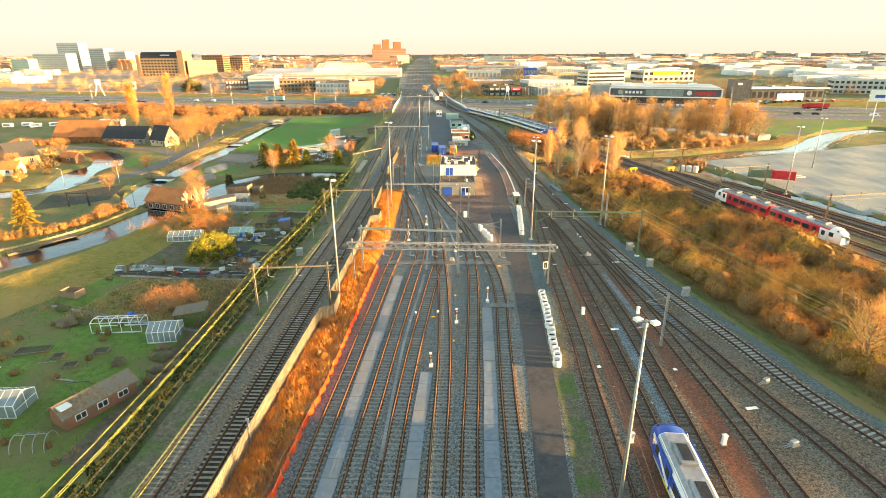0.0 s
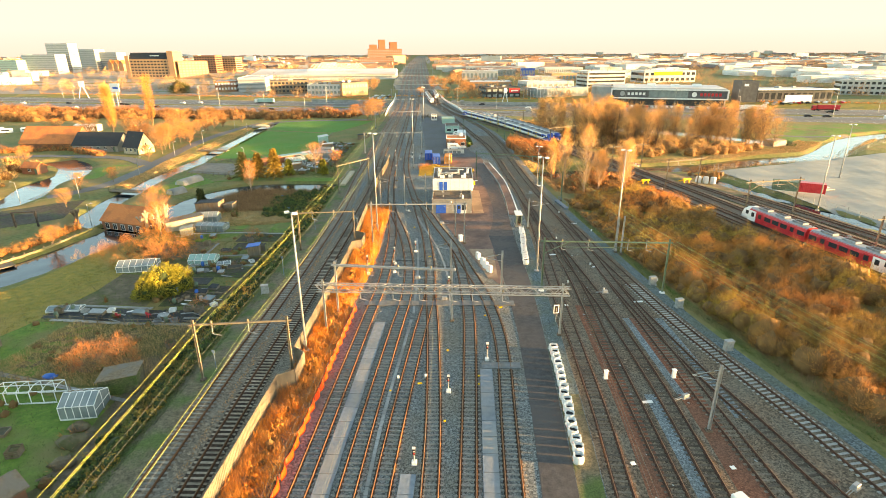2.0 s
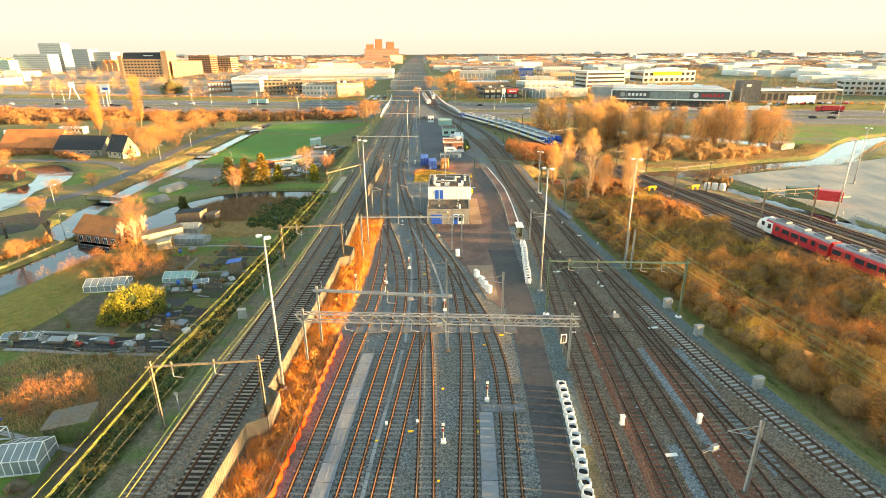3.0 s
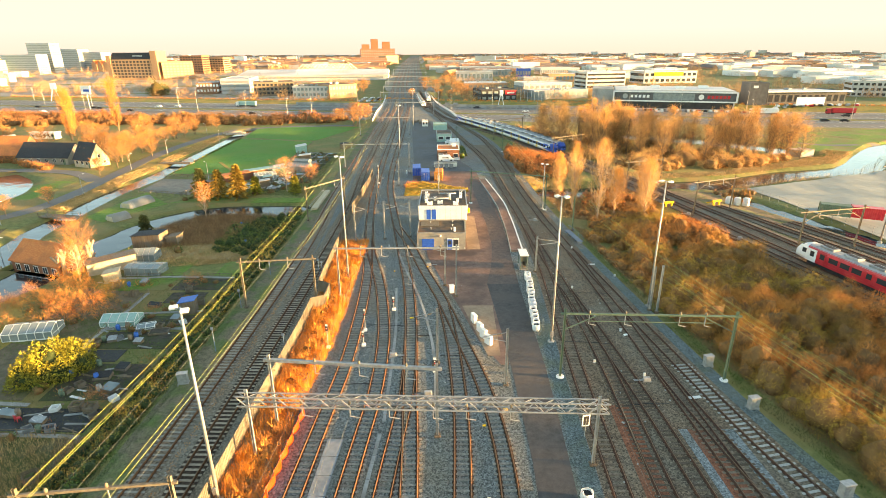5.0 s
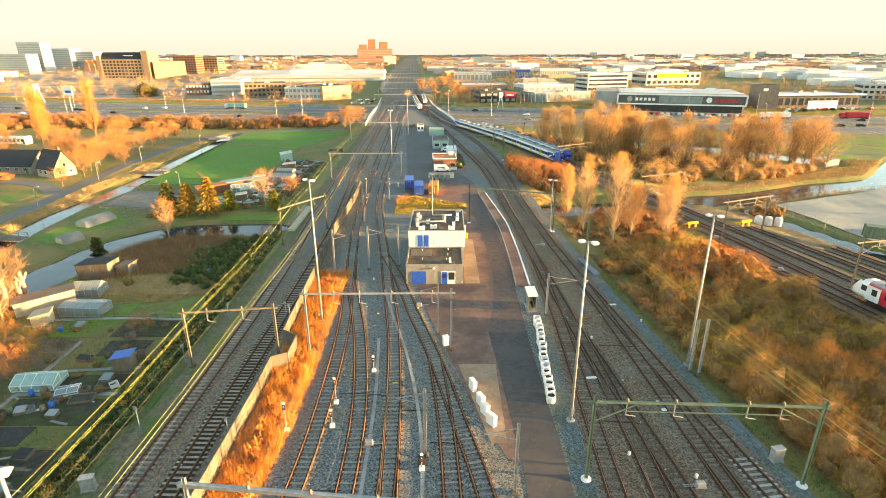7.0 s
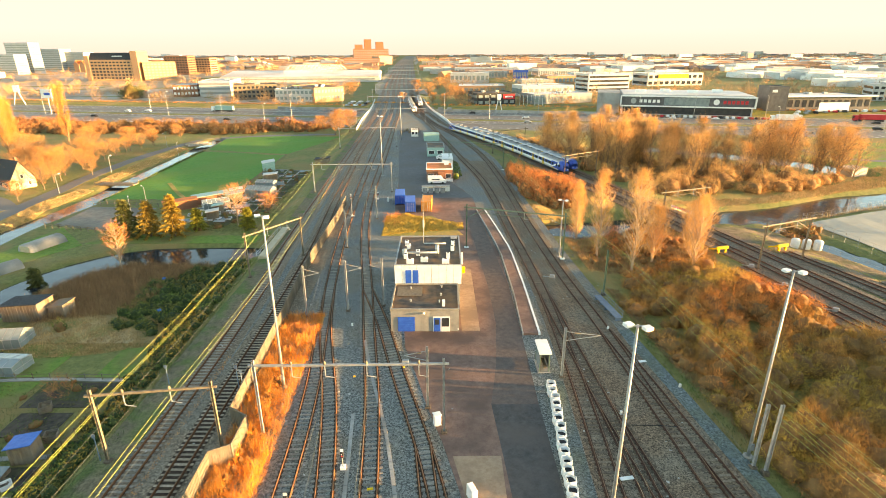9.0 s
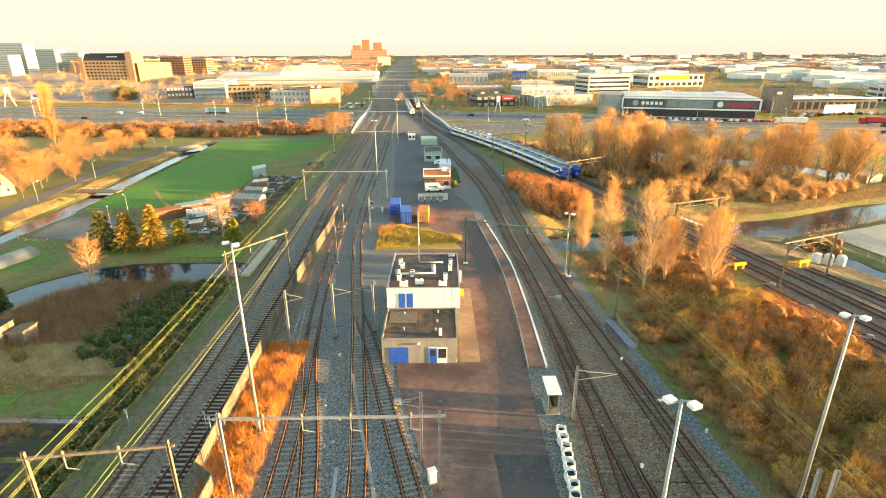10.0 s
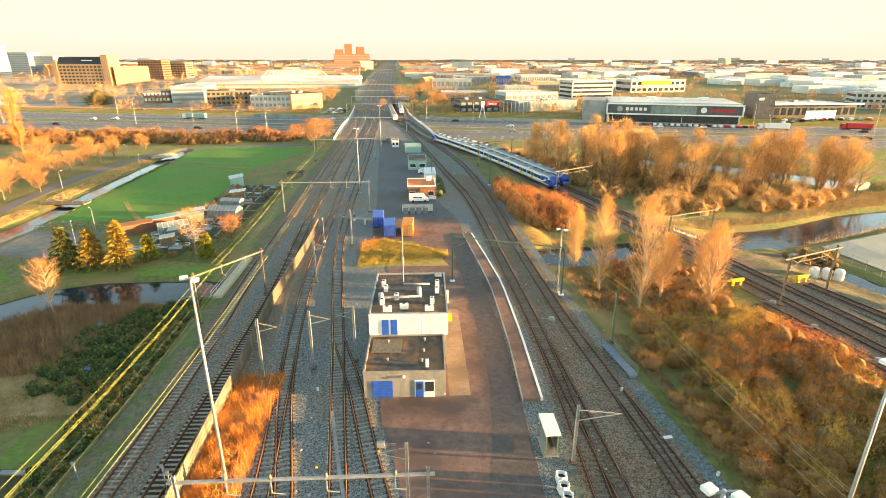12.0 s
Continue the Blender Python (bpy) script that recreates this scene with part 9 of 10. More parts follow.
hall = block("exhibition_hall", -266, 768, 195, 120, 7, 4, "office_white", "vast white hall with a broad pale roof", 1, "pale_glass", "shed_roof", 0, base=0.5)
part("pitched_roof", Geo().add([(-1, -1, 7.1), (196, -1, 7.1), (196, 60, 12.5), (-1, 60, 12.5), (196, 121, 7.1), (-1, 121, 7.1), (-1, -1, 6.6), (196, -1, 6.6), (196, 121, 6.6), (-1, 121, 6.6)], [(0, 1, 2, 3), (3, 2, 4, 5), (6, 7, 1, 0), (9, 5, 4, 8), (0, 3, 5, 9, 6), (1, 7, 8, 4, 2)]), MAT["shed_roof"], hall, "broad pale grey pitched roof")
for i in range(14):
    part("roof_truss", Geo().bar((70 + i * 5, 34, 10), (78 + i * 5, 48, 20), 0.5, 0.5).bar((78 + i * 5, 48, 20), (86 + i * 5, 62, 12), 0.6, 0.6), MAT["white_paint"], hall, "white roof mast" if i == 0 else "")
for i in range(9):
    part("side_rib", Geo().box(196.5, 6 + i * 5.2, 0, 0.8, 2.4, 7.5), MAT["white_paint"], hall)
red = block("red_tower_block", -236, 1690, 100, 40, 40, 10, "brick", "large red brick block with stepped towers", 8, "pale_glass", "red_tile", 16)
part("tower", Geo().box(42, 20, 40, 20, 20, 26), MAT["brick"], red)
part("tower", Geo().box(76, 20, 40, 22, 20, 19), MAT["brick"], red)
part("tower", Geo().box(16, 20, 40, 22, 20, 12), MAT["brick"], red)
block("brick_terrace", -150, 1560, 60, 24, 22, 60, "pale_brick", "long brick apartment block beside the railway", 6, "pale_glass", "red_tile", 12)
block("long_brick_block", -230, 1480, 90, 20, 18, 8, "brick", "long low red brick block", 4, "pale_glass", "red_tile", 18)
for i, (x, y, w, d, h, rz, wl, lb) in enumerate((
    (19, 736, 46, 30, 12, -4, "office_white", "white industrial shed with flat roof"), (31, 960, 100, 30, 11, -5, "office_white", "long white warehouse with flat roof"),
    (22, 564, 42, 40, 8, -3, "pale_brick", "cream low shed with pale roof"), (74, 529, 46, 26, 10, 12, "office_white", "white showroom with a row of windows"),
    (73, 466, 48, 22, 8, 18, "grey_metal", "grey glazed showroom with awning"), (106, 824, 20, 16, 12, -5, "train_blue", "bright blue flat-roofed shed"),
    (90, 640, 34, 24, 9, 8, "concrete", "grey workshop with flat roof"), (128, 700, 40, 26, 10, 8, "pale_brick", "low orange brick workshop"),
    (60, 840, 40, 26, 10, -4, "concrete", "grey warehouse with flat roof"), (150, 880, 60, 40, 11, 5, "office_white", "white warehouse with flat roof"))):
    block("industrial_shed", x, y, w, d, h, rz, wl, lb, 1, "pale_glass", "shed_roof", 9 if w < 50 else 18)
rs = block("restaurant", 32, 464, 29, 22, 9, 14, "dark", "dark restaurant with a red sign band", 2, "pale_glass", "roof_felt", 6)
part("sign_band", Geo().box(24, -0.2, 4.6, 9, 0.3, 3.6), MAT["red_paint"], rs, "red sign panel")
part("sign_bars", Geo().box(24, -0.4, 5.8, 6, 0.1, 1.0), MAT["white_paint"], rs)
for i in range(7):
    p = thing("flagpole", "white flagpole beside the restaurant", "flagpole", 62 + i * 2.6, 461 - i * 0.6, -3.0, 0, "flagpoles")
    part("pole", Geo().tube((0, 0, 0), (0, 0, 9), 0.1, n=6), MAT["white_paint"], p)
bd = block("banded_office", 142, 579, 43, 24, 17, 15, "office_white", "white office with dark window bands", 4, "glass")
dl = thing("car_dealership", "glass car showroom with a dark sign band in white frame", "building", 121, 420, -2.3, -16)
part("wall", Geo().box(38, 22, -0.5, 76, 44, 12), MAT["office_white"], dl)
part("roof", Geo().box(38, 22, 11.5, 75, 43, 0.3), MAT["shed_roof"], dl)
part("glass_front", Geo().box(38, -0.1, 0, 74, 0.2, 4.6), MAT["glass"], dl)
part("sign_band", Geo().box(38, -0.9, 5.2, 76, 1.4, 5.2), MAT["sign_grey"], dl, "dark grey sign band")
part("glazed_middle", Geo().box(38, -1.64, 5.5, 26, 0.08, 4.5), MAT["pale_glass"], dl)
fr = Geo().box(38, -1.2, 10.4, 78, 2.2, 0.7).box(38, -1.2, 4.4, 78, 2.2, 0.8).box(-0.6, -1.2, 4.4, 0.8, 2.2, 6.6).box(76.6, -1.2, 4.4, 0.8, 2.2, 6.6)
part("white_frame", fr, MAT["white_paint"], dl, "white frame of the sign band")
part("round_emblem", Geo().tube((7, -1.62, 7.8), (7, -1.72, 7.8), 1.7, n=20), MAT["galv"], dl)
for i in range(5):
    part("sign_bar", Geo().box(11.4 + i * 2.6, -1.66, 6.9, 1.7, 0.1, 1.8), MAT["white_paint"], dl)
part("round_emblem", Geo().tube((55, -1.62, 7.8), (55, -1.72, 7.8), 1.7, n=20), MAT["white_paint"], dl)
for i in range(6):
    part("sign_bar", Geo().box(59.6 + i * 2.4, -1.66, 6.8, 1.7, 0.1, 2.0), MAT["red_paint"], dl)
part("side_block", Geo().box(-8, 20, -0.5, 14, 30, 12.5), MAT["concrete"], dl)
for i in range(4):
    part("roof_unit", Geo().box(12 + i * 16, 20 + (i % 2) * 8, 11.8, 6, 4, 1.6, 0, 0.1), MAT["white_paint"], dl)
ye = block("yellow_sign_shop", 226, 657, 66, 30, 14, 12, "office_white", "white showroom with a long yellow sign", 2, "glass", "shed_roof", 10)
part("yellow_sign", Geo().box(30, -0.4, 9, 36, 0.5, 4), MAT["yellow_paint"], ye)
cb = block("dark_cube", 212, 416, 12, 14, 16, -4, "sign_grey", "dark brown cube-shaped office", 0, "dark", "roof_felt", category="building")
part("sign_plate", Geo().box(3.5, -0.1, 12.5, 3, 0.2, 1.6), MAT["white_paint"], cb)
lw = block("low_showroom", 226, 418, 56, 26, 10, 3, "sign_grey", "low glazed showroom with a white roof edge", 1, "glass", "shed_roof", 12)
part("canopy", Geo().box(28, -1, 9.6, 60, 4, 0.7), MAT["white_paint"], lw)
wbp = thing("white_hoarding", "long white hoarding before the showroom", "billboard", 240, 408, -2.4, 4)
part("panel", Geo().box(10, 0, 1.5, 20, 0.4, 5.5, 0, 0.05), MAT["white_paint"], wbp)
part("leg", Geo().box(3, 0, 0, 0.4, 0.4, 1.6), MAT["galv"], wbp)
part("leg", Geo().box(17, 0, 0, 0.4, 0.4, 1.6), MAT["galv"], wbp)
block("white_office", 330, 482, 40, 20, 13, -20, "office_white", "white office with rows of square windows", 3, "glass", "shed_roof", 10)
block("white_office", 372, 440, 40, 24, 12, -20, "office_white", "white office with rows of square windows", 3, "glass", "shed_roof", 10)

# parked cars before the showrooms
rr = random.Random(12)
for i in range(44):
    t = i / 43
    m = rr.choice(["white_paint", "white_paint", "galv", "dark", "red_paint"])
    px, py = (127 + i * 3.2, 413 - i * 0.95) if i < 24 else (226 + (i - 24) * 3.0, 407 + (i % 2) * 3)
    car(px, py, height(px, py), 74 + rr.uniform(-4, 4), m, "parked car before the showrooms", "parked cars")
for i in range(12):
    car(-62 + (i % 4) * 6, 470 + (i // 4) * 14, -2.25, 60, rr.choice(["white_paint", "galv", "dark"]), "parked car in the business park", "parked cars")
a = car(5.2, 257.5, 0.04, 4, "white_paint", "white service car parked beside the cabins", "")
part("stripe", Geo().box(0, 0, 0.55, 2.0, 1.84, 0.18), MAT["teal"], a, "green side stripe")

# rows of houses, sheds and trees far off
rr = random.Random(33)
far_roof, far_wall, far_shed, far_dark = Geo(), Geo(), Geo(), Geo()


def row(g, gw, x, y, w, d, h, r, rz):
    a = radians(rz)
    ca, sa = math.cos(a), math.sin(a)
    tr = lambda p: (x + p[0] * ca - p[1] * sa, y + p[0] * sa + p[1] * ca, p[2] - 2.3)
    k = Geo().walls(w, d, -0.5, h, r)
    gw.add([tr(p) for p in k.v], k.f)
    k = Geo().gable(w, d, h, r, 0.4, 0.3)
    g.add([tr(p) for p in k.v], k.f)


for i in range(2300):
    y = 900 + 2600 * rr.random() ** 1.4
    x = rr.uniform(-0.95, 0.95) * y * 0.95
    if -0.05 * y - 70 < x < -0.05 * y + 55 or (x > 60 and y < 1050 and x > 0.12 * y) or (x < -200 and y < 1250):
        continue
    w = rr.uniform(18, 60)
    if rr.random() < 0.8:
        row(far_roof if rr.random() < 0.65 else far_dark, far_wall, x, y, w, 9, rr.uniform(4, 6), rr.uniform(7.5, 9.5), rr.choice([0, 90, 15, 75, -10]) + rr.uniform(-5, 5))
    else:
        far_shed.box(x, y, -2.5, w, rr.uniform(12, 24), rr.uniform(6, 11) if rr.random() < 0.94 else rr.uniform(14, 24), rr.uniform(-15, 15))
for i in range(230):
    y = 520 + 1500 * rr.random() ** 1.2
    x = rr.uniform(0.22, 1.0) * y
    if y < 760 and x < 400:
        continue
    far_shed.box(x, y, -2.5, rr.uniform(22, 70), rr.uniform(16, 45), rr.uniform(6, 11), rr.uniform(-6, 18))
for i in range(26):
    y = rr.uniform(640, 960)
    x = -rr.uniform(0.72, 1.1) * y
    far_shed.box(x, y, -2.5, rr.uniform(14, 34), rr.uniform(12, 20), rr.uniform(6, 11), rr.uniform(-15, 15))
solo("distant_roofs", far_roof, MAT["hazy_tile"], "distant rows of orange tiled roofs, muted for haze", "houses", kind="stuff")
solo("distant_roofs", far_dark, MAT["hazy_slate"], "distant rows of dark tiled roofs, paled for haze", "houses", kind="stuff")
solo("distant_walls", far_wall, MAT["pale_brick"], "distant rows of brick terraced houses", "houses", kind="stuff")
solo("distant_sheds", far_shed, MAT["shed_roof"], "distant white warehouses and flat blocks", "buildings", kind="stuff")
arr = []
for i in range(4200):
    y = 470 + 2600 * rr.random() ** 2.0
    x = rr.uniform(-1.0, 1.0) * y
    s = hwy(x, y)
    if s < 62 or -0.05 * y - 45 < x < -0.05 * y + 40 or (-280 < x < -60 and 740 < y < 900):
        continue
    r = rr.uniform(2.5, 5.5) * (1 + y / 3000)
    near = y < 1000
    p, d = dome(110 if near else 36, x, y, -2.3, r, r * rr.uniform(1.2, 2.0), 0.1)
    arr.append(blades(p, d, r * (0.3 if near else 0.5), r * (0.06 if near else 0.14)))
tagged(new("distant_trees", blade_mesh("distant_trees", arr, MAT["far_twigs"])), "distant orange-brown bare trees among the houses", "trees", "", "stuff")
thicket("verge_grass", [(hw_at(x, 60)[0], hw_at(x, 60)[1], 2.4, 0.9) for x in range(-400, 400, 6)], "dry_grass", "tall yellow grass along the motorway verge", 300, 1.0, 0.16, None, "grass")
for i, (x, y, h) in enumerate(((-72, 560, 12), (-14, 560, 14), (-4, 545, 13), (4, 600, 14), (-258, 545, 13), (12, 640, 15), (18, 500, 12), (22, 490, 11), (14, 520, 12), (0, 480, 9), (8, 470, 9))):
    if x == -258:
        thicket("evergreen_tree", [(x, y, 9, 14)], "evergreen", "large round dark evergreen tree", 60, 1.6, 0.5, "bush_core", "tree")
    else:
        copy_thing(roadside[i % 2], pose(x, y, -2.3, 0, 0, i * 60) @ Matrix.Scale(h / 10, 4))

# ---- trains ----
def carriage(p, x, y, rz, L, scheme, nose=0):
    """One carriage as a part of its train; nose: 1 at its front, -1 at its rear, 0 for none."""
    body, band, low, door, roof = {"blue": ("white_paint", "train_blue", "office_white", "yellow_paint", "train_roof"), "red": ("red_paint", "red_paint", "red_paint", "red_paint", "train_roof"), "white": ("white_paint", "white_paint", "grey_metal", "red_paint", "train_roof")}[scheme]
    nose_mat = {"blue": "train_blue", "red": "white_paint", "white": "white_paint"}[scheme]
    half = L / 2
    b0, b1 = -half + 0.15 + (2.6 if nose < 0 else 0), half - 0.15 - (2.6 if nose > 0 else 0)
    sec = [(-1.36, 1.0), (-1.42, 1.6), (-1.40, 2.9), (-1.22, 3.45), (-0.8, 3.72), (0.8, 3.72), (1.22, 3.45), (1.40, 2.9), (1.42, 1.6), (1.36, 1.0)]
    n = len(sec)
    c = part("carriage", Geo().add([(b0, u, v) for u, v in sec] + [(b1, u, v) for u, v in sec], [tuple(range(n)), tuple(range(2 * n - 1, n - 1, -1))] + [(i, n + i, n + (i + 1) % n, (i + 1) % n) for i in range(n)]), MAT[body], p)
    c.matrix_basis = pose(x, y, 0.0, 0, 0, rz)
    part("underframe", Geo().box((b0 + b1) / 2, 0, 0.35, b1 - b0 - 0.4, 2.3, 0.66), MAT["dark"], c)
    for s in (-1, 1):
        part("sill_band", Geo().box((b0 + b1) / 2, s * 1.40, 0.98, b1 - b0, 0.06, 0.42), MAT[low], c)
        part("side_band", Geo().box((b0 + b1) / 2, s * 1.43, 1.95, b1 - b0, 0.05, 1.0), MAT[band], c)
        k = max(3, int((b1 - b0) / 2.1))
        for i in range(k):
            wx = b0 + (b1 - b0) * (i + 0.5) / k
            if i in (k // 4, k - 1 - k // 4):
                part("door", Geo().box(wx, s * 1.44, 1.0, 1.3, 0.08, 2.15), MAT[door], c)
                part("door_pane", Geo().box(wx, s * 1.47, 2.0, 0.9, 0.06, 0.9), MAT["glass"], c)
            else:
                part("window", Geo().box(wx, s * 1.445, 2.0, (b1 - b0) / k * 0.78, 0.06, 0.85), MAT["glass"], c)
    part("roof_panel", Geo().add([(x, u, v) for x in (b0 + 0.1, b1 - 0.1) for u, v in ((-1.27, 3.40), (-0.84, 3.74), (0.84, 3.74), (1.27, 3.40), (1.2, 3.36), (-1.2, 3.36))], [(0, 1, 7, 6), (1, 2, 8, 7), (2, 3, 9, 8), (3, 4, 10, 9), (4, 5, 11, 10), (5, 0, 6, 11), (5, 4, 3, 2, 1, 0), (6, 7, 8, 9, 10, 11)]), MAT[roof], c)
    for i in range(3):
        part("roof_unit", Geo().box(b0 + (b1 - b0) * (0.2 + 0.3 * i), 0, 3.78, 2.6, 1.5, 0.34, 0, 0.05), MAT["grey_metal" if i % 2 == 0 else "train_roof"], c)
        part("roof_grille", Geo().box(b0 + (b1 - b0) * (0.2 + 0.3 * i), 0, 4.12, 2.0, 0.9, 0.03), MAT["dark"], c)
    for q in (b0 + 1.8, b1 - 1.8):
        for s in (-1, 1):
            part("wheel", Geo().tube((q, s * 0.66, 0.62), (q, s * 0.82, 0.62), 0.42, n=14), MAT["rust_steel"], c)
    if nose:
        e = b1 if nose > 0 else b0
        rings = [(0, 1.0, 0.0), (0.9 * nose, 0.98, -0.05), (1.8 * nose, 0.9, -0.45), (2.5 * nose, 0.72, -1.35)]
        vs = []
        for dx, k, drop in rings:
            vs += [(e + dx, u * k, 1.0 + (v - 1.0) * (1 + drop / 2.72)) for u, v in sec]
        fs = [(j * n + i, (j + 1) * n + i, (j + 1) * n + (i + 1) % n, j * n + (i + 1) % n) for j in range(3) for i in range(n)] + [tuple(range(3 * n, 4 * n))]
        part("nose", Geo().add(vs, fs), MAT[nose_mat], c, "rounded driving cab nose", True)
        ws = [(e + 1.15 * nose, -1.05, 3.42), (e + 1.15 * nose, 1.05, 3.42), (e + 2.3 * nose, 0.85, 2.35), (e + 2.3 * nose, -0.85, 2.35)]
        ws2 = [(a + 0.16 * nose, b, z + 0.1) for a, b, z in ws]
        part("windscreen", Geo().add(ws + ws2, [(0, 1, 2, 3), (4, 5, 6, 7), (0, 4, 5, 1), (2, 6, 7, 3), (1, 5, 6, 2), (0, 3, 7, 4)]), MAT["glass"], c)
        for s in (-1, 1):
            part("headlight", Geo().box(e + 2.5 * nose, s * 0.62, 1.45, 0.12, 0.3, 0.18), MAT["lamp_glass"], c)
            part("cab_window", Geo().box(e + 0.5 * nose, s * 1.40, 2.1, 0.9, 0.08, 0.8), MAT["glass"], c)
            if scheme == "blue":
                part("cab_side", Geo().box(e - 2.2 * nose, s * 1.45, 1.35, 4.4, 0.08, 1.95), MAT["train_blue"], c, "blue cab side panel")
                part("white_stripe", Geo().bar((e + 0.6 * nose, s * 1.46, 3.1), (e - 4.2 * nose, s * 1.5, 1.5), 0.06, 0.42), MAT["white_paint"], c, "white slanting stripe")
                part("cab_door_pane", Geo().box(e - 0.9 * nose, s * 1.5, 1.95, 0.8, 0.04, 0.95), MAT["glass"], c)
            if scheme == "red":
                part("cab_side", Geo().box(e - 1.0 * nose, s * 1.455, 1.0, 2.1, 0.08, 2.2), MAT["white_paint"], c, "white cab side panel")
                part("cab_door_pane", Geo().box(e - 1.2 * nose, s * 1.49, 1.9, 0.8, 0.04, 0.95), MAT["glass"], c)
    return c


def train(key, y0, y1, L, scheme, label):
    """A train along a track between two places, noses at both ends."""
    line = [q for q in LINE[key]]
    seg = smooth_line([(q.x, q.y) for q in line if y0 - 30 < q.y < y1 + 60], 1.0)
    i0 = min(range(len(seg)), key=lambda i: abs(seg[i].y - y0))
    i1 = min(range(len(seg)), key=lambda i: abs(seg[i].y - y1))
    path = seg[i0:i1 + 1]
    ps = along(path, L)
    p = thing("train", label, "train")
    for i in range(len(ps) - 1):
        (xa, ya, _), (xb, yb, _) = ps[i], ps[i + 1]
        nose = -1 if i == 0 else (1 if i == len(ps) - 2 else 0)
        c = carriage(p, (xa + xb) / 2, (ya + yb) / 2, math.degrees(math.atan2(yb - ya, xb - xa)), math.hypot(xb - xa, yb - ya) - 0.3, scheme, nose)
        c.location.z = 0.0
    x0, yy, h = ps[len(ps) // 2]
    part("pantograph", Geo().bar((x0 - 0.6, yy, 3.9), (x0 + 0.4, yy + 0.4, 4.9), 0.06, 0.06).bar((x0 + 0.4, yy + 0.4, 4.9), (x0 - 0.2, yy, 5.45), 0.06, 0.06).bar((x0 - 0.9, yy, 5.45), (x0 + 0.7, yy, 5.45), 0.08, 0.05), MAT["dark"], p)
    return p


train("R1", 232, 342, 16.9, "blue", "blue, white and yellow electric commuter train on the curve")
train("R2", 236, 330, 16.9, "blue", "blue, white and yellow electric commuter train on the curve")
train("T10", -11, 42.6, 17.6, "blue", "blue, white and yellow electric train standing in a siding")
train("R1", 95, 132.5, 18.2, "red", "red and white diesel railcar on the branch line")
train("T9", 403, 480, 18, "white", "pale grey and red electric train on the main line")
train("R2", 440, 500, 18, "white", "pale grey and red electric train on the main line")

# ---- small things between the tracks ----
def track_marker(x, y, w, d, h, material, label, rz=0.0):
    p = thing("track_marker", label, "marker", x, y, 0.0, rz, "track markers")
    part("plinth", Geo().box(0, 0, -0.02, w * 1.15, d * 1.15, 0.06, 0, 0.01), MAT["concrete"], p)
    part("box", Geo().box(0, 0, 0.04, w, d, h, 0, 0.03), MAT[material], p)
    part("lid", Geo().box(0, 0, 0.04 + h, w * 1.06, d * 1.06, 0.04, 0, 0.01), MAT[material], p)


for x, y, w in ((-2.5, 67.9, 0.8), (-5.8, 66.5, 0.4), (0.7, 75.1, 0.4), (6.1, 84.6, 0.5), (4.4, 69.4, 0.35), (0.4, 61.3, 0.35), (4.3, 67.8, 0.3), (-6.5, 125.2, 0.4), (-0.8, 127.1, 0.45), (8.6, 87.2, 0.8), (-13.0, 103, 0.4), (-2.6, 108, 0.8)):
    track_marker(x, y, w * 0.65, 0.16, 0.12, "yellow_paint", "small yellow marker box between the rails", 8)
for x, y in ((-5.1, 69.0), (-1.9, 69.3), (-8.6, 137.7), (20.6, 96.3), (25.7, 93.4), (31.1, 122.7), (26.9, 136.2), (35.5, 97.0), (22.8, 118), (26.2, 104)):
    track_marker(x, y, 0.26, 0.22, 0.34, "tank", "small white junction box beside the track", 14)


def trough(pts, label, w=0.36):
    """A line of concrete cable-trough lids, one piece each."""
    t = thing("cable_trough", label, "cable trough", kind="structure")
    lid = Geo().box(0, 0, 0, 0.97, w, 0.07, 0, 0.01).mesh("trough_lid", MAT["concrete"])
    for x, y, h in along(smooth_line(pts, 1.0), 1.0):
        part("trough_lid", lid, None, t).matrix_basis = pose(x, y, 0.0, 0, 0, h)


trough([(-6.6, 40), (-6.2, 59.4), (-5.2, 73.9), (-4.5, 83.4)], "line of pale concrete cable-trough lids between tracks")
trough([(-4.3, 86), (-4.6, 104), (-5.6, 118)], "line of pale concrete cable-trough lids between tracks")
trough([(1.2, 86), (0.6, 100), (-1.6, 114), (-4.6, 126), (-6.4, 134)], "line of pale concrete cable-trough lids between tracks")
for i, (x, y, ln, a) in enumerate(((-6.2, 106, 5.2, -3), (-1.0, 103, 4.4, 6), (3.2, 98, 3.4, -4), (-8.4, 92, 4.6, 4), (21, 101, 6.0, -6), (24, 88, 5.0, 3), (26, 116, 5.4, -4))):
    solo("signal_cable", Geo().tube((-ln / 2, 0, 0.05), (0, 0.12, 0.05), 0.04, n=6).tube((0, 0.12, 0.05), (ln / 2, -0.05, 0.05), 0.04, n=6), MAT["dark"], "black signal cable laid across the ballast", "cable", x, y, 0.0, a, "signal cables")
rr = random.Random(90)
litter = Geo()
for i in range(500):
    y = rr.uniform(36, 190)
    x = rr.uniform(-27, 30)
    if 7 < x < 16 or (-4 < x < 8 and 132 < y < 165):
        continue
    litter.box(x, y, 0.0, rr.uniform(0.08, 0.3), rr.uniform(0.06, 0.2), rr.uniform(0.03, 0.09), rr.uniform(0, 180))
solo("trackside_litter", litter, MAT["pale_sleeper"], "scattered pale stones and scraps among the tracks", "debris", kind="stuff")

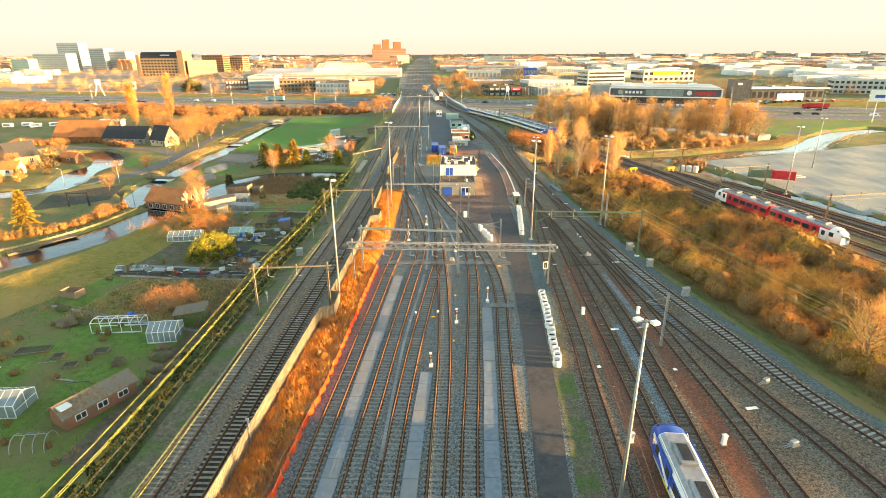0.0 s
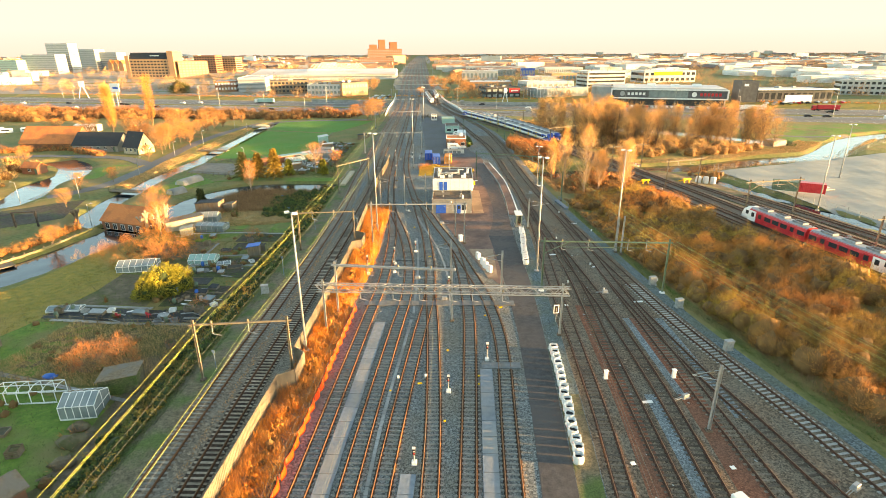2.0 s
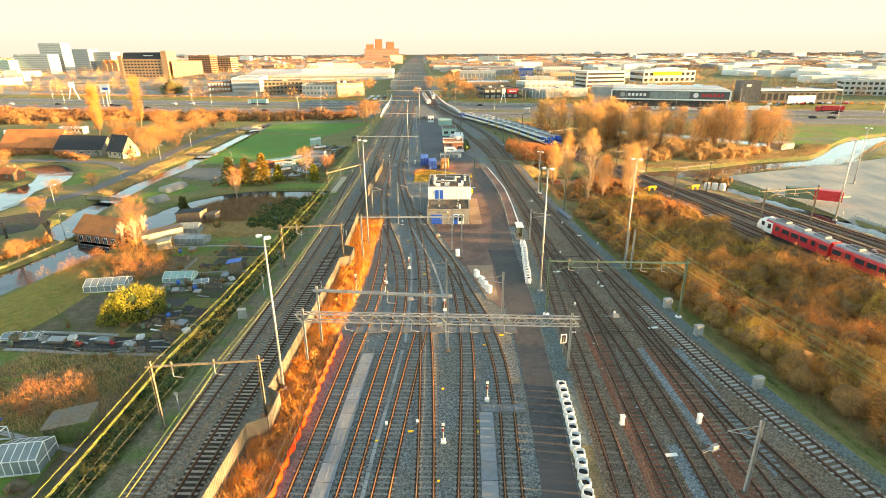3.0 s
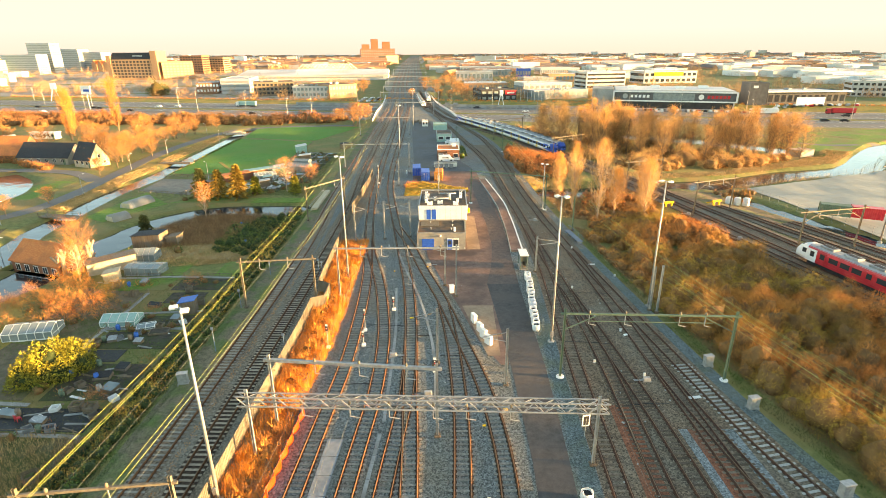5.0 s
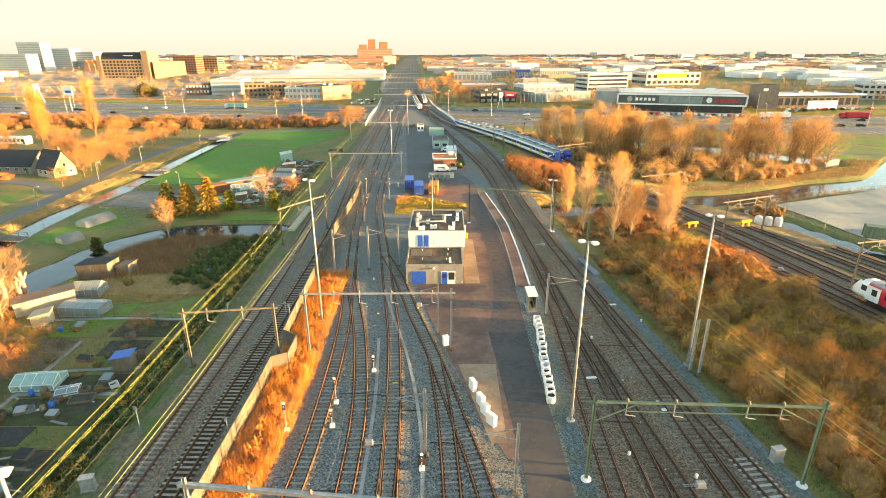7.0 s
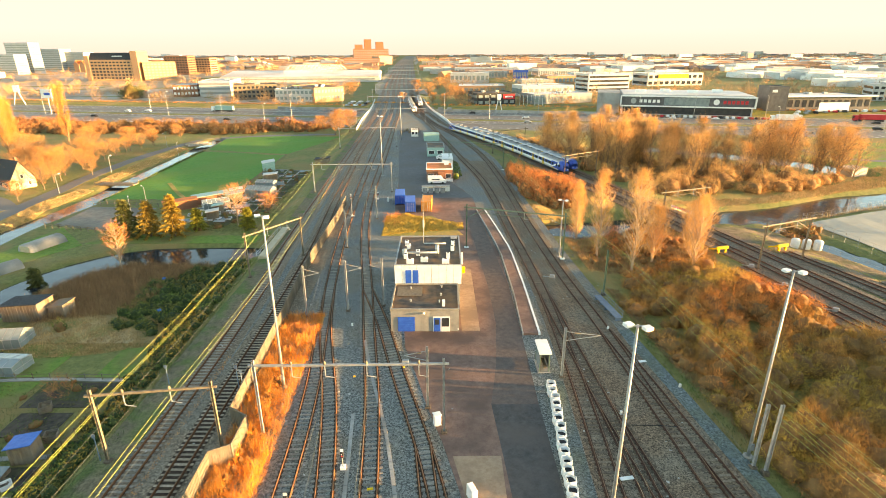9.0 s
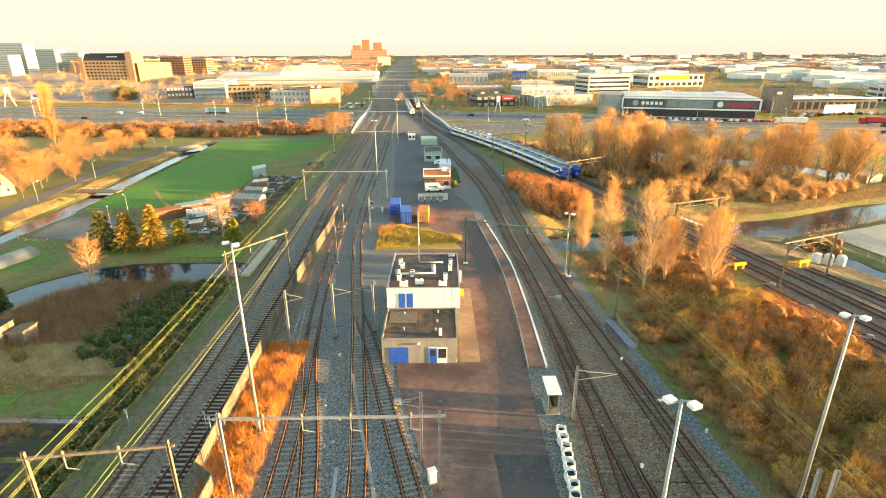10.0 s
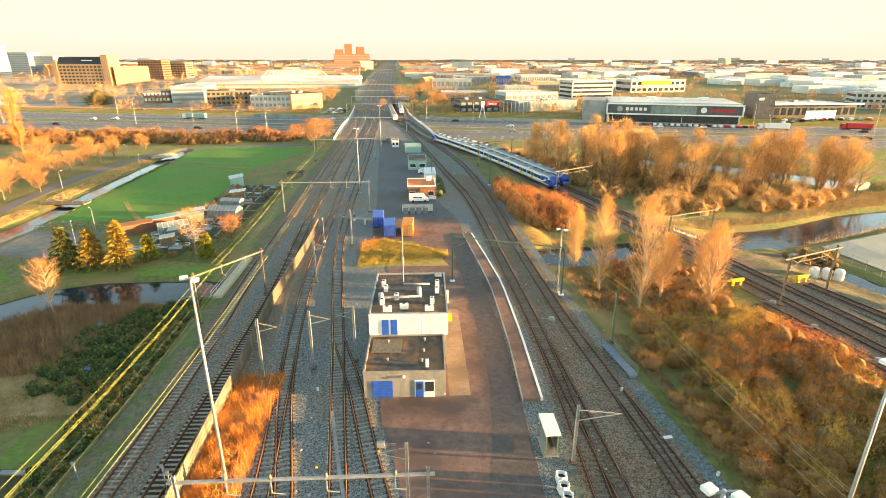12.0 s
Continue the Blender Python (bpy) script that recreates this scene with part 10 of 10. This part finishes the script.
# red and white boards and a railing where the branch line crosses the water
for i in range(6):
    q = thing("barrier_board", "red and white striped barrier board beside the branch line", "barrier", 60.4 + i * 0.55, 194.6 - i * 1.35, 0.0, -68, "barrier boards")
    for k in range(4):
        part("stripe", Geo().box(-0.48 + k * 0.32, 0, 0.35, 0.32, 0.06, 0.5), MAT["red_paint" if k % 2 else "white_paint"], q)
    for k in (-1, 1):
        part("leg", Geo().box(k * 0.5, 0, -0.05, 0.06, 0.3, 0.42), MAT["galv"], q)
solo("round_bush", Geo().blob(0, 0, 0.7, 0.9, 0.9, 0.95, 0.35, 14, 9), MAT["ivy"], "clipped dark green round bush beside the brick office", "bush", 9.0, 227.5, 0.03, smooth=True)
van = car(3.2, 221.8, 0.04, 4, "white_paint", "white van parked before the brick office", "", True)

# dark allotment beds with pale paths, sheds and frames beside the playing field
for i in range(7):
    y0 = 203 + i * 7.2
    draped("garden_bed", [(-53 - 0.02 * i, y0), (-40.4, y0 - 1.2), (-40.0, y0 + 4.9), (-53, y0 + 6.1)], "soil", "dark dug allotment bed beside the field", "garden bed", 0.055)
    draped("garden_path", [(-53.4, y0 + 6.2), (-40, y0 + 5.0), (-40, y0 + 5.5), (-53.4, y0 + 6.7)], "concrete", "narrow pale path between allotment beds", "path", 0.075)
for i in range(3):
    draped("garden_path", [(-52.6 + i * 4.4, 202), (-52.1 + i * 4.4, 202), (-51.9 + i * 4.4, 252), (-52.4 + i * 4.4, 252)], "concrete", "narrow pale path between allotment beds", "path", 0.085)
rr = random.Random(44)
for i in range(22):
    cold_box(rr.uniform(-54, -41), 193 + i * 2.6, rr.uniform(-15, 20), rr.uniform(1.4, 2.8), rr.uniform(1.0, 1.8), rr.choice(["pale_glass", "galv", "pale_glass", "teal", "white_paint"]))
for i in range(5):
    shed(rr.uniform(-55, -51), 196 + i * 5.5, 15 + rr.uniform(-8, 8), rr.uniform(2.4, 3.6), rr.uniform(2.0, 2.6), rr.uniform(1.8, 2.2), rr.choice(["wood", "cream", "green_paint"]), rr.choice(["shed_roof", "teal", "galv"]), "small allotment shed with a pale roof", 0.25)

# orange thicket between the pump house and the garden plots
thicket("garden_bushes", scatter([(-72, 112), (-60, 108), (-52, 110), (-50, 119), (-56, 127), (-64, 129), (-70, 124)], 3.4, 1.7, 2.8, 61), "twigs", "bare orange bushes between the gardens and the creek", 420, 0.7, 0.03, None, jitter=0.6)
